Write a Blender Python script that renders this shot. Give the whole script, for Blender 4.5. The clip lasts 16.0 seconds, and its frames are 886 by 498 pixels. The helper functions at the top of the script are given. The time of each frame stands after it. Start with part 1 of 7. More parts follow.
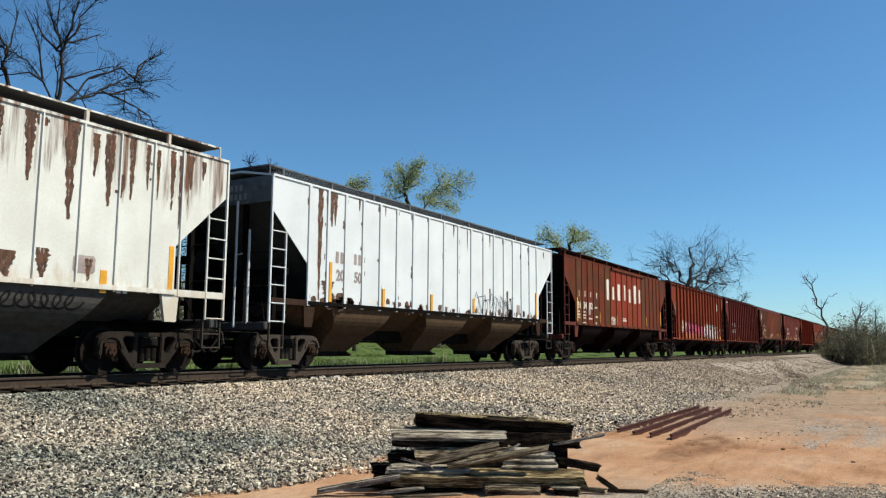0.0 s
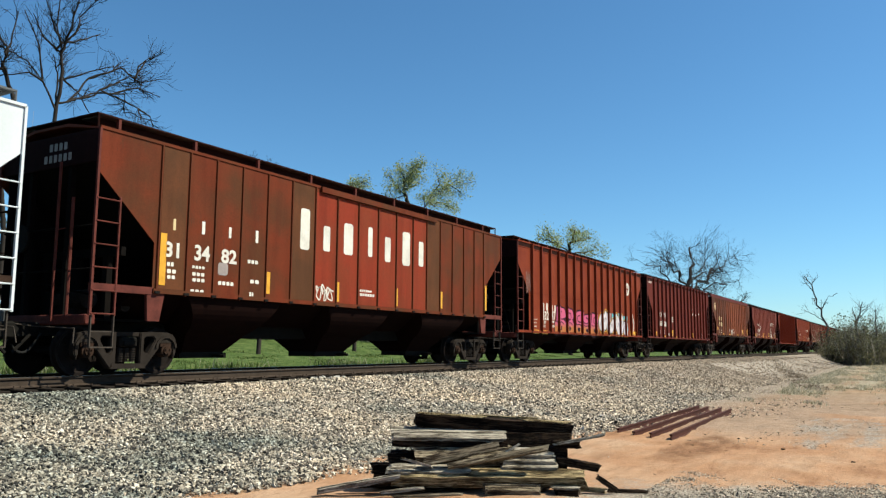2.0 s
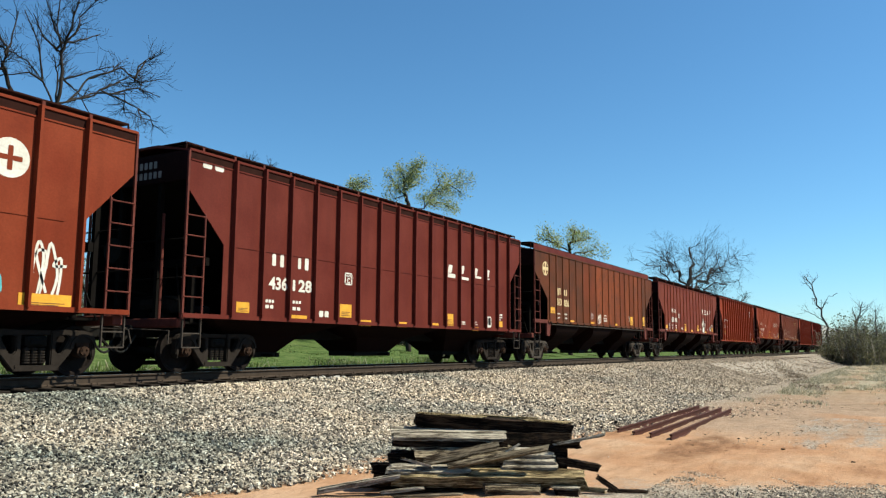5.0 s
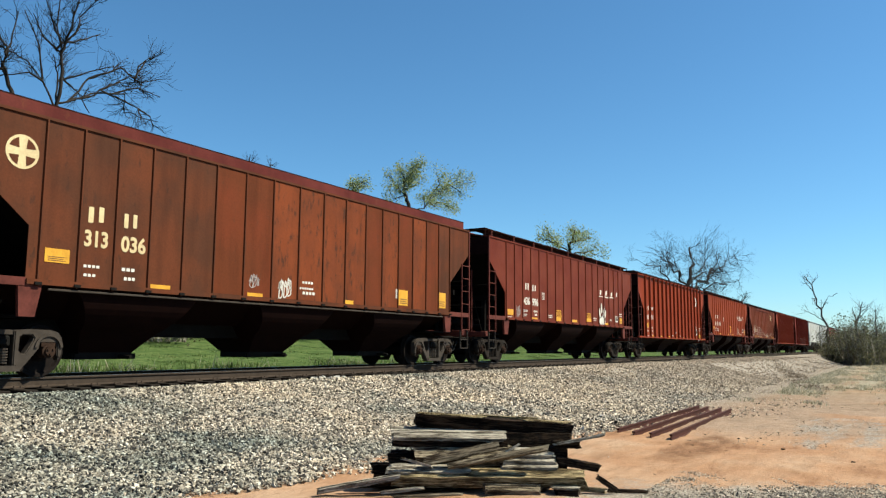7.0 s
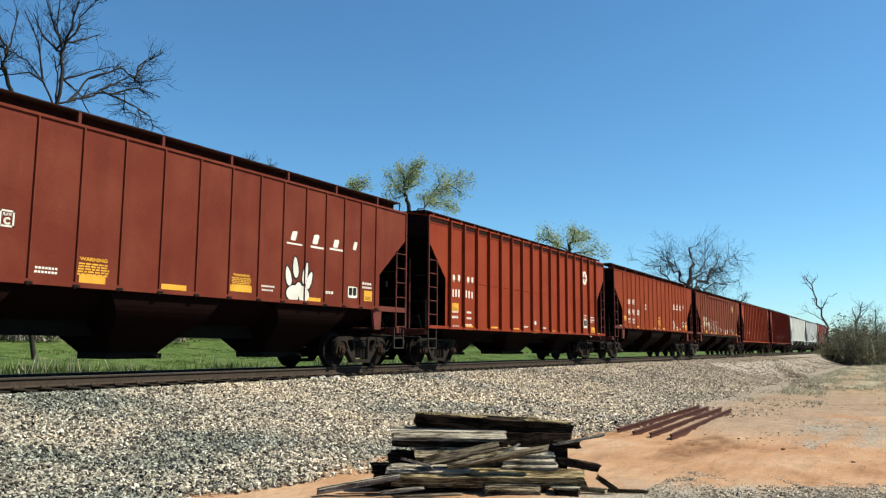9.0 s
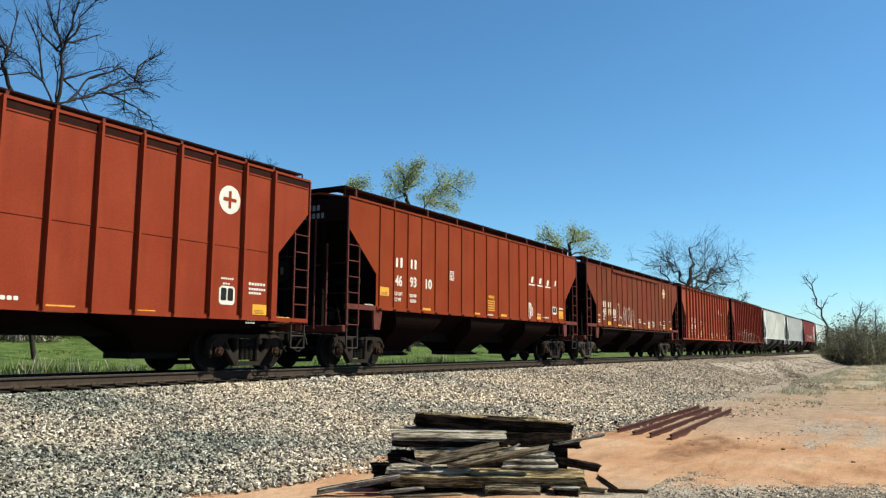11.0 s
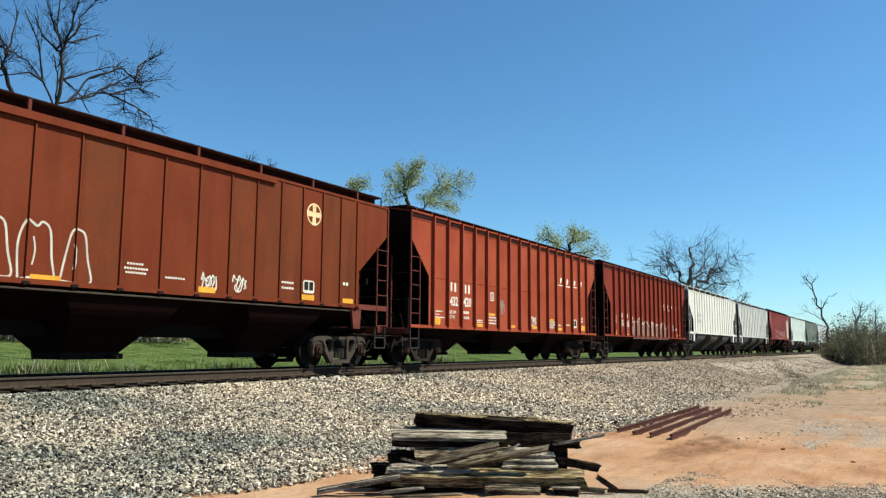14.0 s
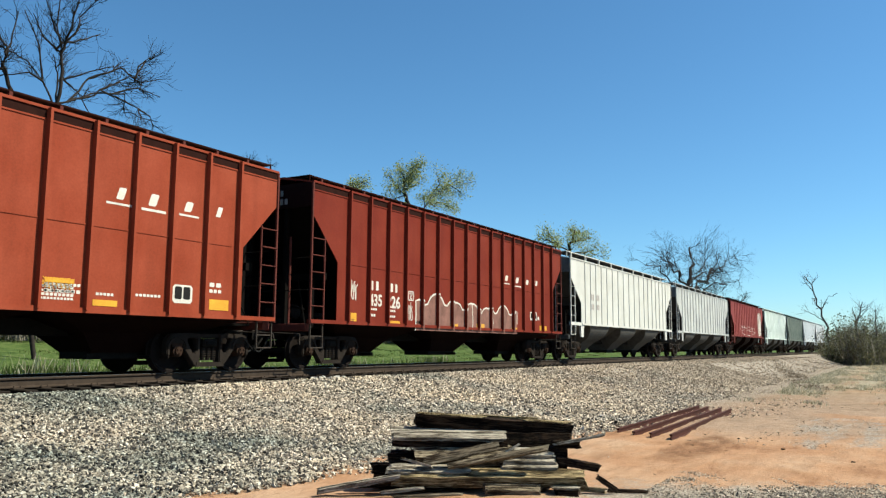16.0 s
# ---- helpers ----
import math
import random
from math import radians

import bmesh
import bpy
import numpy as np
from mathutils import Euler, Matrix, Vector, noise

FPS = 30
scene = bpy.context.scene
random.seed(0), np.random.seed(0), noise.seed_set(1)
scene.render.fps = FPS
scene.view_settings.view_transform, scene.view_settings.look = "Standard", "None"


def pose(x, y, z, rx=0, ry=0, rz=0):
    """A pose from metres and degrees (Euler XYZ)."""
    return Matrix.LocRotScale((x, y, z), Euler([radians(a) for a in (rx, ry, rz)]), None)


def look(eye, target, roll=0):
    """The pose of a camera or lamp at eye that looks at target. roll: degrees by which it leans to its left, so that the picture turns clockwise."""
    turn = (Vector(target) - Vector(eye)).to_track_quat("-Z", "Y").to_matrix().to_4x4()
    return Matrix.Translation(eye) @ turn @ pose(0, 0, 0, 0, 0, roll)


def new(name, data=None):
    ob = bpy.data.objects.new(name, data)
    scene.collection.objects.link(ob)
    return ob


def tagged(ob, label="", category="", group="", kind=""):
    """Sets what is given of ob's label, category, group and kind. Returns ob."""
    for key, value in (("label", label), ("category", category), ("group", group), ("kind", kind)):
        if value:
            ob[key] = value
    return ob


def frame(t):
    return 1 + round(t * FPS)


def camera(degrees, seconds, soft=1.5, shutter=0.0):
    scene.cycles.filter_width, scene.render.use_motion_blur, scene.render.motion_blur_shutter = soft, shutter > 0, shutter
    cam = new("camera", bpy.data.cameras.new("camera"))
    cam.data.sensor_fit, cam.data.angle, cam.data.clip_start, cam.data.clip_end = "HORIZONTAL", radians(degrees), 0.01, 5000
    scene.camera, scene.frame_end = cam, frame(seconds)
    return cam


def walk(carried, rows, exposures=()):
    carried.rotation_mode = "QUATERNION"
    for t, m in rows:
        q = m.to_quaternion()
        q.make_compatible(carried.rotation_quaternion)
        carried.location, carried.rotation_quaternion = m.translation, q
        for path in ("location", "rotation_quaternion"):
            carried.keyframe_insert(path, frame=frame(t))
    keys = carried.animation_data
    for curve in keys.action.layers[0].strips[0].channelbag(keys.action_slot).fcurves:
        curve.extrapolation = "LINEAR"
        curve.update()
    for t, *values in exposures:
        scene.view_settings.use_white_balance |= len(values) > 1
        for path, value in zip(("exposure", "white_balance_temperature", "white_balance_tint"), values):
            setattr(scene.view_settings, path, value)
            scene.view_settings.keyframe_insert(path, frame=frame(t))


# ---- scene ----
cam = camera(59.2, 16.0, 1.3)
EYE = Vector((0, 0, 1.6))
AIM = EYE + 20 * Vector((0.85497, 0.50387, 0.12305))
walk(cam, [(0.0, look(EYE, AIM, 0.40)), (16.0, look(EYE, AIM, 0.40))], [(0.0, 0.98, 5050, -8), (1.0, 0.94, 5050, -8), (1.5, 1.01, 5050, -9), (2.0, 1.20, 5050, -11), (3.0, 1.27, 5050, -12), (16.0, 1.27, 5050, -12)])

# ---- light ----
SUN = Vector((0.32, -0.585, 0.745)).normalized()
world = bpy.data.worlds.new("sky")
scene.world = world
world.use_nodes = True
wn = world.node_tree.nodes
sky = wn.new("ShaderNodeTexSky")
sky.sky_type = "NISHITA"
sky.sun_disc = False
sky.sun_elevation = math.asin(SUN.z)
sky.sun_rotation = math.atan2(SUN.x, SUN.y)
sky.altitude = 300
sky.air_density, sky.dust_density, sky.ozone_density = 0.95, 0.3, 2.7
world.node_tree.links.new(sky.outputs[0], wn["Background"].inputs[0])
wn["Background"].inputs[1].default_value = 0.053
sun = new("sun", bpy.data.lights.new("sun", "SUN"))
sun.data.energy, sun.data.angle, sun.data.color = 5.0, radians(0.5), (1.0, 0.73, 0.51)
sun.matrix_world = look(SUN * 100, (0, 0, 0))

# ---- plan: x along the track, y away from the eye, z up ----
TRACK_Y, RAIL_Z = 14.04, 1.0
SPEED, SLOWING = 11.124, 0.00782


# ---- materials ----
class Mat:
    """A node material with a few short-hands."""

    def __init__(self, name, rough=0.8, metal=0.0):
        self.m = bpy.data.materials.new(name)
        self.m.use_nodes = True
        self.t = self.m.node_tree
        self.b = self.t.nodes["Principled BSDF"]
        self.b.inputs["Roughness"].default_value = rough
        self.b.inputs["Metallic"].default_value = metal

    def n(self, kind, **values):
        node = self.t.nodes.new("ShaderNode" + kind)
        for key, value in values.items():
            node.inputs[key.replace("_", " ")].default_value = value
        return node

    def l(self, a, b):
        self.t.links.new(a, b)

    def coords(self, scale=(1, 1, 1), world_space=False):
        co = self.n("NewGeometry").outputs["Position"] if world_space else self.n("TexCoord").outputs["Object"]
        mp = self.n("Mapping", Scale=scale)
        self.l(co, mp.inputs["Vector"])
        return mp.outputs[0]

    def noise(self, co, scale, detail=4, rough=0.6):
        no = self.n("TexNoise", Scale=scale, Detail=detail, Roughness=rough)
        self.l(co, no.inputs["Vector"])
        return no.outputs["Fac"]

    def ramp(self, fac, stops):
        r = self.n("ValToRGB")
        e = r.color_ramp.elements
        while len(e) < len(stops):
            e.new(0.5)
        for el, (p, c) in zip(e, stops):
            el.position = p
            el.color = (*c, 1) if isinstance(c, tuple) else (c, c, c, 1)
        self.l(fac, r.inputs[0])
        return r.outputs[0]

    def mix(self, fac, a, b, how="MIX"):
        x = self.n("MixRGB")
        x.blend_type = how
        for value, socket in ((fac, x.inputs[0]), (a, x.inputs[1]), (b, x.inputs[2])):
            if isinstance(value, (int, float)):
                socket.default_value = value if socket == x.inputs[0] else (value, value, value, 1)
            elif isinstance(value, tuple):
                socket.default_value = (*value, 1)
            else:
                self.l(value, socket)
        return x.outputs[0]

    def math(self, how, a, b=0.0):
        x = self.n("Math")
        x.operation = how
        for value, socket in ((a, x.inputs[0]), (b, x.inputs[1])):
            if isinstance(value, (int, float)):
                socket.default_value = value
            else:
                self.l(value, socket)
        return x.outputs[0]

    def axis(self, co, which):
        s = self.n("SeparateXYZ")
        self.l(co, s.inputs[0])
        return s.outputs[which]

    def color(self, c):
        if isinstance(c, tuple):
            self.b.inputs["Base Color"].default_value = (*c, 1)
        else:
            self.l(c, self.b.inputs["Base Color"])

    def bump(self, h, strength=0.3, distance=0.01):
        bp = self.n("Bump", Strength=strength, Distance=distance)
        self.l(h, bp.inputs["Height"])
        self.l(bp.outputs[0], self.b.inputs["Normal"])


def car_paint(name, base, faded, rust=0.3, rust_color=(0.10, 0.035, 0.015), streak=0.25, rough=0.62, runs_down=0.0, grain=0.12):
    """Weathered railway paint: faded blotches, run-down streaks and rust spots."""
    m = Mat(name, rough)
    co = m.coords()
    blotch = m.ramp(m.noise(co, 1.1, 4, 0.5), [(0.38, 0.0), (0.64, 1.0)])
    c = m.mix(blotch, base, faded)
    runs = m.ramp(m.noise(m.coords((2.2, 2.2, 0.3)), 1.2, 4, 0.55), [(0.45, 0.0), (0.72, 1.0)])
    c = m.mix(m.math("MULTIPLY", runs, streak), c, tuple(v * 0.45 for v in base))
    spots = m.ramp(m.noise(m.coords((2.2, 2.2, 0.8)), 2.6, 8, 0.72), [(0.66 - 0.22 * rust, 0.0), (0.74 - 0.18 * rust, 1.0)])
    c = m.mix(m.math("MULTIPLY", spots, min(1.0, rust * 1.5)), c, rust_color)
    if runs_down:
        # rust that ran down from the eaves, and splashes above the sill
        line = m.ramp(m.noise(m.coords((3.2, 3.2, 0.10)), 1.5, 6, 0.65), [(0.47, 0.0), (0.60, 1.0)])
        z = m.axis(co, 2)
        reach = m.ramp(m.math("ADD", m.math("MULTIPLY", m.math("SUBTRACT", z, 2.6), 0.5), m.math("MULTIPLY", m.math("SUBTRACT", m.noise(m.coords((2.0, 2.0, 0.3)), 1.3, 5, 0.7), 0.5), 1.6)), [(0.40, 0.0), (0.62, 1.0)])
        low = m.ramp(m.math("ADD", m.math("SUBTRACT", 2.15, z), m.math("MULTIPLY", m.math("SUBTRACT", m.noise(m.coords((4, 4, 1.0)), 1.6, 6, 0.7), 0.5), 2.4)), [(0.25, 0.0), (0.75, 0.7)])
        c = m.mix(m.math("MULTIPLY", m.math("MULTIPLY", line, reach), runs_down), c, rust_color)
        c = m.mix(m.math("MULTIPLY", low, runs_down * 0.6), c, (0.30, 0.20, 0.10))
    c = m.mix(1.0, c, m.ramp(m.noise(co, 28, 3), [(0.3, 1 - grain), (0.7, 1 + grain * 0.6)]), "MULTIPLY")
    m.color(c)
    m.b.inputs["Specular IOR Level"].default_value = 0.06
    m.bump(m.noise(m.coords((1.1, 1.1, 0.5)), 1.3, 3), 0.25, 0.03)
    return m.m


def plain(name, c, rough=0.7, metal=0.0, vary=0.25, scale=6.0, bump=0.2):
    m = Mat(name, rough, metal)
    co = m.coords()
    a = m.ramp(m.noise(co, scale, 6), [(0.3, tuple(v * (1 - vary) for v in c)), (0.7, tuple(min(1, v * (1 + vary)) for v in c))])
    m.color(m.mix(1.0, a, m.ramp(m.noise(co, scale * 9, 3), [(0.3, 0.85), (0.7, 1.1)]), "MULTIPLY"))
    m.b.inputs["Specular IOR Level"].default_value = (0.04 if max(c) < 0.03 else 0.12) if metal == 0 else 0.4
    m.bump(m.noise(co, scale * 6, 4), bump, 0.01)
    return m.m


def island_mat(name, stops, rough=0.9, spread=0.0, thin=0.0, far=None):
    """Colour by piece, for joined small pieces."""
    m = Mat(name, rough)
    r = m.n("NewGeometry").outputs["Random Per Island"]
    c = m.ramp(r, stops)
    c = m.mix(1.0, c, m.ramp(m.noise(m.coords(), 40, 3), [(0.3, 0.75), (0.7, 1.15)]), "MULTIPLY")
    if spread:
        co = m.coords()
        # darker and bluer towards low x, broken up by noise
        tone = m.math("ADD", m.noise(co, spread, 4), m.math("MULTIPLY", m.math("MINIMUM", m.math("SUBTRACT", m.axis(co, 0), 12.0), 0.0), 0.032))
        c = m.mix(1.0, c, m.ramp(tone, [(0.27, (0.42, 0.49, 0.53)), (0.42, (0.84, 0.85, 0.86)), (0.58, (1.05, 1.02, 0.97))]), "MULTIPLY")
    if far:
        # piece colours draw towards one even tone farther along x
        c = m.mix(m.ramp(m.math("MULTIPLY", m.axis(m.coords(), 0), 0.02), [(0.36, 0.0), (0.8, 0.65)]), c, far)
    m.color(c)
    m.b.inputs["Specular IOR Level"].default_value = 0.12
    if thin:
        # light shines through thin blades
        tr = m.n("BsdfTranslucent")
        m.l(c, tr.inputs[0])
        ms = m.n("MixShader")
        ms.inputs[0].default_value = thin
        m.l(m.b.outputs[0], ms.inputs[1])
        m.l(tr.outputs[0], ms.inputs[2])
        m.l(ms.outputs[0], m.t.nodes["Material Output"].inputs[0])
    return m.m


STONE_STOPS = [(0.0, (0.0235, 0.0225, 0.0214)), (0.2, (0.112, 0.0974, 0.0835)), (0.44, (0.358, 0.302, 0.232)), (0.8, (0.567, 0.487, 0.377)), (1.0, (0.728, 0.658, 0.546))]
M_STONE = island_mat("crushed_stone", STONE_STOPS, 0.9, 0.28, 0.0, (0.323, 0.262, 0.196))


M_PEBBLE = island_mat("pale_pebbles", [(0.0, (0.082, 0.072, 0.060)), (0.4, (0.245, 0.208, 0.160)), (1.0, (0.50, 0.44, 0.35))], 0.9)


def stone_one():
    m = Mat("single_stone", 0.9)
    c = m.ramp(m.n("ObjectInfo").outputs["Random"], STONE_STOPS)
    m.color(m.mix(1.0, c, m.ramp(m.noise(m.coords(), 40, 3), [(0.3, 0.75), (0.7, 1.15)]), "MULTIPLY"))
    m.b.inputs["Specular IOR Level"].default_value = 0.12
    return m.m


M_STONE_ONE = stone_one()


def ground_material():
    m = Mat("earth", 0.95)
    m.b.inputs["Specular IOR Level"].default_value = 0.08
    co = m.coords((1, 1, 1), True)
    x, y = m.axis(co, 0), m.axis(co, 1)
    warp = m.math("MULTIPLY", m.math("SUBTRACT", m.noise(co, 0.8, 5, 0.65), 0.5), 2.2)
    far_warp = m.math("MULTIPLY", m.math("SUBTRACT", m.noise(co, 0.22, 4, 0.6), 0.5), 4.0)
    yw = m.math("ADD", y, warp)
    fine = m.noise(co, 60, 4, 0.7)
    # orange earth with darker damp and pale dusty patches
    dirt = m.ramp(m.noise(co, 0.55, 6, 0.62), [(0.28, (0.185, 0.098, 0.052)), (0.46, (0.285, 0.168, 0.095)), (0.64, (0.335, 0.228, 0.148))])
    dirt = m.mix(1.0, dirt, m.ramp(m.noise(m.coords((0.5, 2.2, 1), True), 1.2, 6, 0.7), [(0.34, 0.86), (0.55, 1.04)]), "MULTIPLY")
    dirt = m.mix(1.0, dirt, m.ramp(fine, [(0.3, 0.82), (0.7, 1.12)]), "MULTIPLY")
    rough = m.noise(m.coords((0.55, 2.4, 1), True), 2.6, 9, 0.8)
    dirt = m.mix(1.0, dirt, m.ramp(rough, [(0.36, (0.72, 0.68, 0.64)), (0.45, (0.98, 0.98, 0.98)), (0.66, (1.14, 1.14, 1.12))]), "MULTIPLY")
    # grey gravel
    vo = m.n("TexVoronoi", Scale=52.0)
    m.l(co, vo.inputs["Vector"])
    grav = m.ramp(m.axis(vo.outputs["Color"], 0), [(0.0, (0.0539, 0.0539, 0.0539)), (0.5, (0.193, 0.181, 0.158)), (1.0, (0.385, 0.37, 0.331))])
    # dry pale grass
    dry = m.ramp(m.noise(m.coords((0.35, 1.3, 1), True), 2.2, 7, 0.75), [(0.36, (0.077, 0.0693, 0.0423)), (0.56, (0.254, 0.219, 0.15))])
    # green grass
    green = m.ramp(m.noise(co, 1.6, 7, 0.7), [(0.34, (0.028, 0.045, 0.010)), (0.5, (0.060, 0.090, 0.022)), (0.68, (0.115, 0.135, 0.048))])
    # stone bed by the track; its foot swings outward
    foot = m.math("SUBTRACT", 6.8, m.math("MULTIPLY", m.math("MINIMUM", m.math("MAXIMUM", m.math("SUBTRACT", x, 6.0), 0.0), 8.0), 0.225))
    foot = m.math("ADD", foot, m.math("MULTIPLY", m.math("MINIMUM", m.math("MAXIMUM", m.math("SUBTRACT", x, 20.0), 0.0), 10.0), 0.06))
    edge = m.math("SUBTRACT", yw, foot)
    c = dirt
    # grey-tan sand beyond the bare orange stretch, with orange tongues left in it
    sand = m.mix(0.7, grav, m.ramp(m.noise(co, 1.7, 6, 0.7), [(0.35, (0.178, 0.112, 0.070)), (0.6, (0.295, 0.198, 0.125))]))
    reach = m.math("ADD", m.math("ADD", m.math("SUBTRACT", x, 15.6), m.math("MULTIPLY", m.math("SUBTRACT", y, 1.5), 0.25)), m.math("MULTIPLY", far_warp, 1.1))
    strips = None
    for mid, half, side in ((20.3, 1.2, 2.0), (34.5, 3.0, 3.4), (27.0, 1.0, 1.2)):
        off = m.math("ABSOLUTE", m.math("DIVIDE", m.math("SUBTRACT", m.math("ADD", x, m.math("MULTIPLY", far_warp, 1.0)), mid), half))
        one = m.math("MULTIPLY", m.ramp(off, [(0.6, 1.0), (1.0, 0.0)]), m.ramp(m.math("ADD", m.math("SUBTRACT", side, y), m.math("MULTIPLY", warp, 0.8)), [(0.0, 0.0), (0.6, 1.0)]))
        strips = one if strips is None else m.math("MAXIMUM", strips, one)
    tongue = m.math("SUBTRACT", 1.0, m.math("MULTIPLY", strips, 0.8))
    c = m.mix(m.math("MULTIPLY", m.ramp(m.math("MULTIPLY", reach, 0.2), [(0.0, 0.0), (0.3, 0.9)]), tongue), c, sand)
    streaks = m.ramp(m.noise(m.coords((2.4, 0.4, 1), True), 1.0, 8, 0.78), [(0.55, 0.0), (0.62, 0.8)])
    c = m.mix(m.math("MULTIPLY", streaks, m.ramp(m.math("MULTIPLY", x, 0.02), [(0.30, 0.0), (0.46, 1.0)])), c, (0.085, 0.062, 0.040))
    frayed = m.math("MULTIPLY", m.math("SUBTRACT", m.noise(co, 5.0, 6, 0.75), 0.5), 2.4)
    near_edge = m.math("ADD", m.math("ADD", x, m.math("MULTIPLY", y, 0.5)), m.math("ADD", frayed, m.math("ADD", m.math("MULTIPLY", warp, 1.2), m.math("MULTIPLY", far_warp, 0.4))))
    ng = m.math("MULTIPLY", m.ramp(m.math("SUBTRACT", 10.9, near_edge), [(0.0, 0.0), (0.9, 0.9)]), m.ramp(m.math("SUBTRACT", 3.6, m.math("ADD", y, frayed)), [(0.0, 0.0), (0.8, 1.0)]))
    c = m.mix(ng, c, m.mix(0.4, grav, (0.26, 0.215, 0.165)))
    px = m.math("DIVIDE", m.math("SUBTRACT", x, 17.3), 3.2)
    py = m.math("DIVIDE", m.math("SUBTRACT", yw, 1.2), 1.0)
    spot = m.math("LESS_THAN", m.math("ADD", m.math("MULTIPLY", px, px), m.math("MULTIPLY", py, py)), 1.0)
    c = m.mix(m.math("MULTIPLY", spot, m.ramp(m.noise(m.coords((0.5, 2.0, 1), True), 1.3, 6, 0.7), [(0.45, 0.0), (0.6, 0.7)])), c, grav)
    # a long brown stain before the old rails
    sx = m.math("DIVIDE", m.math("SUBTRACT", m.math("ADD", x, m.math("MULTIPLY", warp, 0.6)), 13.4), 2.3)
    sy = m.math("DIVIDE", m.math("SUBTRACT", m.math("ADD", y, m.math("MULTIPLY", warp, 0.25)), 2.95), 0.5)
    mark = m.ramp(m.math("ADD", m.math("MULTIPLY", sx, sx), m.math("MULTIPLY", sy, sy)), [(0.35, 0.75), (1.0, 0.0)])
    c = m.mix(m.math("MULTIPLY", mark, m.ramp(m.noise(m.coords((1.2, 1.6, 1), True), 1.5, 6, 0.7), [(0.38, 0.25), (0.56, 1.0)])), c, (0.105, 0.055, 0.028))
    damp = m.ramp(m.noise(m.coords((0.35, 0.9, 1), True), 0.9, 5, 0.65), [(0.58, 0.0), (0.74, 0.35)])
    c = m.mix(damp, c, (0.125, 0.065, 0.036))
    dz = m.ramp(m.math("MULTIPLY", m.math("ADD", m.math("SUBTRACT", x, 20.0), m.math("MULTIPLY", far_warp, 5.0)), 0.02), [(0.05, 0.0), (0.35, 0.75), (1.0, 1.0)])
    c = m.mix(dz, c, m.mix(0.42, dry, m.mix(1.0, dirt, 0.85, "MULTIPLY")))
    pale = m.math("MULTIPLY", m.ramp(m.noise(m.coords((0.16, 0.7, 1), True), 1.4, 6, 0.7), [(0.47, 0.0), (0.58, 0.85)]), m.ramp(m.math("MULTIPLY", x, 0.02), [(0.55, 0.0), (0.85, 1.0)]))
    c = m.mix(pale, c, m.ramp(fine, [(0.3, (0.19, 0.173, 0.125)), (0.7, (0.32, 0.296, 0.222))]))
    spill = m.math("ADD", edge, m.math("MULTIPLY", m.math("MINIMUM", m.math("MAXIMUM", m.math("SUBTRACT", x, 15.0), 0.0), 20.0), 0.13))
    c = m.mix(m.ramp(m.math("ADD", spill, m.math("MULTIPLY", far_warp, 0.5)), [(0.0, 0.0), (1.0, 0.8)]), c, m.mix(0.45, m.mix(1.0, grav, 0.95, "MULTIPLY"), (0.24, 0.18, 0.125)))
    # earth under the near stones is darkened as the shade in their gaps
    under = m.mix(m.ramp(m.math("MULTIPLY", x, 0.02), [(0.3, 0.0), (0.7, 1.0)]), m.mix(1.0, grav, 0.35, "MULTIPLY"), m.mix(0.55, grav, (0.26, 0.208, 0.16)))
    c = m.mix(m.ramp(edge, [(0.0, 0.0), (0.45, 1.0)]), c, under)
    c = m.mix(m.math("GREATER_THAN", y, 14.7), c, m.mix(0.5, grav, (0.30, 0.26, 0.21)))
    c = m.mix(m.math("GREATER_THAN", m.math("ADD", y, m.math("MULTIPLY", warp, 0.4)), 17.1), c, green)
    m.color(c)
    m.bump(m.math("ADD", m.noise(co, 9, 6, 0.7), m.math("MULTIPLY", m.axis(vo.outputs["Color"], 1), 0.4)), 0.6, 0.04)
    return m.m


M_EARTH = ground_material()
M_RAIL = plain("rail_steel", (0.038, 0.028, 0.021), 0.9, 0.0)
M_RAIL_TOP = plain("worn_rail_top", (0.277, 0.277, 0.277), 0.35, 0.9, 0.1)
M_RUST = plain("rusty_steel", (0.046, 0.0175, 0.013), 0.85, 0.0)
M_TIE = plain("creosoted_wood", (0.0169, 0.0139, 0.0115), 0.9)
M_DARK = plain("grimy_steel", (0.00847, 0.0077, 0.00693), 0.8)
# Near-black for end parts: the deep shade between cars is put into it.
M_NEAR_BLACK = plain("near_black_steel", (0.00462, 0.00385, 0.00346), 0.9)
M_GRATE = plain("dull_grating", (0.0462, 0.0423, 0.0385), 0.8)
M_GRATE_PALE = plain("galvanised_grating", (0.085, 0.09, 0.096), 0.7)
M_TRUCK = plain("dusty_cast_steel", (0.019, 0.0155, 0.0132), 0.85)
M_TRUCK_PALE = plain("pale_dusty_cast_steel", (0.040, 0.0325, 0.027), 0.85)
M_WHEEL = plain("wheel_steel", (0.0108, 0.00847, 0.0077), 0.7)
M_BEARING = plain("rusty_bearing", (0.028, 0.017, 0.012), 0.8)
M_YELLOW = plain("yellow_reflector", (0.477, 0.254, 0.0231), 0.5, 0, 0.2, 4)
M_WHITE = plain("white_lettering", (0.50, 0.48, 0.435), 0.6, 0, 0.15, 3, 0.05)
M_DULLFILL = plain("dull_rose_spray", (0.154, 0.0809, 0.0655), 0.7, 0, 0.3, 3, 0.05)
M_CHALK = plain("chalky_spray", (0.385, 0.362, 0.323), 0.7, 0, 0.2, 3, 0.05)
M_DULL = plain("dull_white_lettering", (0.231, 0.216, 0.193), 0.7)
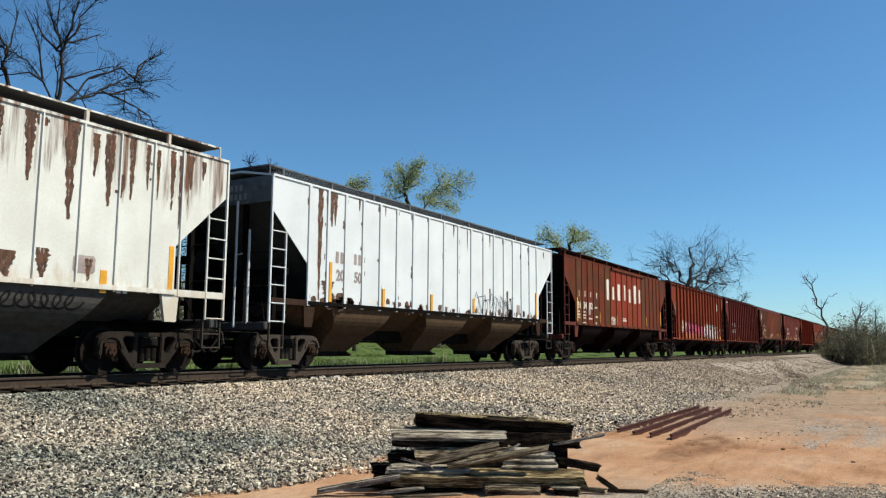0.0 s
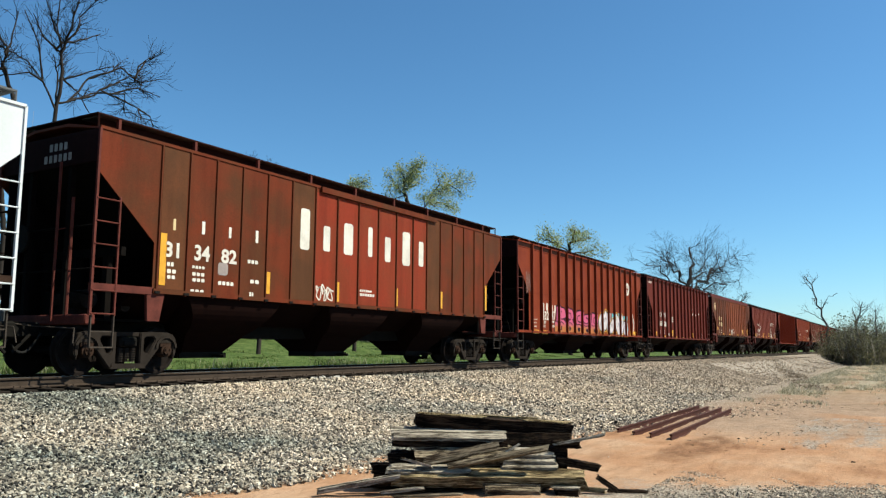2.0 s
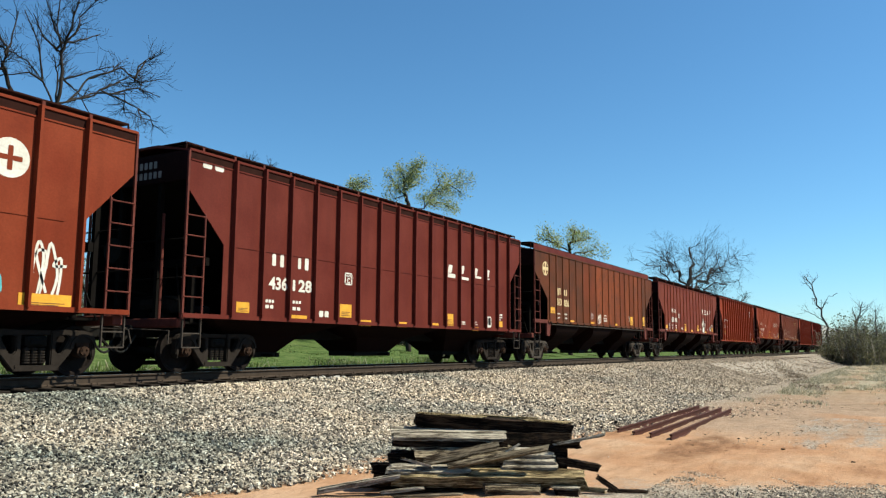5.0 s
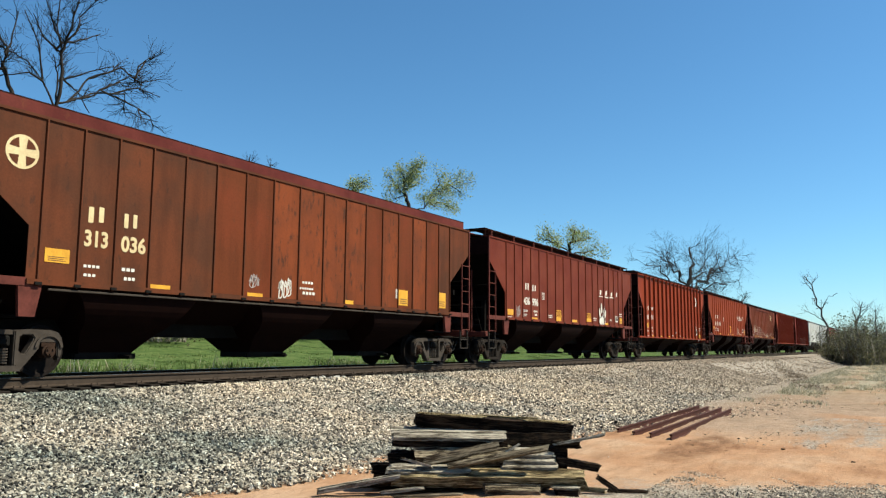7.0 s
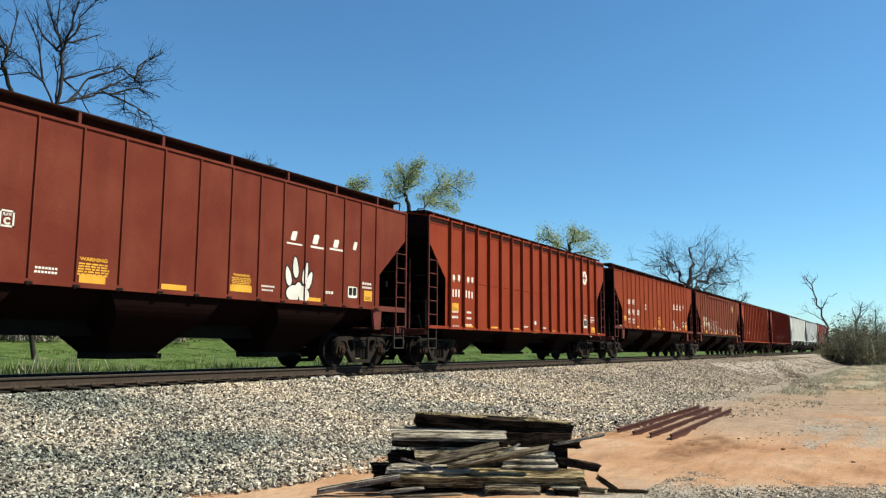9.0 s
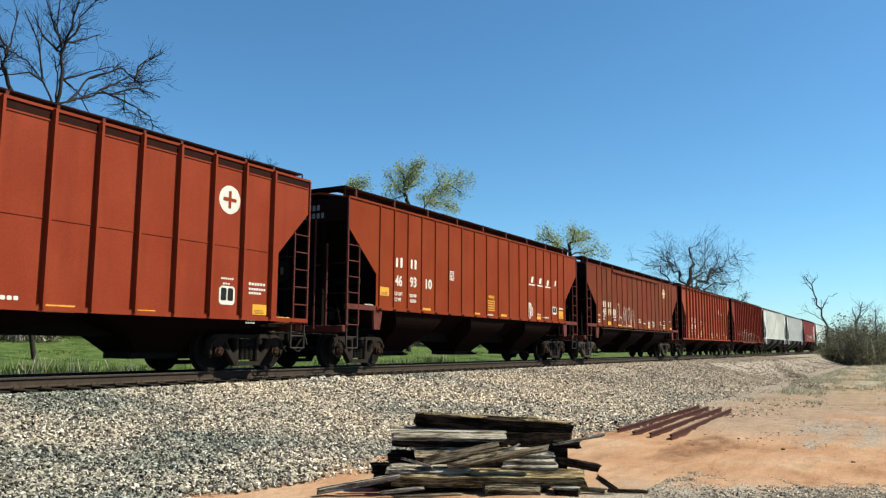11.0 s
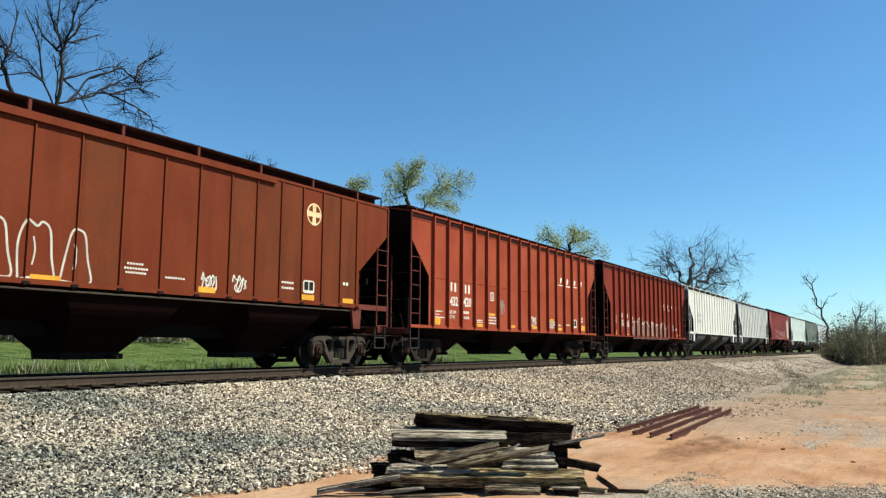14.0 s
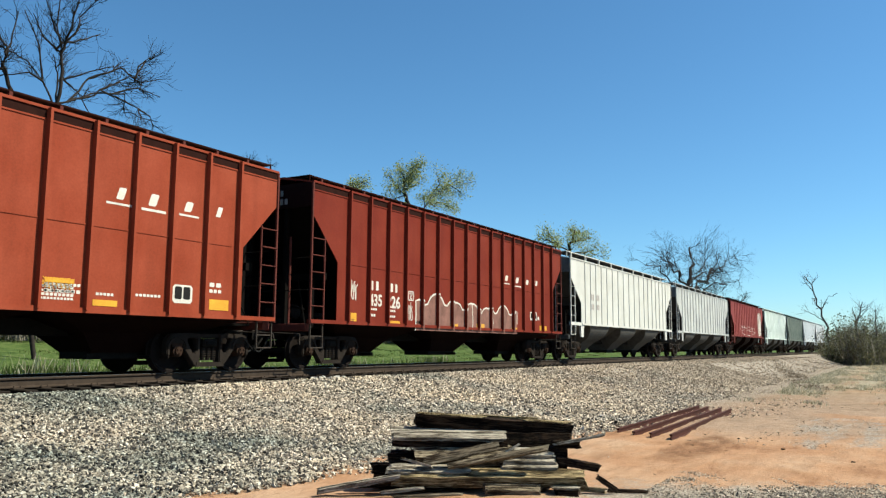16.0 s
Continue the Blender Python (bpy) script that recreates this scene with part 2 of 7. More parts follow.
M_CREAM = plain("cream_lettering", (0.477, 0.385, 0.216), 0.6, 0, 0.15, 3, 0.05)
M_BLACK = plain("black_marking", (0.0154, 0.0154, 0.0154), 0.6)
M_LILAC = plain("pale_lilac_spray", (0.462, 0.416, 0.439), 0.6, 0, 0.2, 2, 0.05)


def two_tone(name, high, low, at, spread):
    """Spray paint that fades from one colour into another with height."""
    m = Mat(name, 0.6)
    co = m.coords()
    z = m.math("ADD", m.axis(co, 2), m.math("MULTIPLY", m.math("SUBTRACT", m.noise(co, 2.5, 4), 0.5), 0.25))
    c = m.mix(m.ramp(m.math("ADD", m.math("DIVIDE", m.math("SUBTRACT", z, at), spread), 0.5), [(0.0, 0.0), (1.0, 1.0)]), low, high)
    m.color(m.mix(1.0, c, m.ramp(m.noise(co, 9, 4), [(0.3, 0.8), (0.7, 1.1)]), "MULTIPLY"))
    m.b.inputs["Specular IOR Level"].default_value = 0.1
    return m.m


M_FADE = two_tone("pink_to_orange_spray", (0.37, 0.075, 0.15), (0.30, 0.115, 0.035), 1.50, 0.22)
M_PURPLE = plain("blackish_purple_spray", (0.0169, 0.00924, 0.0154), 0.6, 0, 0.3, 2, 0.05)


def stain():
    """Rust that lets the paint show through in specks."""
    m = Mat("rust_stain", 0.9)
    c = m.ramp(m.noise(m.coords((5, 5, 1.5)), 3.0, 6, 0.7), [(0.35, (0.017, 0.009, 0.006)), (0.6, (0.085, 0.036, 0.016))])
    m.color(c)
    gap = m.ramp(m.noise(m.coords((7, 7, 1.6)), 2.4, 8, 0.8), [(0.54, 0.0), (0.62, 1.0)])
    clear = m.n("BsdfTransparent")
    ms = m.n("MixShader")
    m.l(gap, ms.inputs[0])
    m.l(m.b.outputs[0], ms.inputs[1])
    m.l(clear.outputs[0], ms.inputs[2])
    m.l(ms.outputs[0], m.t.nodes["Material Output"].inputs[0])
    return m.m


M_STAIN = stain()
M_BLUE = plain("pale_blue_spray", (0.0924, 0.308, 0.354), 0.6, 0, 0.2, 2, 0.05)
M_GREYSPRAY = plain("grey_spray", (0.231, 0.2, 0.193), 0.6, 0, 0.3, 2, 0.05)


def wood_mat(name, a, b):
    """Weathered split wood: short fibres, checks and blotches of damp and lichen."""
    m = Mat(name, 0.94)
    g = m.noise(m.coords((2.2, 34, 34)), 1.5, 8, 0.8)
    wide = m.noise(m.coords((1.3, 9, 9)), 1.6, 6, 0.7)
    c = m.ramp(m.math("ADD", m.math("MULTIPLY", g, 0.6), m.math("MULTIPLY", wide, 0.4)), [(0.41, tuple(v * 0.3 for v in a)), (0.47, a), (0.56, b)])
    check = m.ramp(m.noise(m.coords((0.8, 22, 22)), 1.1, 3, 0.5), [(0.485, 1.0), (0.5, 0.12), (0.515, 1.0)])
    c = m.mix(1.0, c, check, "MULTIPLY")
    c = m.mix(m.ramp(m.noise(m.coords((1.6, 5, 5)), 1.4, 6, 0.7), [(0.50, 0.0), (0.68, 0.6)]), c, tuple(v * 0.45 for v in a))
    m.color(c)
    m.b.inputs["Specular IOR Level"].default_value = 0.06
    m.bump(m.math("ADD", g, m.math("MULTIPLY", check, 0.4)), 1.0, 0.025)
    return m.m


M_WOOD_GREY = wood_mat("weathered_grey_wood", (0.10, 0.084, 0.064), (0.50, 0.45, 0.365))
M_WOOD_BROWN = wood_mat("weathered_brown_wood", (0.06, 0.043, 0.021), (0.42, 0.335, 0.185))
M_WOOD_MID = wood_mat("weathered_tan_wood", (0.05, 0.038, 0.025), (0.31, 0.26, 0.18))
M_WOOD_DARK = wood_mat("dark_creosoted_wood", (0.004, 0.0028, 0.0021), (0.052, 0.034, 0.021))
M_BARK = plain("grey_bark", (0.0277, 0.0239, 0.0216), 0.95)
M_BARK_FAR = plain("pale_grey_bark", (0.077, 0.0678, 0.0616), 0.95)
M_LEAF = island_mat("spring_leaves", [(0.0, (0.15, 0.185, 0.06)), (0.5, (0.25, 0.29, 0.12)), (1.0, (0.40, 0.42, 0.23))], thin=0.5)
M_BUSH = island_mat("olive_brush_leaves", [(0.0, (0.050, 0.052, 0.027)), (0.5, (0.102, 0.102, 0.055)), (1.0, (0.20, 0.19, 0.115))], thin=0.35)
M_TWIG = island_mat("brush_twigs", [(0.0, (0.0924, 0.0832, 0.0678)), (1.0, (0.277, 0.25, 0.208))])
M_GRASS = island_mat("grass_blades", [(0.0, (0.032, 0.055, 0.010)), (0.5, (0.078, 0.115, 0.026)), (0.85, (0.135, 0.17, 0.052)), (1.0, (0.24, 0.24, 0.13))], 0.8, 0.3, 0.4)
M_DEAD = island_mat("dead_grass_blades", [(0.0, (0.13, 0.102, 0.07)), (0.6, (0.23, 0.19, 0.14)), (1.0, (0.36, 0.31, 0.24))])
M_DRY = island_mat("dry_grass_blades", [(0.0, (0.154, 0.146, 0.0847)), (0.45, (0.323, 0.296, 0.208)), (1.0, (0.539, 0.501, 0.385))], thin=0.5)


# ---- mesh helpers ----
def part(name, bm, material, parent, label="", at=None):
    me = bm
    if isinstance(bm, bmesh.types.BMesh):
        me = bpy.data.meshes.new(name)
        bmesh.ops.recalc_face_normals(bm, faces=bm.faces)
        bm.to_mesh(me)
        bm.free()
    if material and not me.materials:
        me.materials.append(material)
    ob = new(name, me)
    if parent:
        ob.parent = parent
    if at is not None:
        ob.matrix_basis = at
    if label:
        tagged(ob, label)
    return ob


def box(bm, x0, x1, y0, y1, z0, z1, bevel=0.0):
    vs = [bm.verts.new((x, y, z)) for x in (x0, x1) for y in (y0, y1) for z in (z0, z1)]
    fs = [bm.faces.new([vs[i] for i in q]) for q in ((0, 1, 3, 2), (4, 6, 7, 5), (0, 4, 5, 1), (2, 3, 7, 6), (0, 2, 6, 4), (1, 5, 7, 3))]
    if bevel:
        bmesh.ops.recalc_face_normals(bm, faces=fs)
        bmesh.ops.bevel(bm, geom=list({e for f in fs for e in f.edges}), offset=bevel, segments=1, affect="EDGES")


def prism(bm, outline, y0, y1):
    """An outline in x and z, drawn out along y."""
    a = [bm.verts.new((x, y0, z)) for x, z in outline]
    b = [bm.verts.new((x, y1, z)) for x, z in outline]
    bm.faces.new(a)
    bm.faces.new(b[::-1])
    for i in range(len(a)):
        j = (i + 1) % len(a)
        bm.faces.new((a[i], b[i], b[j], a[j]))


def rod(bm, p, q, r, sides=6, r2=None):
    p, q = Vector(p), Vector(q)
    m = Matrix.Translation((p + q) / 2) @ (q - p).to_track_quat("Z", "Y").to_matrix().to_4x4()
    bmesh.ops.create_cone(bm, cap_ends=True, segments=sides, radius1=r, radius2=r if r2 is None else r2, depth=(q - p).length, matrix=m)


def bar(bm, p, q, w, h):
    """A flat bar from p to q."""
    p, q = Vector(p), Vector(q)
    m = Matrix.Translation((p + q) / 2) @ (q - p).to_track_quat("X", "Z").to_matrix().to_4x4() @ Matrix.Diagonal(((q - p).length, w, h, 1))
    bmesh.ops.create_cube(bm, size=1, matrix=m)


def loft(bm, rings):
    """Closed rings of equal count, skinned, with caps."""
    vs = [[bm.verts.new(p) for p in r] for r in rings]
    for a, b in zip(vs, vs[1:]):
        for i in range(len(a)):
            j = (i + 1) % len(a)
            bm.faces.new((a[i], a[j], b[j], b[i]))
    bm.faces.new(vs[0][::-1])
    bm.faces.new(vs[-1])


def lathe(bm, profile, sides=24):
    """A profile of (y, radius) turned round the y axis."""
    loft(bm, [[(r * math.cos(2 * math.pi * i / sides), y, r * math.sin(2 * math.pi * i / sides)) for i in range(sides)] for y, r in profile])


def joined(name, verts, faces, material, parent=None, smooth=False):
    me = bpy.data.meshes.new(name)
    verts, faces = np.asarray(verts, np.float32), np.asarray(faces, np.int32)
    n, k = faces.shape
    me.vertices.add(len(verts))
    me.vertices.foreach_set("co", verts.ravel())
    me.loops.add(n * k)
    me.loops.foreach_set("vertex_index", faces.ravel())
    me.polygons.add(n)
    me.polygons.foreach_set("loop_start", np.arange(0, n * k, k, dtype=np.int32))
    me.update(calc_edges=True)
    me.validate()
    me.polygons.foreach_set("use_smooth", [smooth] * n)
    me.materials.append(material)
    ob = new(name, me)
    ob.parent = parent
    return ob


# ---- ground ----
def bed_foot(x):
    """Where the stone bed runs out on the near side."""
    return np.interp(x, [0, 6, 6.8, 8, 9, 11, 14, 20, 30, 60, 90, 300], [6.9, 6.75, 6.4, 6.05, 5.75, 5.35, 5.0, 4.9, 5.3, 5.4, 4.8, 4.8])


def ground_height(x, y):
    """Height of the earth: level ground, the track's stone bed that widens farther on, and a rising bank beyond."""
    foot, crest = bed_foot(x), np.interp(x, [0, 22, 60, 300], [12.3, 12.0, 7.8, 7.8])
    s = np.clip((y - foot) / (crest - foot), 0, 1)
    near = 0.725 * (0.25 * s + 0.75 * s ** 2.2)
    far = 0.725 - 0.50 * np.clip((y - 15.7) / 1.8, 0, 1) + 1.9 * np.clip((y - 20.0) / 22.0, 0, 1) ** 1.2
    return np.where(y < 14, near, far)


def build_ground():
    xs = np.unique(np.concatenate([np.linspace(-3000, -60, 14), np.linspace(-60, 0, 31), np.linspace(0, 45, 181), np.linspace(45, 140, 96), np.linspace(140, 3000, 24)]))
    ys = np.unique(np.concatenate([np.linspace(-3000, -30, 12), np.linspace(-30, 0, 16), np.linspace(0, 18, 91), np.linspace(18, 60, 43), np.linspace(60, 3000, 14)]))
    gx, gy = np.meshgrid(xs, ys, indexing="ij")
    z = ground_height(gx, gy)
    rng = np.random.default_rng(3)
    z = z + rng.normal(0, 0.008, z.shape) * (np.abs(gx) < 140)
    lumps = 0.03 * np.sin(gx * 0.9 + gy * 0.4) * np.sin(gy * 1.1 - gx * 0.3)
    z = z + lumps * ((gy < 11) | (gy > 18))
    n, k = z.shape
    idx = np.arange(n * k).reshape(n, k)
    faces = np.stack([idx[:-1, :-1], idx[1:, :-1], idx[1:, 1:], idx[:-1, 1:]], -1).reshape(-1, 4)
    ob = joined("ground", np.stack([gx, gy, z], -1).reshape(-1, 3), faces, M_EARTH)
    ob.data.polygons.foreach_set("use_smooth", [True] * len(faces))
    return tagged(ob, "orange bare earth with grey gravel, dry and green grass", "ground", kind="structure")


ground = build_ground()


def splinters(x, y, lift, size, rng):
    """Angular stones at the given places: corners and faces."""
    n = len(x)
    cube = np.array([(a, b, c) for a in (-1, 1) for b in (-1, 1) for c in (-1, 1)], float)
    v = cube[None] * rng.uniform(*size, (n, 1, 1)) * rng.uniform(0.45, 1.65, (n, 1, 3)) * np.array((1.0, 1.0, 0.62)) * rng.uniform(0.5, 1.15, (n, 8, 3))
    # flat sides down, tilted every way
    ang = np.stack([rng.normal(0, 0.45, n), rng.normal(0, 0.45, n), rng.uniform(0, 2 * math.pi, n)])
    for k, (i, j) in enumerate(((1, 2), (0, 2), (0, 1))):
        c, s = np.cos(ang[k])[:, None], np.sin(ang[k])[:, None]
        a, b = v[:, :, i].copy(), v[:, :, j].copy()
        v[:, :, i], v[:, :, j] = c * a - s * b, s * a + c * b
    v += np.stack([x, y, ground_height(x, y) + lift], -1)[:, None]
    f = np.array([(0, 1, 3, 2), (4, 6, 7, 5), (0, 4, 5, 1), (2, 3, 7, 6), (1, 5, 7, 3)])
    return v, (f[None] + 8 * np.arange(n)[:, None, None])


def stones(count, x0, x1, rng, size=(0.018, 0.034)):
    """Stones of the bed, thinning out raggedly at its foot."""
    x = x0 + (x1 - x0) * rng.random(count)
    foot = bed_foot(x)
    y = foot - 0.15 + (12.8 - foot) * rng.random(count) ** 0.95
    ragged = 0.5 * np.sin(x * 1.7) + 0.35 * np.sin(x * 4.1 + 1)
    keep = (y > foot + ragged * 0.6 + rng.normal(0, 0.35, count) * (1 + np.clip((x - 16) / 10, 0, 2))) & (x > 0.48 * y - 0.5)
    x, y = x[keep], y[keep]
    return splinters(x, y, rng.uniform(-0.012, 0.045, len(x)), size, rng)


def scattered(count, xa, xb, ya, yb, size, rng):
    x, y = xa + (xb - xa) * rng.random(count), ya + (yb - ya) * rng.random(count)
    keep = rng.random(count) < 0.55 + 0.45 * np.sin(x * 1.9 + y) * np.sin(y * 2.3 - x * 0.6)
    x, y = x[keep], y[keep]
    return splinters(x, y, 0.002, size, rng)


def build_ballast():
    bed = tagged(new("ballast_bed"), "bed of angular grey and tan crushed stone beside the rails", "ballast", kind="structure")
    rng = np.random.default_rng(7)
    vs, fs, start = [], [], 0
    for count, xa, xb, size in ((118000, 2, 14, (0.0105, 0.0215)), (48000, 14, 25, (0.015, 0.029)), (30000, 25, 45, (0.018, 0.034)), (9000, 45, 85, (0.018, 0.036))):
        v, f = stones(count, xa, xb, rng, size)
        vs.append(v.reshape(-1, 3))
        fs.append(f.reshape(-1, 4) + start)
        start += len(v) * 8
    # stones strewn over the sand past the foot of the bed
    n = 6000
    x = 15 + 38 * rng.random(n) ** 1.2
    y = bed_foot(x) + 0.4 - 3.4 * rng.random(n) ** 1.8 * np.clip((x - 13) / 10, 0.3, 1)
    v, f = splinters(x, y, 0.003, (0.007, 0.018), rng)
    vs.append(v.reshape(-1, 3))
    fs.append(f.reshape(-1, 4) + start)
    v, f = np.concatenate(vs), np.concatenate(fs)
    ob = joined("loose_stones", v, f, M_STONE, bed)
    tagged(ob, kind="stuff")
    # the stones nearest the eye, one by one
    kinds = []
    for k in range(12):
        v, f = splinters(np.zeros(1), np.full(1, -20.0), 0.0, (0.014, 0.024), rng)
        me = bpy.data.meshes.new("stone")
        me.from_pydata((v[0] - v[0].mean(0)).tolist(), [], f[0].tolist())
        me.polygons.foreach_set("use_smooth", [False] * 5)
        me.materials.append(M_STONE_ONE)
        kinds.append(me)
    for k in range(300):
        x, y = rng.uniform(3.6, 8.6), rng.uniform(6.4, 7.7)
        part("stone", kinds[k % 12], None, bed, "", pose(x, y, float(ground_height(np.array(x), np.array(y))) + 0.025, *rng.normal(0, 22, 2), rng.uniform(0, 360)))
    loose = []
    for count, xa, xb, ya, yb, size in ((52000, 6.3, 10.8, -2.2, 2.6, (0.005, 0.011)), (500, 8, 26, -2, 6, (0.003, 0.009)), (1200, 14.0, 24.5, 0.4, 2.6, (0.003, 0.009))):
        v, f = scattered(count, xa, xb, ya, yb, size, rng)
        loose.append((v, f))
    v = np.concatenate([a.reshape(-1, 3) for a, _ in loose])
    start, fs = 0, []
    for a, f in loose:
        fs.append(f.reshape(-1, 4) + start)
        start += a.shape[0] * 8
    tagged(joined("scattered_gravel", v, np.concatenate(fs), M_PEBBLE), "small grey pebbles strewn over the earth", "gravel", kind="stuff")
    return bed


ballast = build_ballast()


# ---- track ----
def build_track():
    track = tagged(new("railway_track"), "single railway track with rusty rails on dark wooden ties", "railway track", kind="structure")
    prof = [(-0.075, 0), (0.075, 0), (0.075, 0.012), (0.012, 0.035), (0.01, 0.13), (0.036, 0.142), (0.036, 0.168), (0.028, 0.174), (-0.028, 0.174), (-0.036, 0.168), (-0.036, 0.142), (-0.01, 0.13), (-0.012, 0.035), (-0.075, 0.012)]
    for side in (-0.755, 0.755):
        bm = bmesh.new()
        loft(bm, [[(x, TRACK_Y + side + y, RAIL_Z - 0.176 + z) for y, z in prof] for x in (-300, 0, 100, 300, 900)])
        part("rail", bm, M_RAIL, track)
        bm = bmesh.new()
        box(bm, -300, 900, TRACK_Y + side - 0.026, TRACK_Y + side + 0.026, RAIL_Z - 0.003, RAIL_Z)
        part("worn_rail_head", bm, M_RAIL_TOP, track, "bright worn running surface")
    bm = bmesh.new()
    box(bm, -0.115, 0.115, -1.3, 1.3, -0.18, 0, 0.012)
    tie = part("tie", bm, M_TIE, track, "", pose(2, TRACK_Y, RAIL_Z - 0.19))
    bm = bmesh.new()
    box(bm, -0.09, 0.09, -0.16, 0.16, 0, 0.014)
    for sx in (-0.06, 0.06):
        rod(bm, (sx, -0.1, 0), (sx, -0.1, 0.05), 0.012, 5)
    plate = bm
    me = None
    for i in range(290):
        x = 2 + 0.5 * i
        if i:
            part("tie", tie.data, None, track, "", pose(x, TRACK_Y + random.uniform(-0.03, 0.03), RAIL_Z - 0.19, 0, 0, random.uniform(-1, 1)))
        if i < 90:
            if me is None:
                p = part("tie_plate", plate, M_RAIL, track, "", pose(x, TRACK_Y - 0.755, RAIL_Z - 0.189))
                me = p.data
            else:
                part("tie_plate", me, None, track, "", pose(x, TRACK_Y - 0.755, RAIL_Z - 0.189))
    bm = bmesh.new()
    for x in np.arange(-60, 420, 0.5):
        if not 2 <= x < 147:
            box(bm, x - 0.115, x + 0.115, TRACK_Y - 1.3, TRACK_Y + 1.3, RAIL_Z - 0.37, RAIL_Z - 0.19)
    tagged(part("farther_ties", bm, M_TIE, track), kind="stuff")


build_track()


# ---- train ----
CACHE = {}


def shared(key, make, material):
    """One mesh for alike parts of the same finish."""
    k = (key, material.name)
    if k not in CACHE:
        bm = bmesh.new()
        make(bm)
        bmesh.ops.recalc_face_normals(bm, faces=bm.faces)
        me = bpy.data.meshes.new(key if isinstance(key, str) else key[0])
        bm.to_mesh(me)
        bm.free()
        me.materials.append(material)
        CACHE[k] = me
    return CACHE[k]


def wheelset_mesh(bm):
    rod(bm, (0, -0.95, 0), (0, 0.95, 0), 0.075, 12)
    for s in (-1, 1):
        prof = [(-0.69, 0.09), (-0.69, 0.485), (-0.715, 0.485), (-0.725, 0.462), (-0.82, 0.454), (-0.82, 0.40), (-0.775, 0.37), (-0.765, 0.17), (-0.82, 0.14), (-0.82, 0.09)]
        lathe(bm, [(s * y, r) for y, r in prof], 28)
        for k in range(3):
            a = 2 * math.pi * k / 3
            rod(bm, (0.26 * math.cos(a), s * 0.76, 0.26 * math.sin(a)), (0.26 * math.cos(a), s * 0.79, 0.26 * math.sin(a)), 0.03, 6)


def plate(bm, outer, holes, y0, y1, bevel=0.0):
    """A flat casting in x and z with holes, its rims chamfered."""
    loops = []
    for y in (y0, y1):
        edges = []
        row = []
        for line in [outer, *holes]:
            vs = [bm.verts.new((x, y, z)) for x, z in line]
            edges += [bm.edges.new((vs[i], vs[(i + 1) % len(vs)])) for i in range(len(vs))]
            row.append(vs)
        bmesh.ops.triangle_fill(bm, use_beauty=True, edges=edges)
        loops.append((row, edges))
    for a, b in zip(loops[0][0], loops[1][0]):
        for i in range(len(a)):
            j = (i + 1) % len(a)
            bm.faces.new((a[i], a[j], b[j], b[i]))
    if bevel:
        bmesh.ops.recalc_face_normals(bm, faces=bm.faces)
        bmesh.ops.bevel(bm, geom=loops[0][1] + loops[1][1], offset=bevel, segments=2, affect="EDGES")


def side_frame_mesh(bm):
    """Cast three-piece side frame: thick arms, a small rounded opening in each, jaws over the bearings."""
    arm = [(0.27, 0.815), (0.55, 0.835), (0.92, 0.825), (1.06, 0.79), (1.14, 0.70), (1.16, 0.58), (1.15, 0.40), (1.09, 0.30), (1.06, 0.40), (1.05, 0.60), (0.74, 0.60), (0.72, 0.50), (0.40, 0.12), (0.27, 0.12)]
    hole = [(0.37, 0.70), (0.42, 0.73), (0.58, 0.73), (0.62, 0.69), (0.60, 0.63), (0.47, 0.42), (0.41, 0.41), (0.36, 0.47)]
    halves = []
    for s in (-1, 1):
        one = bmesh.new()
        plate(one, [(s * x, z) for x, z in arm], [[(s * x, z) for x, z in hole]], -0.085, 0.075, 0.018)
        tmp = bpy.data.meshes.new("arm_tmp")
        one.to_mesh(tmp)
        one.free()
        bm.from_mesh(tmp)
        bpy.data.meshes.remove(tmp)
        # raised rim round the jaw
        arc = [radians(5 + 17 * i) for i in range(11)]
        prism(bm, [(s * (0.889 + 0.265 * math.cos(a)), 0.50 + 0.265 * math.sin(a)) for a in arc] + [(s * (0.889 + 0.215 * math.cos(a)), 0.50 + 0.215 * math.sin(a)) for a in arc[::-1]], -0.115, -0.07)
        rod(bm, (s * 0.34, -0.10, 0.20), (s * 0.34, -0.075, 0.20), 0.035, 8)
    prism(bm, [(-0.40, 0.12), (0.40, 0.12), (0.33, 0.215), (-0.33, 0.215)], -0.105, 0.10)
    prism(bm, [(-0.28, 0.74), (0.28, 0.74), (0.28, 0.82), (-0.28, 0.82)], -0.045, 0.075)


def spring_mesh(bm):
    for x in (-0.14, 0.0, 0.14):
        rod(bm, (x, 0, 0.25), (x, 0, 0.52), 0.045, 8)
        for i in range(6):
            z = 0.262 + i * 0.046
            bmesh.ops.create_cone(bm, cap_ends=True, segments=10, radius1=0.072, radius2=0.072, depth=0.022, matrix=Matrix.Translation((x, 0, z)))


def bolster_mesh(bm):
    box(bm, -0.2, 0.2, -1.10, 1.10, 0.53, 0.72, 0.03)
    for s in (-1, 1):
        box(bm, -0.14, 0.14, min(s * 1.09, s * 1.13), max(s * 1.09, s * 1.13), 0.56, 0.66, 0.015)
    rod(bm, (0, 0, 0.68), (0, 0, 0.86), 0.18, 14)
    for s in (-1, 1):
        box(bm, -0.55, -0.5, -0.8, 0.8, 0.3, 0.42)
        box(bm, 0.5, 0.55, -0.8, 0.8, 0.3, 0.42)


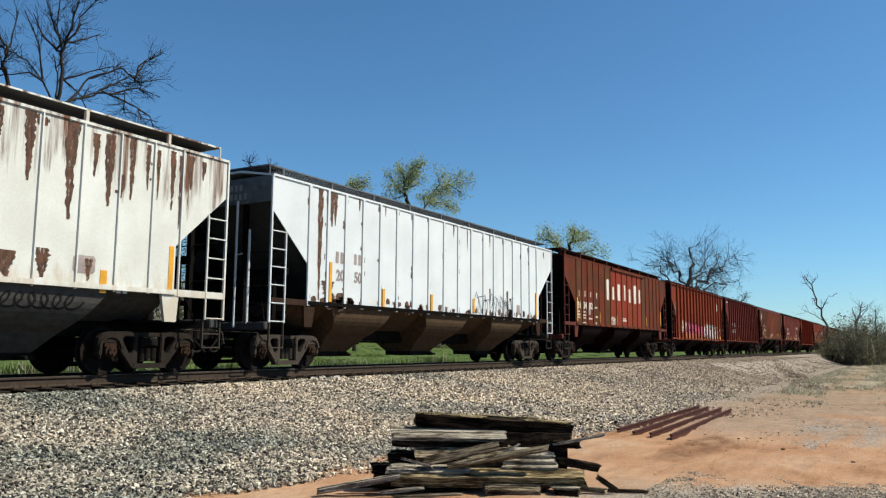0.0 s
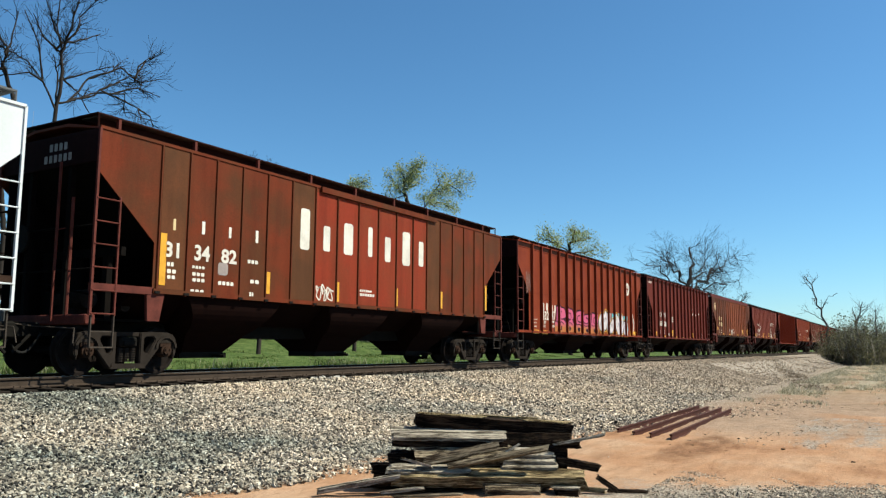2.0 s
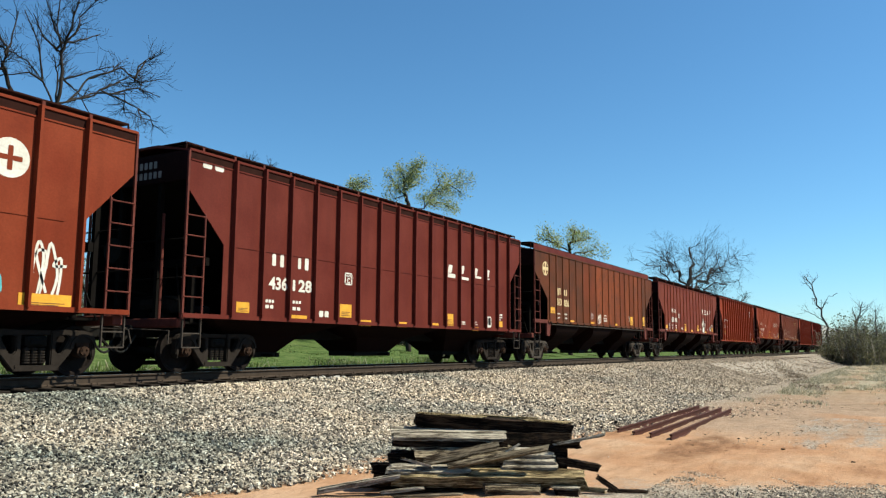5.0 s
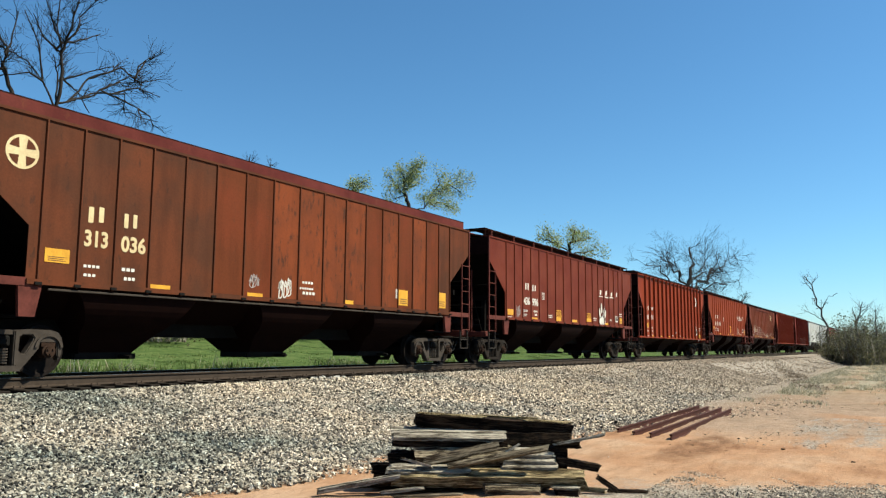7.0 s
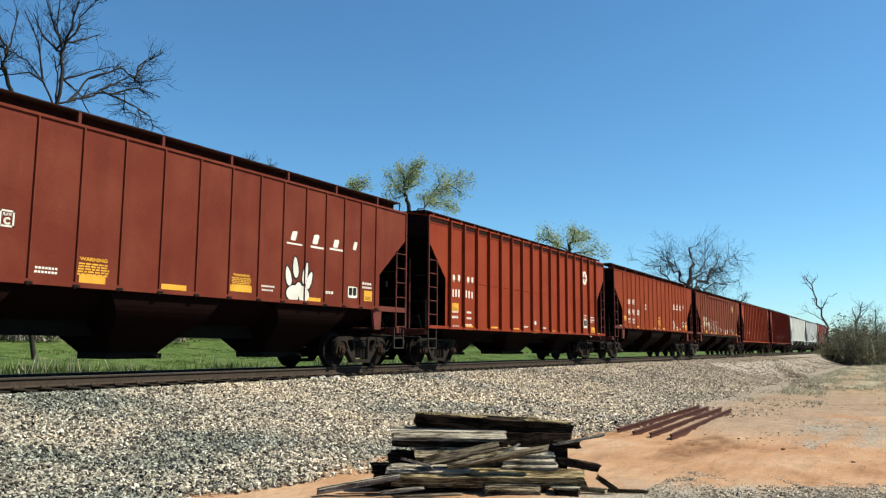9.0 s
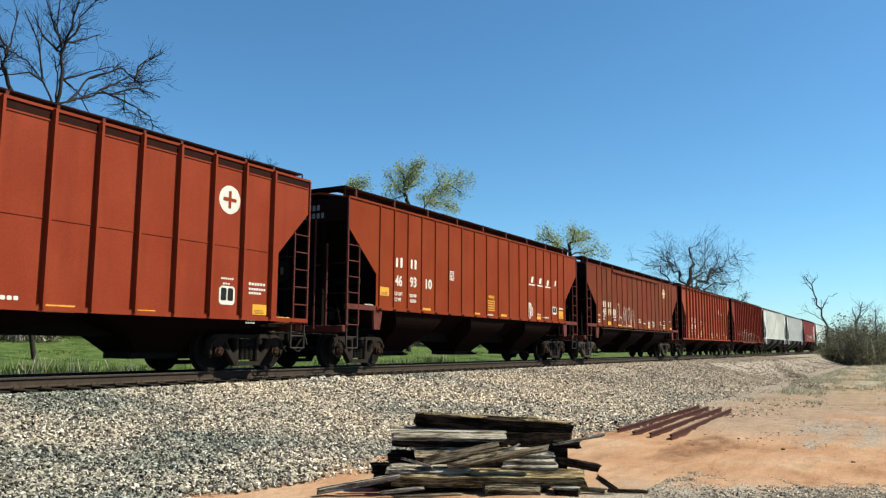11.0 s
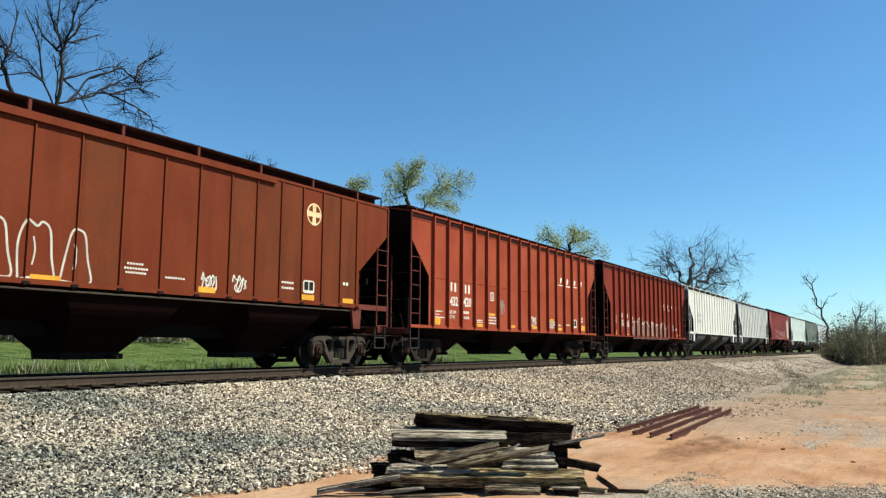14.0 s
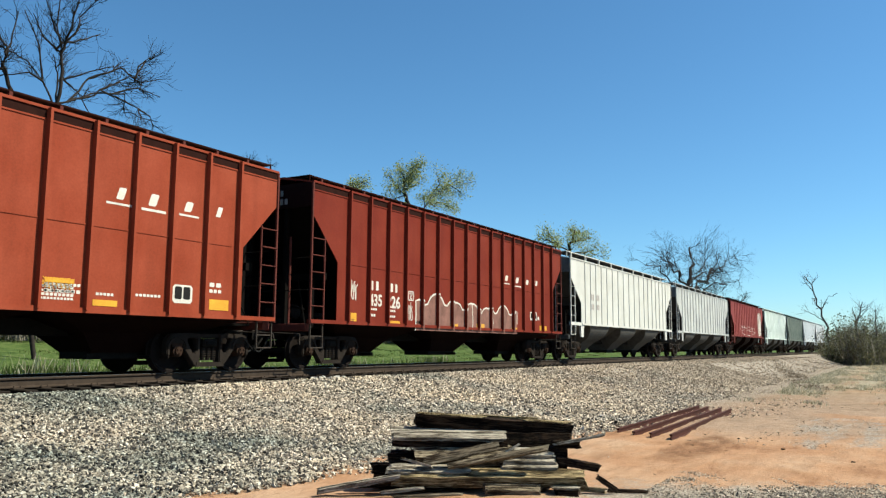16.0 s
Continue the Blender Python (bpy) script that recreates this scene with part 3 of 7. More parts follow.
def bearing_mesh(bm):
    rod(bm, (0, -0.11, 0), (0, 0.09, 0), 0.125, 14)
    rod(bm, (0, -0.15, 0), (0, -0.10, 0), 0.085, 10)
    for i in range(3):
        a = 2.1 * i + 0.5
        rod(bm, (0.055 * math.cos(a), -0.17, 0.055 * math.sin(a)), (0.055 * math.cos(a), -0.14, 0.055 * math.sin(a)), 0.018, 6)
    box(bm, -0.13, 0.13, -0.08, 0.08, 0.08, 0.15)


def build_truck(car, x, finish):
    truck = new("truck")
    truck.parent, truck.location = car, (x, 0, 0)
    part("bolster", shared("bolster", bolster_mesh, M_DARK), None, truck)
    for s in (-1, 1):
        part("side_frame", shared("side_frame", side_frame_mesh, finish), None, truck, "", pose(0, s * 1.0, 0))
        part("spring_group", shared("spring_group", spring_mesh, finish), None, truck, "", pose(0, s * 1.0, 0))
        for e in (-0.889, 0.889):
            part("bearing", shared("bearing", bearing_mesh, M_BEARING), None, truck, "rusty axle bearing cap", pose(e, s * 1.0, 0.457, 0, 0, 0 if s < 0 else 180))
    wheels = []
    for e in (-0.889, 0.889):
        w = part("wheelset", shared("wheelset", wheelset_mesh, M_WHEEL), None, truck, "", pose(e, 0, 0.457))
        w["axle"] = e
        wheels.append(w)
    return wheels


def ladder_mesh(bm, z0, z1, z1b, width):
    """Side ladder: two stiles, rungs and a bent foot."""
    box(bm, -0.02, 0.025, -0.03, 0.02, z0, z1)
    box(bm, width - 0.015, width + 0.018, -0.03, 0.01, z0, z1b)
    z = z0 + 0.03
    while z < z1b:
        rod(bm, (0, -0.03, z), (width, -0.03, z), 0.014, 5)
        z += 0.42
    rod(bm, (width, -0.01, z1b), (width + 0.04, 0.05, z1b + 0.08), 0.018, 5)


def post_mesh(bm, z0, z1, w, d):
    prism_pts = [(-w / 2, 0), (-w / 2 + 0.012, -d), (w / 2 - 0.012, -d), (w / 2, 0)]
    loft(bm, [[(x, y, z) for x, y in prism_pts] for z in (z0, z1)])


def text_mesh(text, size, material, shear=0.0, fat=0.0):
    k = ("text", text, size, shear, fat, material.name)
    if k not in CACHE:
        cu = bpy.data.curves.new("lettering", "FONT")
        cu.body, cu.size, cu.extrude, cu.align_x, cu.shear, cu.offset, cu.resolution_u = text, size, 0.002, "CENTER", shear, fat, 3
        ob = new("lettering", cu)
        me = bpy.data.meshes.new_from_object(ob.evaluated_get(bpy.context.evaluated_depsgraph_get()))
        bpy.data.objects.remove(ob)
        bpy.data.curves.remove(cu)
        me.name = "lettering"
        me.materials.clear()
        me.materials.append(material)
        CACHE[k] = me
    return CACHE[k]


SKIN = 1.545


def block(bm, x, z, w, h, lean=0.0, y=-SKIN - 0.004, cut=0.0):
    """A plain painted shape on the near side, with clipped corners."""
    c = cut or min(w, h) * 0.14
    pts = [(c, 0), (w - c, 0), (w, c), (w, h - c), (w - c, h), (c, h), (0, h - c), (0, c)]
    vs = [bm.verts.new((x + px + lean * pz, y, z + pz)) for px, pz in pts]
    bm.faces.new(vs)


def painted(car, name, material, shapes, label="", y=-SKIN - 0.004):
    """Plain painted shapes: (x, z, width, height, lean)."""
    bm = bmesh.new()
    for s in shapes:
        block(bm, *s, y=y) if len(s) == 5 else block(bm, *s, 0.0, y=y)
    me = bpy.data.meshes.new(name)
    for f in bm.faces:
        f.normal_update()
        if f.normal.y > 0:
            f.normal_flip()
    bm.to_mesh(me)
    bm.free()
    me.materials.append(material)
    return part(name, me, None, car, label)


def glyph(x, z, w, h, lean=0.0):
    """A plain block of a letter's size."""
    return [(x + w * 0.16, z, w * 0.54, h, lean)]


def disc(car, x, z, r, material, inner, quarters=False):
    """A round mark: a dark cross on a pale disc, or a pale ring and cross with dark quarters."""
    def face(bm, pts, y):
        f = bm.faces.new([bm.verts.new((px, y, pz)) for px, pz in pts])
        f.normal_update()
        if f.normal.y > 0:
            f.normal_flip()

    bm = bmesh.new()
    face(bm, [(x + r * math.cos(2 * math.pi * i / 28), z + r * math.sin(2 * math.pi * i / 28)) for i in range(28)], -SKIN - 0.004)
    mark = part("round_mark", bm, material, car, "round painted mark with a plain cross")
    if quarters:
        bm = bmesh.new()
        for k in range(4):
            a0 = math.pi / 2 * k
            arc = [a0 + math.pi / 2 * (0.2 + 0.6 * i / 6) for i in range(7)]
            m = a0 + math.pi / 4
            face(bm, [(x + r * 0.3 * math.cos(m), z + r * 0.3 * math.sin(m))] + [(x + r * 0.84 * math.cos(a), z + r * 0.84 * math.sin(a)) for a in arc], -SKIN - 0.008)
        part("dark_quarters", bm, inner, mark)
    else:
        painted(mark, "cross", inner, [(x - r * 0.13, z - r * 0.62, r * 0.26, r * 1.24), (x - r * 0.62, z - r * 0.13, r * 0.49, r * 0.26), (x + r * 0.13, z - r * 0.13, r * 0.49, r * 0.26)], y=-SKIN - 0.008)


# Red end plates face away from the sun; that shade is in this colour.
END_RED = plain("shaded_red_end", (0.0108, 0.00385, 0.00346), 0.85)
# Darker copy of the red paint for end parts: grime and shade together.
GRIMY_SHADED_RED = plain("grimy_shaded_maroon", (0.078, 0.022, 0.0165), 0.8, 0, 0.35, 3)
# Slopes and end sills of the white cars, with their shade coloured in.
END_SLOPE = plain("shaded_grey_slope", (0.0385, 0.04, 0.0416), 0.9)
# Dark walkway edges; on coaming and eaves it paints the shade there.
ROOF_RED = plain("dark_roof_edge_and_shade", (0.0169, 0.00616, 0.00462), 0.85)
# Ends of the white cars: grime, plus their shade put into the grey.
END_GREY = plain("grimy_shaded_grey_end", (0.1, 0.104, 0.108), 0.85)
POSTS = (-6.9, -6.17, -5.43, -4.65, -3.83, -2.98, -2.1, -1.2, -0.27, 0.66, 1.58, 2.48, 3.28, 4.1, 4.88, 5.65, 6.4, 7.1)


def hopper_car(near, far, paint, deep=False, eave=4.55, board=0.30, under=None, label="", corner=None, truck=None, smooth=None, coaming=None, end=None, bracket=None, sill=None, shift=0.0, pitch=(-6.73, 0.915), grating=False, post=0.05, pack=1.0):
    """A covered hopper car. near, far: where its ends stand on the track at the start. Returns the car."""
    car = tagged(new("hopper_car"), label, "freight car", "cars of the train")
    L = far - near
    h = L / 2
    car.location = ((near + far) / 2, TRACK_Y, RAIL_Z)
    car["start"] = (near + far) / 2
    under = under or paint
    corner = corner or (paint if end else GRIMY_SHADED_RED)
    strip = M_GRATE_PALE if grating else corner if end else ROOF_RED
    coaming = coaming or (None if end else ROOF_RED)
    zb = 1.13 if deep else 1.62
    cut_x, cut_z = (1.05, 2.72) if deep else (1.32, 2.55)
    cz = eave - 0.80
    outline = [(-h, eave), (h, eave), (h, cz), (h - cut_x, cut_z), (h - cut_x, zb), (-h + cut_x, zb), (-h + cut_x, cut_z), (-h, cz)]
    spots = [pitch[0] + pitch[1] * i for i in range(16)] if deep else [x * h / 8.33 for x in POSTS] if h < 8.5 else [x + 0.14 for x in POSTS]
    half_w, proud = (0.075, 0.105) if deep else (post, 0.034)
    spots = [x - 0.03 if deep else x * pack + 0.01 + shift for x in spots]
    for s in (-1, 1):
        bm = bmesh.new()
        prism(bm, outline, s * (SKIN - 0.02), s * SKIN)
        part("side_sheet", bm, paint, car)
        pm = shared(("side_post", zb, eave, deep, post), lambda b: post_mesh(b, zb + (0.05 if deep else -0.075), eave - (0.0 if deep else 0.03), half_w, proud), paint)
        for x in spots:
            part("side_post", pm, None, car, "", pose(x, s * SKIN, 0, 0, 0, 0 if s < 0 else 180))
        if deep:
            bm = bmesh.new()
            box(bm, -h + 0.05, h - 0.05, s * SKIN, s * (SKIN + 0.016), eave - 0.22, eave - 0.19)
            box(bm, -h + 1.4, h - 1.4, s * SKIN, s * (SKIN + 0.012), 2.70, 2.725)
            part("seam", bm, paint, car)
            # dark strip laid on the sheet as the shade below the walkway
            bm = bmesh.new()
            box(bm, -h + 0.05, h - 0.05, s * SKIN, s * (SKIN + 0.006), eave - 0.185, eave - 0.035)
            part("eave_shade", bm, ROOF_RED, car, "dark strip for the shaded underside of the roof walkway")
        bm = bmesh.new()
        if smooth:
            a, b = -h + smooth[0] * L, -h + smooth[1] * L
            box(bm, a, b, s * SKIN, s * (SKIN + 0.075), eave - 0.13, eave + 0.01)
            box(bm, -h, a, s * (SKIN - 0.03), s * (SKIN + 0.02), eave - 0.03, eave + 0.03)
            box(bm, b, h, s * (SKIN - 0.03), s * (SKIN + 0.02), eave - 0.03, eave + 0.03)
        else:
            box(bm, -h, h, s * (SKIN - 0.03), s * (SKIN + 0.03), eave - 0.03, eave + 0.02)
        part("top_chord", bm, paint, car)
        bm = bmesh.new()
        if deep:
            box(bm, -h, h, s * (SKIN - 0.08), s * (SKIN + 0.045), zb, zb + 0.09)
        else:
            box(bm, -h + cut_x, h - cut_x, s * (SKIN - 0.08), s * (SKIN + 0.05), zb - 0.05, zb + 0.04)
            for e in (-1, 1):
                arm = bmesh.new()
                box(arm, e * (h - cut_x), e * h, s * (SKIN - 0.08), s * (SKIN + 0.02), zb - 0.08, zb + 0.06)
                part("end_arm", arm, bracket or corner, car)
        part("side_sill", bm, sill or paint, car)
        if not deep and not end and s < 0:
            clip = shared("post_clip", lambda b: box(b, -0.07, 0.05, -0.075, -0.045, -0.05, 0.0), M_DARK)
            for x in spots:
                part("post_clip", clip, None, car, "", pose(x, -SKIN, zb - 0.005))
        for e in (-1, 1):
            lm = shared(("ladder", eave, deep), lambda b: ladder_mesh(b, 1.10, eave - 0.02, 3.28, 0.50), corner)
            # mirrored by turning: the foot side faces the car's middle
            lad = part("ladder", lm, None, car, "", pose(e * h, s * SKIN, 0, 0, 0, 0))
            if e > 0:
                lad.scale = (-1, 1, 1)
            if s > 0:
                lad.scale = (lad.scale.x, -1, 1)
            if not deep:
                bm = bmesh.new()
                prism(bm, [(e * (h - 1.20), zb - 0.05), (e * (h - 1.62), zb - 0.05), (e * (h - 1.52), 1.03), (e * (h - 1.24), 1.03)], s * (SKIN - 0.06), s * (SKIN + 0.01))
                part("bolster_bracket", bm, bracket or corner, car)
    # roof with a shallow pitch, hatches and walkways
    bm = bmesh.new()
    prof = [(-SKIN, eave), (-0.55, eave + 0.20), (0.55, eave + 0.20), (SKIN, eave), (SKIN, eave - 0.03), (0.5, eave + 0.15), (-0.5, eave + 0.15), (-SKIN, eave - 0.03)]
    loft(bm, [[(x, y, z) for y, z in prof] for x in (-h + 0.02, h - 0.02)])
    part("roof", bm, paint, car)
    n = 4
    for i in range(n):
        bm = bmesh.new()
        a = -h + 0.8 + i * (L - 1.6) / n
        box(bm, a + 0.05, a + (L - 1.6) / n - 0.05, -0.28, 0.28, eave + 0.20, eave + 0.34, 0.03)
        part("hatch_cover", bm, paint, car)
    zt = eave + board
    for s in (-1, 1):
        bm = bmesh.new()
        if grating:
            # open grating: bearing bars along the car, thin bars across
            for k in range(6):
                y = 0.75 + 0.125 * k
                box(bm, -h + 0.15, h - 0.15, s * y - 0.012, s * y + 0.012, zt - 0.03, zt - 0.008)
            for k in range(int((L - 0.3) / 0.11)):
                x = -h + 0.18 + 0.11 * k
                box(bm, x - 0.012, x + 0.012, min(s * 0.75, s * 1.40), max(s * 0.75, s * 1.40), zt - 0.034, zt - 0.012)
        else:
            box(bm, -h + 0.15, h - 0.15, s * 0.75, s * 1.40, zt - 0.03, zt - 0.008)
        walkway = part("running_board", bm, M_GRATE_PALE if grating else M_GRATE, car, "dark grating walkway along the roof")
        bm = bmesh.new()
        box(bm, -h + 0.15, h - 0.15, s * 1.40, s * 1.42, zt - 0.03, zt)
        part("edge_strip", bm, strip, walkway)
        x = -h + 0.5
        brm = shared(("bracket", board), lambda b: box(b, -0.03, 0.03, -0.035, 0.035, 0, board - 0.03), M_GRATE_PALE if grating else corner)
        while x < h - 0.3:
            part("bracket", brm, None, walkway, "", pose(x, s * 1.385, eave))
            x += 1.86 if not deep else 0.915
        # by default the coaming is coloured as dark as the shade below the boards
        if coaming:
            bm = bmesh.new()
            flush = 1.425 if coaming != ROOF_RED else 1.20
            box(bm, -h + 0.2, h - 0.2, s * flush, s * (flush + 0.02), eave + 0.02, zt - 0.035)
            part("roof_coaming", bm, coaming, car)
    for e in (-1, 1):
        bm = bmesh.new()
        box(bm, min(e * (h - 0.62), e * (h - 0.06)), max(e * (h - 0.62), e * (h - 0.06)), -1.36, 1.36, zt - 0.005, zt + 0.025)
        for yy in (-1.36, 1.36):
            rod(bm, (e * (h - 0.08), yy, eave), (e * (h - 0.08), yy, zt), 0.02, 5)
        part("end_step", bm, strip, car)
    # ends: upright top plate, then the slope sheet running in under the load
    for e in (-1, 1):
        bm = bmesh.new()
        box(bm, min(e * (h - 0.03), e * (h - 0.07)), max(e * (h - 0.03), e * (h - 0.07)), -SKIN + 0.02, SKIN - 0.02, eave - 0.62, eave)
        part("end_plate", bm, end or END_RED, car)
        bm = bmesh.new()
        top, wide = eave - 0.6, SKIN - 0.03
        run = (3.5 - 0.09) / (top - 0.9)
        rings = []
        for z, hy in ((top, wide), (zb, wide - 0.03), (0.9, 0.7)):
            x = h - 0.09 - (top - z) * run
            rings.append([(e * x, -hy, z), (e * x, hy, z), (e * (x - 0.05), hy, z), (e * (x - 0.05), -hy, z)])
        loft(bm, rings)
        part("slope_sheet", bm, END_SLOPE if end else M_NEAR_BLACK, car)
        bm = bmesh.new()
        box(bm, min(e * h, e * (h - 0.22)), max(e * h, e * (h - 0.22)), -1.42, 1.42, 0.93, 1.12, 0.02)
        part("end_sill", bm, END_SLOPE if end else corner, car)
        bm = bmesh.new()
        box(bm, min(e * (h - 0.1), e * (h - 1.9)), max(e * (h - 0.1), e * (h - 1.9)), -1.0, 1.0, 1.02, 1.07)
        for yy in (-0.62, 0.62):
            box(bm, e * (h - 0.12) - 0.05, e * (h - 0.12) + 0.05, yy - 0.05, yy + 0.05, 1.1, eave - 0.6)
        rod(bm, (e * (h - 0.08), -1.4, 1.95), (e * (h - 0.08), 1.4, 1.95), 0.018, 5)
        rod(bm, (e * (h - 0.08), -1.4, 2.75), (e * (h - 0.08), 1.4, 2.75), 0.018, 5)
        part("end_frame", bm, M_NEAR_BLACK, car)
        bm = bmesh.new()
        box(bm, min(e * h, e * (h + 0.55)), max(e * h, e * (h + 0.55)), -0.13, 0.13, 0.70, 0.98, 0.03)
        box(bm, min(e * (h + 0.5), e * (h + 0.78)), max(e * (h + 0.5), e * (h + 0.78)), -0.2, 0.16, 0.66, 1.0, 0.05)
        rod(bm, (e * (h + 0.3), -0.3, 0.75), (e * (h + 0.65), -0.35, 0.42), 0.03, 6)
        part("coupler", bm, M_DARK, car)
    # hopper bays and their outlet gates
    for cx in (-4.9, 0.0, 4.9) if deep else (-4.62, -0.1, 4.3):
        bm = bmesh.new()
        rings = []
        # the sides curve in below the sill, the slopes run down to the gate
        if deep:
            wt = 2.44 if cx == 0 else 2.3
            levels = ((zb + 0.02, wt + 0.02, SKIN - 0.04), (0.80, 1.22, 0.82), (0.42, 0.80, 0.52))
            gate = 0.82
        else:
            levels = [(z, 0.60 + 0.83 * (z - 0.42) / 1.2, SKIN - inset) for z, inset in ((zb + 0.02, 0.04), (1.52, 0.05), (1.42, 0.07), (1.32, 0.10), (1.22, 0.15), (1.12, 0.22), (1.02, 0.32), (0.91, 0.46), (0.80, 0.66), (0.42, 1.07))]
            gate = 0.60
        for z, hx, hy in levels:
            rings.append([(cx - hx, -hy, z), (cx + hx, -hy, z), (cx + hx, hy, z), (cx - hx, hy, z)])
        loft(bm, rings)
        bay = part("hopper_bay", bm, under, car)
        bm = bmesh.new()
        box(bm, cx - gate, cx + gate, -0.48, 0.48, 0.29, 0.43)
        rod(bm, (cx - gate - 0.1, -0.44, 0.35), (cx + gate + 0.1, -0.44, 0.35), 0.03, 6)
        for e in (-1, 1):
            box(bm, cx + e * (gate + 0.02) - 0.06, cx + e * (gate + 0.02) + 0.06, -0.50, -0.40, 0.29, 0.40)
        rod(bm, (cx + 0.3, -0.85, 0.34), (cx + 0.3, 0.85, 0.34), 0.035, 6)
        part("outlet_gate", bm, M_DARK, bay)
    if not deep:
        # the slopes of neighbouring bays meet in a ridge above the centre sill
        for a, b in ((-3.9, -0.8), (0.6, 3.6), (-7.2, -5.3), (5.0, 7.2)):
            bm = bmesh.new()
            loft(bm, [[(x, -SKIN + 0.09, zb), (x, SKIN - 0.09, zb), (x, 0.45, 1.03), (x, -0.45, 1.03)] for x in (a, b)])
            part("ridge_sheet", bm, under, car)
    bm = bmesh.new()
    box(bm, -h + 0.05, h - 0.05, -0.32, 0.32, 0.74, 1.05)
    part("center_sill", bm, M_DARK, car)
    # brake gear on the platform
    bm = bmesh.new()
    rod(bm, (-h + 0.75, -0.45, 1.45), (-h + 0.75, 0.45, 1.45), 0.19, 12)
    box(bm, -h + 0.6, -h + 0.9, -0.2, 0.2, 1.07, 1.28)
    rod(bm, (-h + 1.2, -0.95, 1.32), (-h + 1.2, -0.3, 1.32), 0.11, 10)
    part("brake_cylinder", bm, M_TRUCK, car)
    bm = bmesh.new()
    rod(bm, (-h + 0.02, -0.85, 1.07), (-h + 0.02, -0.85, 3.3), 0.03, 6)
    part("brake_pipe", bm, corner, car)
    bm = bmesh.new()
    rod(bm, (-h + 0.01, 0.7, 2.6), (-h - 0.03, 0.7, 2.6), 0.28, 16)
    part("brake_wheel", bm, M_DARK, car)
    for e in (-1, 1):
        # end ladder, corner stirrups, uncoupling lever and hand rail
        bm = bmesh.new()
        x = e * (h + 0.03)
        box(bm, x - 0.02, x + 0.02, -0.50, -0.46, 1.0, eave - 0.55)
        rod(bm, (x, -0.48, 2.7), (x - e * 0.12, -0.62, 2.75), 0.012, 4)
        if not deep:
            part("end_stile", bm, corner, car)
        for s in (-1, 1):
            bm = bmesh.new()
            y = s * (SKIN - 0.03)
            for xx in (e * (h - 0.05), e * (h - 0.52)):
                box(bm, xx - 0.012, xx + 0.012, y - 0.025, y + 0.025, 0.52, 1.12)
            box(bm, min(e * (h - 0.06), e * (h - 0.51)), max(e * (h - 0.06), e * (h - 0.51)), y - 0.03, y + 0.03, 0.515, 0.54)
            box(bm, min(e * (h - 0.06), e * (h - 0.51)), max(e * (h - 0.06), e * (h - 0.51)), y - 0.012, y + 0.012, 0.80, 0.825)
            part("stirrup_step", bm, M_TRUCK_PALE, car)
        bm = bmesh.new()
        rod(bm, (e * (h + 0.16), -1.38, 0.86), (e * (h + 0.16), -0.25, 0.90), 0.014, 5)
        rod(bm, (e * (h + 0.16), -1.38, 0.86), (e * (h + 0.20), -1.42, 0.60), 0.014, 5)
        rod(bm, (e * (h + 0.16), -0.25, 0.90), (e * (h + 0.55), -0.1, 0.95), 0.014, 5)
        part("uncoupling_lever", bm, M_TRUCK_PALE, car)
        bm = bmesh.new()
        for yy in (-0.95, 0.0, 0.95):
            box(bm, e * (h - 0.75) - 0.06, e * (h - 0.75) + 0.06, yy - 0.07, yy + 0.07, 1.05, 2.35)
        box(bm, e * (h - 0.75) - 0.05, e * (h - 0.75) + 0.05, -1.4, 1.4, 2.25, 2.42)
        box(bm, e * (h - 0.85) - 0.25, e * (h - 0.85) + 0.25, 0.15, 0.75, 1.07, 1.62)
        rod(bm, (e * (h - 0.55), -0.9, 1.5), (e * (h - 0.55), 0.9, 1.78), 0.022, 5)
        rod(bm, (e * (h - 0.35), -1.1, 1.07), (e * (h - 0.62), -0.6, 2.3), 0.02, 5)
        part("end_bracing", bm, M_NEAR_BLACK, car)
        # added plate on the far side, to keep the sky out of the gap
        bm = bmesh.new()
        prism(bm, [(e * (h - 0.05), 1.1), (e * (h - 0.05), eave - 0.62), (e * (h - 3.0), 1.2), (e * (h - 3.0), 1.1)], 1.28, 1.31)
        part("end_gusset", bm, M_NEAR_BLACK, car)
        bm = bmesh.new()
        rings = []
        for i in range(9):
            u = i / 8
            cx, cz, turn = e * (h + 0.1 + 0.55 * u), 0.78 - 0.36 * math.sin(math.pi * u * 0.8), math.pi * (0.5 - 0.9 * u)
            ring = []
            for k in range(6):
                a = 2 * math.pi * k / 6
                ring.append((cx + e * 0.025 * math.cos(a) * math.sin(turn), -0.32 + 0.025 * math.sin(a), cz + 0.025 * math.cos(a) * math.cos(turn)))
            rings.append(ring)
        loft(bm, rings)
        part("air_hose", bm, M_BLACK, car)
    wheels = build_truck(car, -h + (1.45 if deep else 1.22), truck or M_TRUCK) + build_truck(car, h - 1.45, truck or M_TRUCK)
    return {"ob": car, "wheels": wheels, "posts": spots, "deep": deep, "paint": paint, "half": h, "eave": eave, "post": post}


RED = car_paint("mineral_red_paint", (0.117, 0.0208, 0.00796), (0.143, 0.0295, 0.0115), 0.14)
RED_BROWN = car_paint("grimy_red_brown_paint", (0.0998, 0.0215, 0.0079), (0.0631, 0.0238, 0.00984), 0.35, (0.0462, 0.0231, 0.0123), 0.5)
RED_SF = car_paint("bright_mineral_red_paint", (0.156, 0.0244, 0.0105), (0.132, 0.0286, 0.0117), 0.3, (0.0847, 0.0423, 0.02), 0.5)
FADED_RED = car_paint("faded_red_paint", (0.182, 0.0358, 0.0158), (0.213, 0.0475, 0.0232), 0.14)
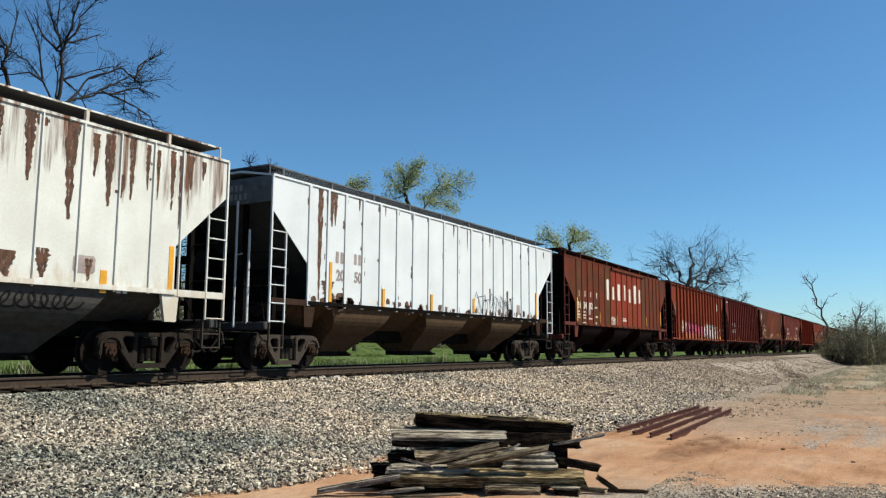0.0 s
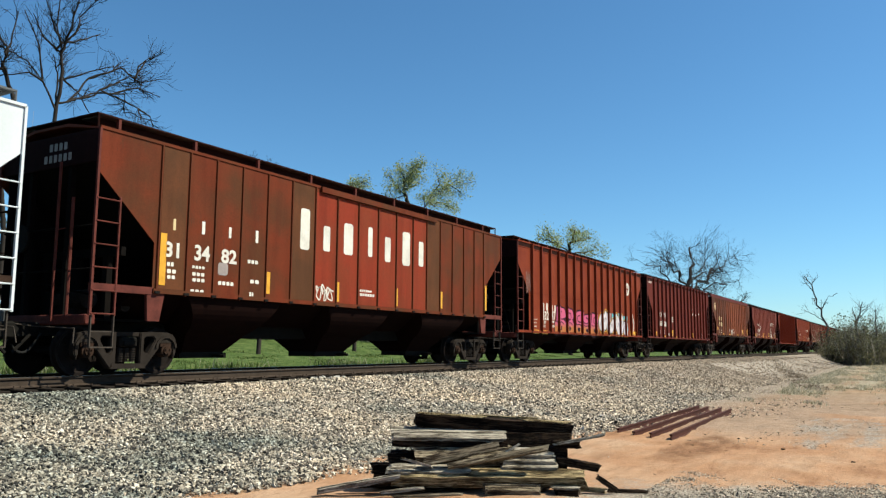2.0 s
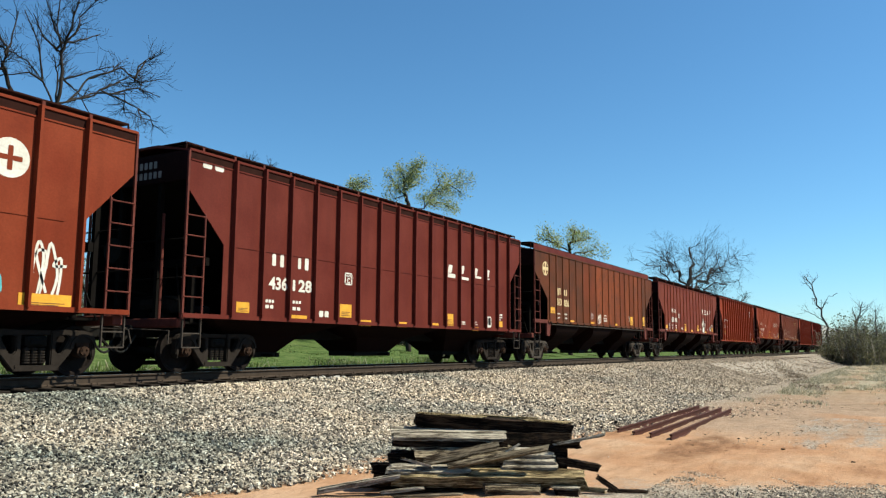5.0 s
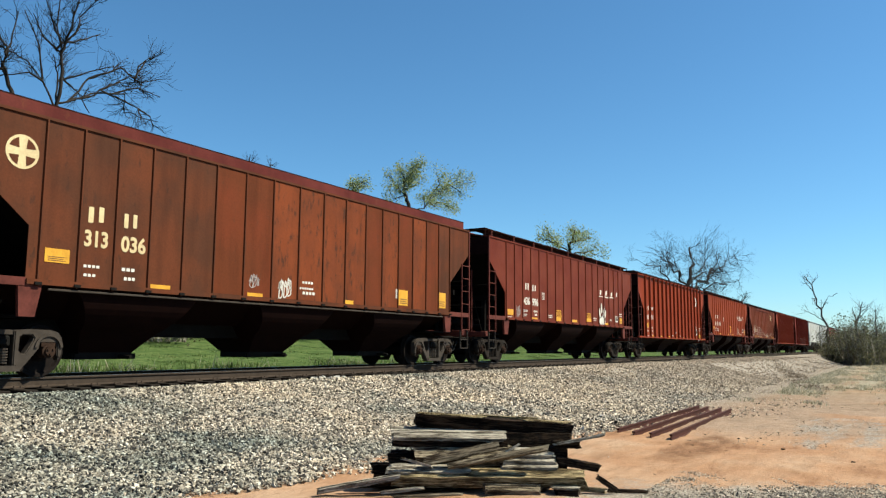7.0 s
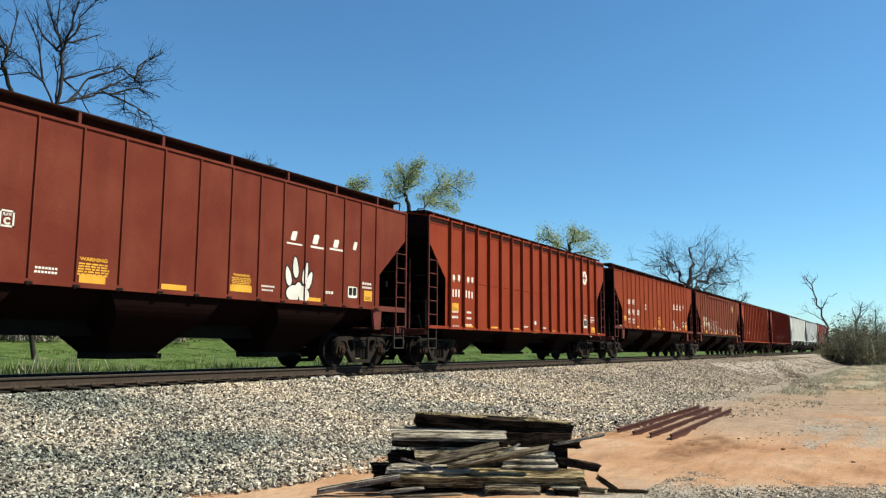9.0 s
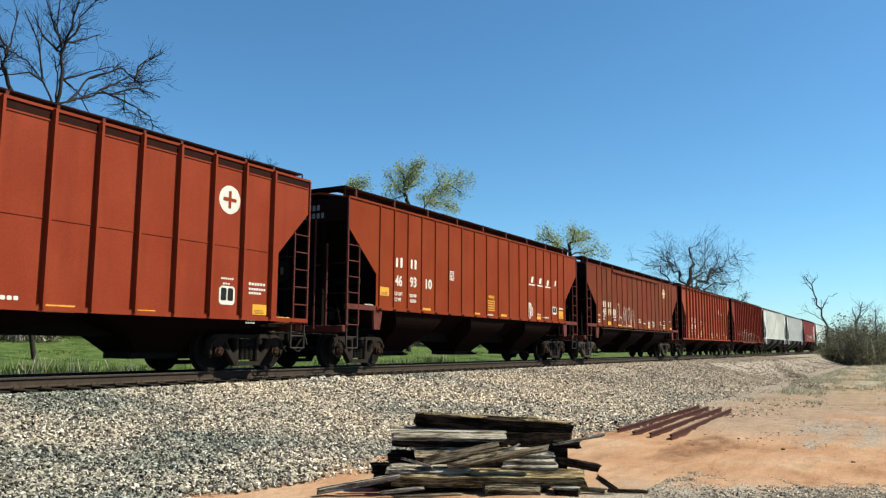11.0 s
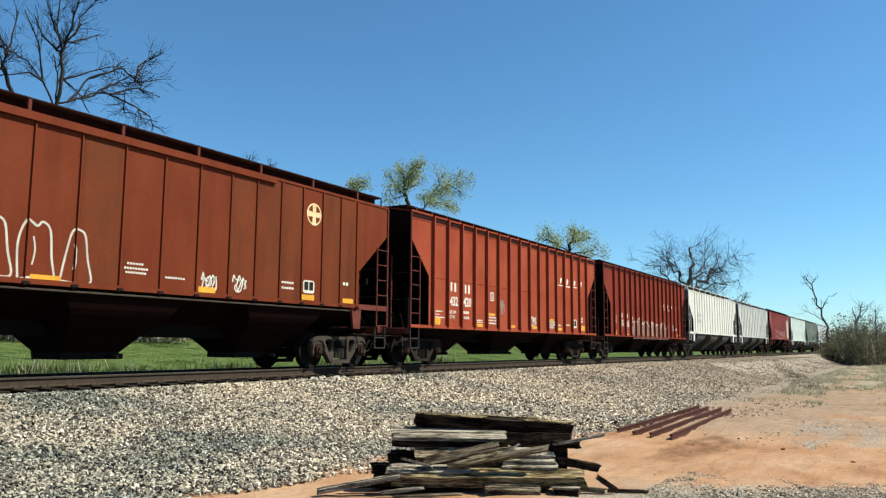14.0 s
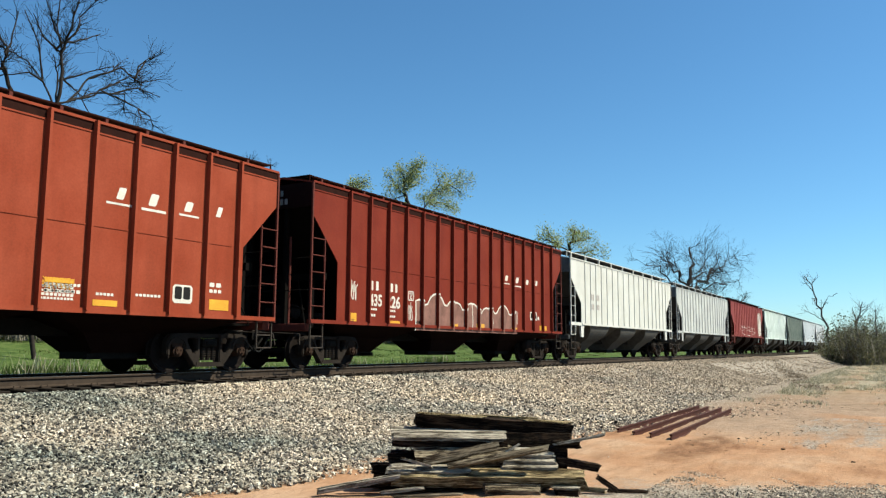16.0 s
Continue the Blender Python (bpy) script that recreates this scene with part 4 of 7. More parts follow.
OLIVE_BROWN = car_paint("olive_brown_paint", (0.062, 0.028, 0.0125), (0.088, 0.034, 0.014), 0.3, (0.05, 0.03, 0.018), 0.4)
UMBER = car_paint("umber_brown_paint", (0.086, 0.0245, 0.0086), (0.105, 0.026, 0.0092), 0.35, (0.05, 0.026, 0.014), 0.5)
RUST_ORANGE = car_paint("rust_orange_paint", (0.138, 0.036, 0.0115), (0.098, 0.029, 0.0115), 0.55, (0.034, 0.018, 0.0115), 0.5)
RED_BRIGHT = car_paint("bright_red_paint", (0.15, 0.024, 0.0088), (0.165, 0.03, 0.0115), 0.14)
MAROON_DEEP = car_paint("deep_maroon_paint", (0.074, 0.0142, 0.0098), (0.09, 0.0195, 0.0135), 0.14)
CRIMSON_RED = car_paint("crimson_red_paint", (0.118, 0.0185, 0.0105), (0.136, 0.0245, 0.0135), 0.14)
MAROON = car_paint("maroon_paint", (0.0912, 0.0185, 0.0101), (0.112, 0.0273, 0.0149), 0.14)
ORANGE_RED = car_paint("orange_red_paint", (0.138, 0.0226, 0.0051), (0.151, 0.028, 0.0068), 0.2)
BROWN = car_paint("rusty_brown_paint", (0.060, 0.0235, 0.0118), (0.088, 0.0275, 0.0112), 0.4, (0.026, 0.0155, 0.0105), 0.5)
BROWN_B = car_paint("weathered_brown_paint", (0.098, 0.0205, 0.0074), (0.108, 0.025, 0.0088), 0.35, (0.0616, 0.027, 0.0139), 0.35)
WHITE = car_paint("white_paint", (0.505, 0.532, 0.562), (0.46, 0.486, 0.512), 0.08, (0.077, 0.0308, 0.0154), 0.05, grain=0.04)
DIRTY_WHITE = car_paint("dirty_white_paint", (0.475, 0.475, 0.455), (0.43, 0.425, 0.40), 0.25, (0.12, 0.08, 0.05), 0.2)
WHITE_RUST = car_paint("rust_streaked_white_paint", (0.47, 0.475, 0.45), (0.53, 0.54, 0.525), 0.12, (0.0847, 0.0347, 0.0139), 0.1, runs_down=0.95, grain=0.06)
GREY = car_paint("pale_grey_paint", (0.323, 0.331, 0.331), (0.4, 0.408, 0.4), 0.3)
MINT = car_paint("pale_mint_paint", (0.477, 0.539, 0.508), (0.57, 0.616, 0.593), 0.2)
COAMING_RED = car_paint("grimy_crimson_paint", (0.0655, 0.0131, 0.0108), (0.0924, 0.0216, 0.0169), 0.3)
CRIMSON = car_paint("dull_crimson_paint", (0.146, 0.0308, 0.0293), (0.185, 0.0501, 0.0447), 0.15)
TAUPE = car_paint("grey_brown_paint", (0.115, 0.139, 0.123), (0.169, 0.193, 0.169), 0.3)
# Red cars' hopper bays: the shade beneath the car is put into the colour.
UNDER_SHADE = plain("shade_black_underbody", (0.0065, 0.0024, 0.0018), 0.85)
UNDER_GREY = plain("grey_underbody", (0.055, 0.053, 0.050), 0.85)
UNDER_WHITE = plain("rusty_brown_underbody", (0.068, 0.044, 0.025), 0.85)

CARS = []


def add(*args, **kw):
    c = hopper_car(*args, **kw)
    CARS.append(c)
    return c


c0 = add(-5.36, 11.51, WHITE_RUST, label="dirty white covered hopper car with heavy rust streaks", under=UNDER_GREY, board=0.30, corner=WHITE_RUST, end=END_GREY)
c1 = add(12.91, 29.60, WHITE, label="clean white covered hopper car with scribbled spray paint", under=UNDER_WHITE, eave=4.55, board=0.26, end=END_GREY, bracket=M_BEARING, sill=M_NEAR_BLACK, truck=M_TRUCK_PALE, shift=-0.21, pack=0.985, grating=True, post=0.11)
bm = bmesh.new()
rod(bm, (-4.0, -0.25, 0.70), (3.4, -0.25, 0.70), 0.025, 6)
for x in (-3.2, -1.9, 1.2, 1.7, 2.4):
    box(bm, x - 0.02, x + 0.02, -0.28, -0.22, 0.62, 0.78)
part("train_pipe", bm, M_DARK, c1["ob"], "dark pipe slung under the car")
c2 = add(31.02, 47.55, RED_BROWN, shift=-0.09, pack=0.99, label="red covered hopper car with large white side lettering", under=UNDER_SHADE, smooth=(0.38, 0.72))
for a, b in zip(c2["posts"][6:12], c2["posts"][7:13]):
    bm = bmesh.new()
    box(bm, a + 0.05, b - 0.05, -SKIN - 0.0025, -SKIN, 1.67, 4.40)
    part("repainted_panel", bm, RED_SF, c2["ob"], "brighter red repainted panel")
for k in (0, 5, 12):
    a, b = c2["posts"][k], c2["posts"][k + 1]
    bm = bmesh.new()
    box(bm, a + 0.05, b - 0.05, -SKIN - 0.0025, -SKIN, 1.67, 4.50)
    part("stained_panel", bm, OLIVE_BROWN, c2["ob"], "olive-brown weathered panel")
c3 = add(48.97, 65.03, RED, deep=True, eave=4.62, board=0.17, label="red ribbed covered hopper car with pink spray lettering", under=UNDER_SHADE)
c4 = add(66.3, 82.4, MAROON_DEEP, deep=True, eave=4.6, board=0.17, label="maroon covered hopper car with white slanted lettering", under=UNDER_SHADE)
c5 = add(83.75, 100.4, BROWN, shift=0.0, pack=0.988, truck=M_TRUCK_PALE, eave=4.44, label="rusty brown covered hopper car with mottled panels", under=UNDER_SHADE, coaming=COAMING_RED)
for k, shade in ((5, UMBER), (6, UMBER), (7, RUST_ORANGE), (8, RUST_ORANGE), (9, RUST_ORANGE), (10, RUST_ORANGE), (11, UMBER), (12, RUST_ORANGE), (13, UMBER), (14, RUST_ORANGE), (15, UMBER)):
    a, b = c5["posts"][k], c5["posts"][k + 1]
    bm = bmesh.new()
    box(bm, a + 0.03, b - 0.03, -SKIN - 0.0025, -SKIN, 1.67, 4.40)
    part("rusty_panel", bm, shade, c5["ob"], "rust-red weathered panel")
bm = bmesh.new()
rod(bm, (-6.6, -SKIN - 0.01, 1.50), (6.6, -SKIN - 0.01, 1.50), 0.022, 6)
part("train_pipe", bm, M_TRUCK_PALE, c5["ob"], "pale dusty pipe along the sill")
c6 = add(101.87, 118.53, MAROON, shift=-0.18, pack=0.982, eave=4.47, label="maroon covered hopper car with a grey spray-painted emblem", under=UNDER_SHADE)
c7 = add(119.81, 136.10, RED_BRIGHT, pitch=(-6.86, 0.915), deep=True, eave=4.62, board=0.17, label="red ribbed covered hopper car with a white round mark", under=UNDER_SHADE)
c8 = add(137.68, 154.33, ORANGE_RED, shift=-0.13, pack=0.979, eave=4.52, label="orange-red covered hopper car with white slanted lettering", under=UNDER_SHADE)
c9 = add(155.65, 172.3, BROWN_B, shift=-0.14, pack=0.986, truck=M_TRUCK_PALE, eave=4.46, label="weathered brown covered hopper car with white scrawls", under=UNDER_SHADE, smooth=(0.22, 0.72))
for k in (1, 2, 7, 11, 12, 13, 15, 16):
    a, b = c9["posts"][k], c9["posts"][k + 1]
    bm = bmesh.new()
    box(bm, a + 0.05, b - 0.05, -SKIN - 0.0025, -SKIN, 1.67, 4.40)
    part("stained_panel", bm, UMBER, c9["ob"], "umber-brown weathered panel")
bm = bmesh.new()
rod(bm, (-6.4, -SKIN - 0.01, 1.49), (6.6, -SKIN - 0.01, 1.49), 0.02, 6)
part("train_pipe", bm, M_TRUCK_PALE, c9["ob"], "pale dusty pipe along the sill")
c10 = add(173.52, 189.53, FADED_RED, pitch=(-6.74, 0.902), deep=True, eave=4.62, board=0.17, label="faded red ribbed covered hopper car with yellow reflectors", under=UNDER_SHADE)
c11 = add(190.79, 207.07, CRIMSON_RED, pitch=(-6.63, 0.911), deep=True, eave=4.66, board=0.17, label="red ribbed covered hopper car with grey spray outlines", under=UNDER_SHADE)
c12 = add(208.2, 225.3, DIRTY_WHITE, eave=4.5, label="white covered hopper car with dark trucks", under=UNDER_GREY, end=END_GREY)
c13 = add(226.7, 243.6, GREY, eave=4.45, label="pale grey covered hopper car", under=UNDER_GREY, end=END_GREY)
c14 = add(244.9, 262.0, CRIMSON, eave=4.5, label="crimson covered hopper car with a white end patch", under=UNDER_SHADE)
c15 = add(263.4, 280.2, MINT, eave=4.45, label="pale mint covered hopper car far down the track", under=UNDER_GREY, end=END_GREY)
c16 = add(281.6, 298.2, TAUPE, eave=4.45, label="dark green-grey covered hopper car far down the track", under=UNDER_GREY, end=END_GREY)
c17 = add(299.6, 316.2, WHITE, eave=4.45, label="white covered hopper car far down the track", under=UNDER_GREY, end=END_GREY)
c18 = add(317.6, 334.2, WHITE, eave=4.45, label="white covered hopper car at the brush", under=UNDER_GREY, end=END_GREY)


# ---- paint marks on the cars: company letters are plain shapes, read numbers are lettered ----
def marks(c, name, material, rects):
    for x, z, w, h in rects:
        painted(c["ob"], name, material, glyph(x, z, w, h))


def slants(c, name, material, rects):
    for x, z, w, h in rects:
        painted(c["ob"], name, material, glyph(x, z, w * 0.82, h, 0.32))


def prints(c, name, material, rects):
    for x, z, w, h in rects:
        n = max(2, round(w / max(h, 0.04) / 1.6))
        painted(c["ob"], name, material, [(x + w * i / n, z, w / n * 0.74, h) for i in range(n)])


def patches(c, name, material, rects):
    for x, z, w, h in rects:
        painted(c["ob"], name, material, [(x, z, w, h)])


def reflector(c, x, z, w, h):
    bm = bmesh.new()
    box(bm, x, x + w, -SKIN - (0.04 if c["post"] > 0.1 else 0.008), -SKIN, z, z + h)
    panel = part("reflector", bm, M_YELLOW, c["ob"], "yellow reflective panel")
    if w > 0.3 and h > 0.22:
        painted(panel, "panel_print", M_STAIN, [(x + w * 0.12, z + h * (0.12 + 0.13 * i), w * (0.75 - 0.12 * (i % 2)), h * 0.05) for i in range(3)], y=-SKIN - 0.0105)


def digits(c, text, x, z, w, h, material):
    me = text_mesh(text, round(h / 0.70, 2), material, 0, 0.012)
    xs = [v.co.x for v in me.vertices]
    ob = part("car_number", me, None, c["ob"], "", pose(x + w / 2 + 0.025, -SKIN - 0.006, z, 90, 0, 0))
    ob.scale = (w / (max(xs) - min(xs)), 1, 1)


def word(c, text, x, z, w, h, material, name="lettering"):
    """A read word fitted into its width and height."""
    me = text_mesh(text, 0.2, material, 0, 0.006)
    xs = [v.co.x for v in me.vertices]
    ob = part(name, me, None, c["ob"], "", pose(x + w / 2, -SKIN - 0.006, z, 90, 0, 0))
    ob.scale = (w / (max(xs) - min(xs)), h / 0.14, 1)


def lines(c, name, material, x, z, w, h, rows, seed=1):
    """Rows of small print as plain bars of uneven length."""
    rng = random.Random(seed)
    shapes = []
    for r in range(rows):
        px = x + rng.uniform(0, 0.06) * w
        while px < x + w * 0.96:
            bw = min(rng.uniform(0.08, 0.2) * w, x + w - px)
            shapes.append((px, z + h * r / rows, bw, h / rows * 0.62))
            px += bw + 0.03 * w
    painted(c["ob"], name, material, shapes)


def warning(c, x, z, w, h):
    word(c, "WARNING", x + w * 0.07, z + h * 0.80, w * 0.86, h * 0.2, M_YELLOW, "warning_word")
    lines(c, "warning_print", M_YELLOW, x, z, w, h * 0.74, 5, int(x * 100))


def stencil(c, x, z, w, h):
    panel = painted(c["ob"], "stencil_panel", M_WHITE, [(x, z, w, h)], "white-framed black stencil panel")
    painted(panel, "stencil_field", M_BLACK, [(x + w * 0.1, z + h * 0.22, w * 0.36, h * 0.68), (x + w * 0.53, z + h * 0.22, w * 0.36, h * 0.68)], y=-SKIN - 0.008)


def square_mark(c, x, z, w, h):
    t = min(w, h) * 0.12
    painted(c["ob"], "square_mark", M_WHITE, [(x, z, t, h), (x + w - t, z, t, h), (x, z, w, t), (x, z + h - t, w, t)])
    word(c, "PLATE", x + w * 0.2, z + h * 0.66, w * 0.6, h * 0.16, M_WHITE)
    part("lettering", text_mesh("C", round(h * 0.55, 2), M_WHITE, 0, 0.01), None, c["ob"], "", pose(x + w / 2, -SKIN - 0.005, z + h * 0.17, 90, 0, 0))


def round_mark(c, x, z, w, h):
    disc(c["ob"], x + w / 2, z + h / 2, min(w, h) / 2, M_WHITE, c["paint"])


def round_cream(c, x, z, w, h):
    disc(c["ob"], x + w / 2, z + h / 2, min(w, h) / 2, M_CREAM, c["paint"], True)


def on_posts(c, bm):
    """Carries flat paint shapes on to the faces of the posts that they cross."""
    half, d = (0.033, 0.105) if c["deep"] else (c["post"] / 2 - 0.014, 0.034)
    out = bmesh.new()
    for xp in c["posts"]:
        piece = bm.copy()
        for side in (-1, 1):
            bmesh.ops.bisect_plane(piece, geom=piece.verts[:] + piece.edges[:] + piece.faces[:], plane_co=(xp + side * half, 0, 0), plane_no=(side, 0, 0), clear_outer=True)
        new_verts = {v: out.verts.new((v.co.x, v.co.y - d - 0.001, v.co.z)) for v in piece.verts}
        for f in piece.faces:
            out.faces.new([new_verts[v] for v in f.verts])
        piece.free()
    tmp = bpy.data.meshes.new("spray_tmp")
    out.to_mesh(tmp)
    out.free()
    bm.from_mesh(tmp)
    bpy.data.meshes.remove(tmp)


def smooth(pts):
    """A rounded line through the points."""
    out = []
    for i in range(len(pts) - 1):
        p = [pts[min(max(k, 0), len(pts) - 1)] for k in (i - 1, i, i + 1, i + 2)]
        for j in range(5):
            t = j / 5
            w = (-0.5 * t + t * t - 0.5 * t ** 3, 1 - 2.5 * t * t + 1.5 * t ** 3, 0.5 * t + 2 * t * t - 1.5 * t ** 3, -0.5 * t * t + 0.5 * t ** 3)
            out.append((sum(a * q[0] for a, q in zip(w, p)), sum(a * q[1] for a, q in zip(w, p))))
    return out + [pts[-1]]


def stroke(bm, pts, width, y):
    """A brushed line through points (x, z)."""
    prev = None
    for i, (x, z) in enumerate(pts):
        a, b = pts[max(i - 1, 0)], pts[min(i + 1, len(pts) - 1)]
        dx, dz = b[0] - a[0], b[1] - a[1]
        n = math.hypot(dx, dz) or 1
        ox, oz = -dz / n * width / 2, dx / n * width / 2
        pair = (bm.verts.new((x + ox, y, z + oz)), bm.verts.new((x - ox, y, z - oz)))
        if prev:
            bm.faces.new((prev[0], prev[1], pair[1], pair[0]))
        prev = pair


def spray(c, name, bm, material, label=""):
    on_posts(c, bm)
    return part(name, bm, material, c["ob"], label)


def scrawl(c, x, z, w, h, loops, material, fine=1.0):
    """Loose tangled spray line that spells nothing."""
    rng = random.Random(int(1000 * (x + z)))
    bm = bmesh.new()
    wide = fine * min(0.05, 0.07 * h + 0.008, 0.15 * w / loops + 0.008)
    for k in range(loops):
        x0, step = x + w * (0.05 + 0.9 * k / loops), w / loops
        pts = [(x0 + rng.uniform(-0.2, 0.2) * step, z + h * rng.uniform(0.3, 0.6))]
        for px, pz in ((0.15, 0.95), (0.45, 0.55), (0.25, 0.10), (0.80, 0.15), (0.70, 0.75), (0.35, 0.65), (1.05, rng.uniform(0.2, 0.9))):
            pts.append((x0 + step * (px + rng.uniform(-0.2, 0.2)), z + h * min(1.0, max(0.0, pz + rng.uniform(-0.2, 0.2)))))
        stroke(bm, smooth(pts), wide, -SKIN - 0.005 - 0.0002 * (k % 3))
    spray(c, "scrawl", bm, material, "tangled spray-paint scrawl")


BOOT = ((0.10, 0.0), (0.0, 0.5), (0.02, 0.93), (0.2, 1.0), (0.42, 0.93), (0.44, 0.6), (0.56, 0.44), (0.9, 0.38), (1.0, 0.2), (0.9, 0.03), (0.5, 0.02), (0.1, 0.0))
SLAB = ((0.0, 0.03), (0.12, 0.45), (0.30, 0.93), (0.52, 1.0), (0.74, 0.9), (0.86, 0.45), (1.0, 0.05), (0.62, 0.0), (0.0, 0.03))
STUB = ((0.05, 0.0), (0.0, 0.6), (0.20, 0.97), (0.48, 0.9), (0.62, 0.98), (0.84, 0.86), (0.92, 0.4), (1.0, 0.0), (0.5, 0.05), (0.05, 0.0))


def hollow(c, x, z, w, h, outline, material):
    """The pale outline of a tall uneven shape that spells nothing."""
    bm = bmesh.new()
    stroke(bm, smooth([(x + px * w, z + pz * h) for px, pz in outline]), 0.04, -SKIN - 0.005)
    spray(c, "spray_outline", bm, material, "pale outline of the spray painting")
    bm = bmesh.new()
    stroke(bm, smooth([(x + w * 0.40, z + h * 0.25), (x + w * 0.46, z + h * 0.5), (x + w * 0.40, z + h * 0.72)]), 0.03, -SKIN - 0.005)
    spray(c, "spray_line", bm, material)


def blob(bm, x, z, w, h, y, seed, grow_by=0.0):
    """A rounded uneven shape."""
    rng = random.Random(seed)
    ph = rng.uniform(0, 6)
    pts = []
    for i in range(26):
        a = 2 * math.pi * i / 26
        ca, sa = math.cos(a), math.sin(a)
        k = 1 + 0.10 * math.sin(3 * a + ph) + 0.06 * math.sin(5 * a + 2 * ph)
        px = math.copysign(abs(ca) ** 0.6, ca) * (w / 2 + grow_by) * k
        pz = math.copysign(abs(sa) ** 0.6, sa) * (h / 2 + grow_by) * k
        pts.append(bm.verts.new((x + px, y, z + pz)))
    bm.faces.new(pts)


def lobe(bm, cx, cz, a, b, lean, y):
    """A leaning egg shape."""
    t = radians(lean)
    pts = []
    for i in range(22):
        u = 2 * math.pi * i / 22
        px, pz = a * math.cos(u) * (1 - 0.25 * math.sin(u)), b * math.sin(u)
        pts.append(bm.verts.new((cx + px * math.cos(t) + pz * math.sin(t), y, cz - px * math.sin(t) + pz * math.cos(t))))
    bm.faces.new(pts)


def tag_pink(c, x, z, w, h):
    """Five fat rounded shapes with dark edges, folds and small dark pits; they spell nothing."""
    outline, fill, folds = bmesh.new(), bmesh.new(), bmesh.new()
    shapes = ((0.10, 0.24, 1.02, 0.3), (0.30, 0.20, 1.0, -0.2), (0.51, 0.23, 0.92, 0.2), (0.71, 0.19, 0.84, -0.1), (0.90, 0.20, 0.90, 0.25))
    for i, (px, pw, ph, lean) in enumerate(shapes):
        cx, cw, hh = x + w * px, w * pw, h * ph
        d = 0.0004 * i
        for bm, grow, y in ((outline, 0.07, -SKIN - 0.004 - d), (fill, 0.0, -SKIN - 0.008 - d)):
            blob(bm, cx + 0.10 * lean, z + hh * 0.76, cw * 0.78, hh * 0.46, y, i + 3, grow)
            blob(bm, cx - 0.06 * lean, z + hh * 0.30, cw * 0.98, hh * 0.56, y - 0.0002, i + 9, grow)
        y = -SKIN - 0.0125
        k = 1 if lean > 0 else -1
        stroke(folds, smooth([(cx + k * cw * 0.42, z + hh * 0.62), (cx + k * cw * 0.10, z + hh * 0.56), (cx - k * cw * 0.14, z + hh * 0.64), (cx - k * cw * 0.10, z + hh * 0.80), (cx + k * cw * 0.12, z + hh * 0.84)]), 0.05, y)
        stroke(folds, smooth([(cx - cw * 0.44, z + hh * 0.50), (cx - cw * 0.20, z + hh * 0.44), (cx + cw * 0.10, z + hh * 0.46), (cx + cw * 0.30, z + hh * 0.38)]), 0.045, y)
        blob(folds, cx + 0.05 * lean, z + hh * 0.24, cw * 0.26, hh * 0.17, y - 0.0004, i + 20)
    spray(c, "spray_outline", outline, M_PURPLE, "dark outlines of the spray painting")
    spray(c, "spray_fill", fill, M_FADE, "pink and orange filling of the spray painting")
    spray(c, "spray_line", folds, M_PURPLE)


def tag_white(c, x, z, w, h):
    """Slanting pale lobes with dark edges and a yellow rim before blue clouds; they spell nothing."""
    halo, glow, edge, fill, lines_, drips = [bmesh.new() for _ in range(6)]
    for px, pz, pw, ph in ((0.14, 0.88, 0.14, 0.18), (0.47, 0.70, 0.13, 0.40), (0.62, 0.86, 0.13, 0.18), (0.88, 0.62, 0.13, 0.46), (0.96, 0.36, 0.07, 0.30)):
        blob(halo, x + px * w, z + pz * h, pw * w, ph * h, -SKIN - 0.004, int(px * 100))
    for i, (px, pz, a, b, lean) in enumerate(((0.09, 0.55, 0.085, 0.36, 40), (0.20, 0.62, 0.06, 0.38, 12), (0.30, 0.50, 0.055, 0.44, -14), (0.42, 0.42, 0.05, 0.30, 30), (0.54, 0.56, 0.06, 0.38, 24), (0.64, 0.46, 0.055, 0.40, -10), (0.76, 0.50, 0.06, 0.38, 10), (0.88, 0.36, 0.055, 0.30, -22))):
        for bm, grow, y in ((glow, 0.105, 0.0055), (edge, 0.065, 0.007), (fill, 0.0, 0.0085)):
            lobe(bm, x + px * w, z + pz * h, a * w + grow, b * h + grow, lean, -SKIN - y - 0.0001 * i)
        cx, cz = x + px * w, z + pz * h
        stroke(lines_, smooth([(cx - 0.05 * w, cz - 0.12 * h), (cx, cz + 0.10 * h), (cx + 0.03 * w, cz - 0.05 * h)]), 0.035, -SKIN - 0.0105)
        if i % 2 == 0:
            stroke(drips, [(cx, z + 0.30 * h), (cx + 0.015 * w, z + 0.12 * h), (cx + 0.03 * w, z - 0.02)], 0.05, -SKIN - 0.0095)
    spray(c, "spray_halo", halo, M_BLUE, "pale blue clouds of the spray painting")
    spray(c, "spray_glow", glow, M_YELLOW, "yellow edge of the spray painting")
    spray(c, "spray_edge", edge, M_PURPLE, "dark edge of the spray painting")
    spray(c, "spray_lobe", fill, M_LILAC, "pale lobes of the spray painting")
    spray(c, "spray_line", lines_, M_PURPLE)
    spray(c, "spray_drip", drips, M_WHITE, "white runs below the spray painting")


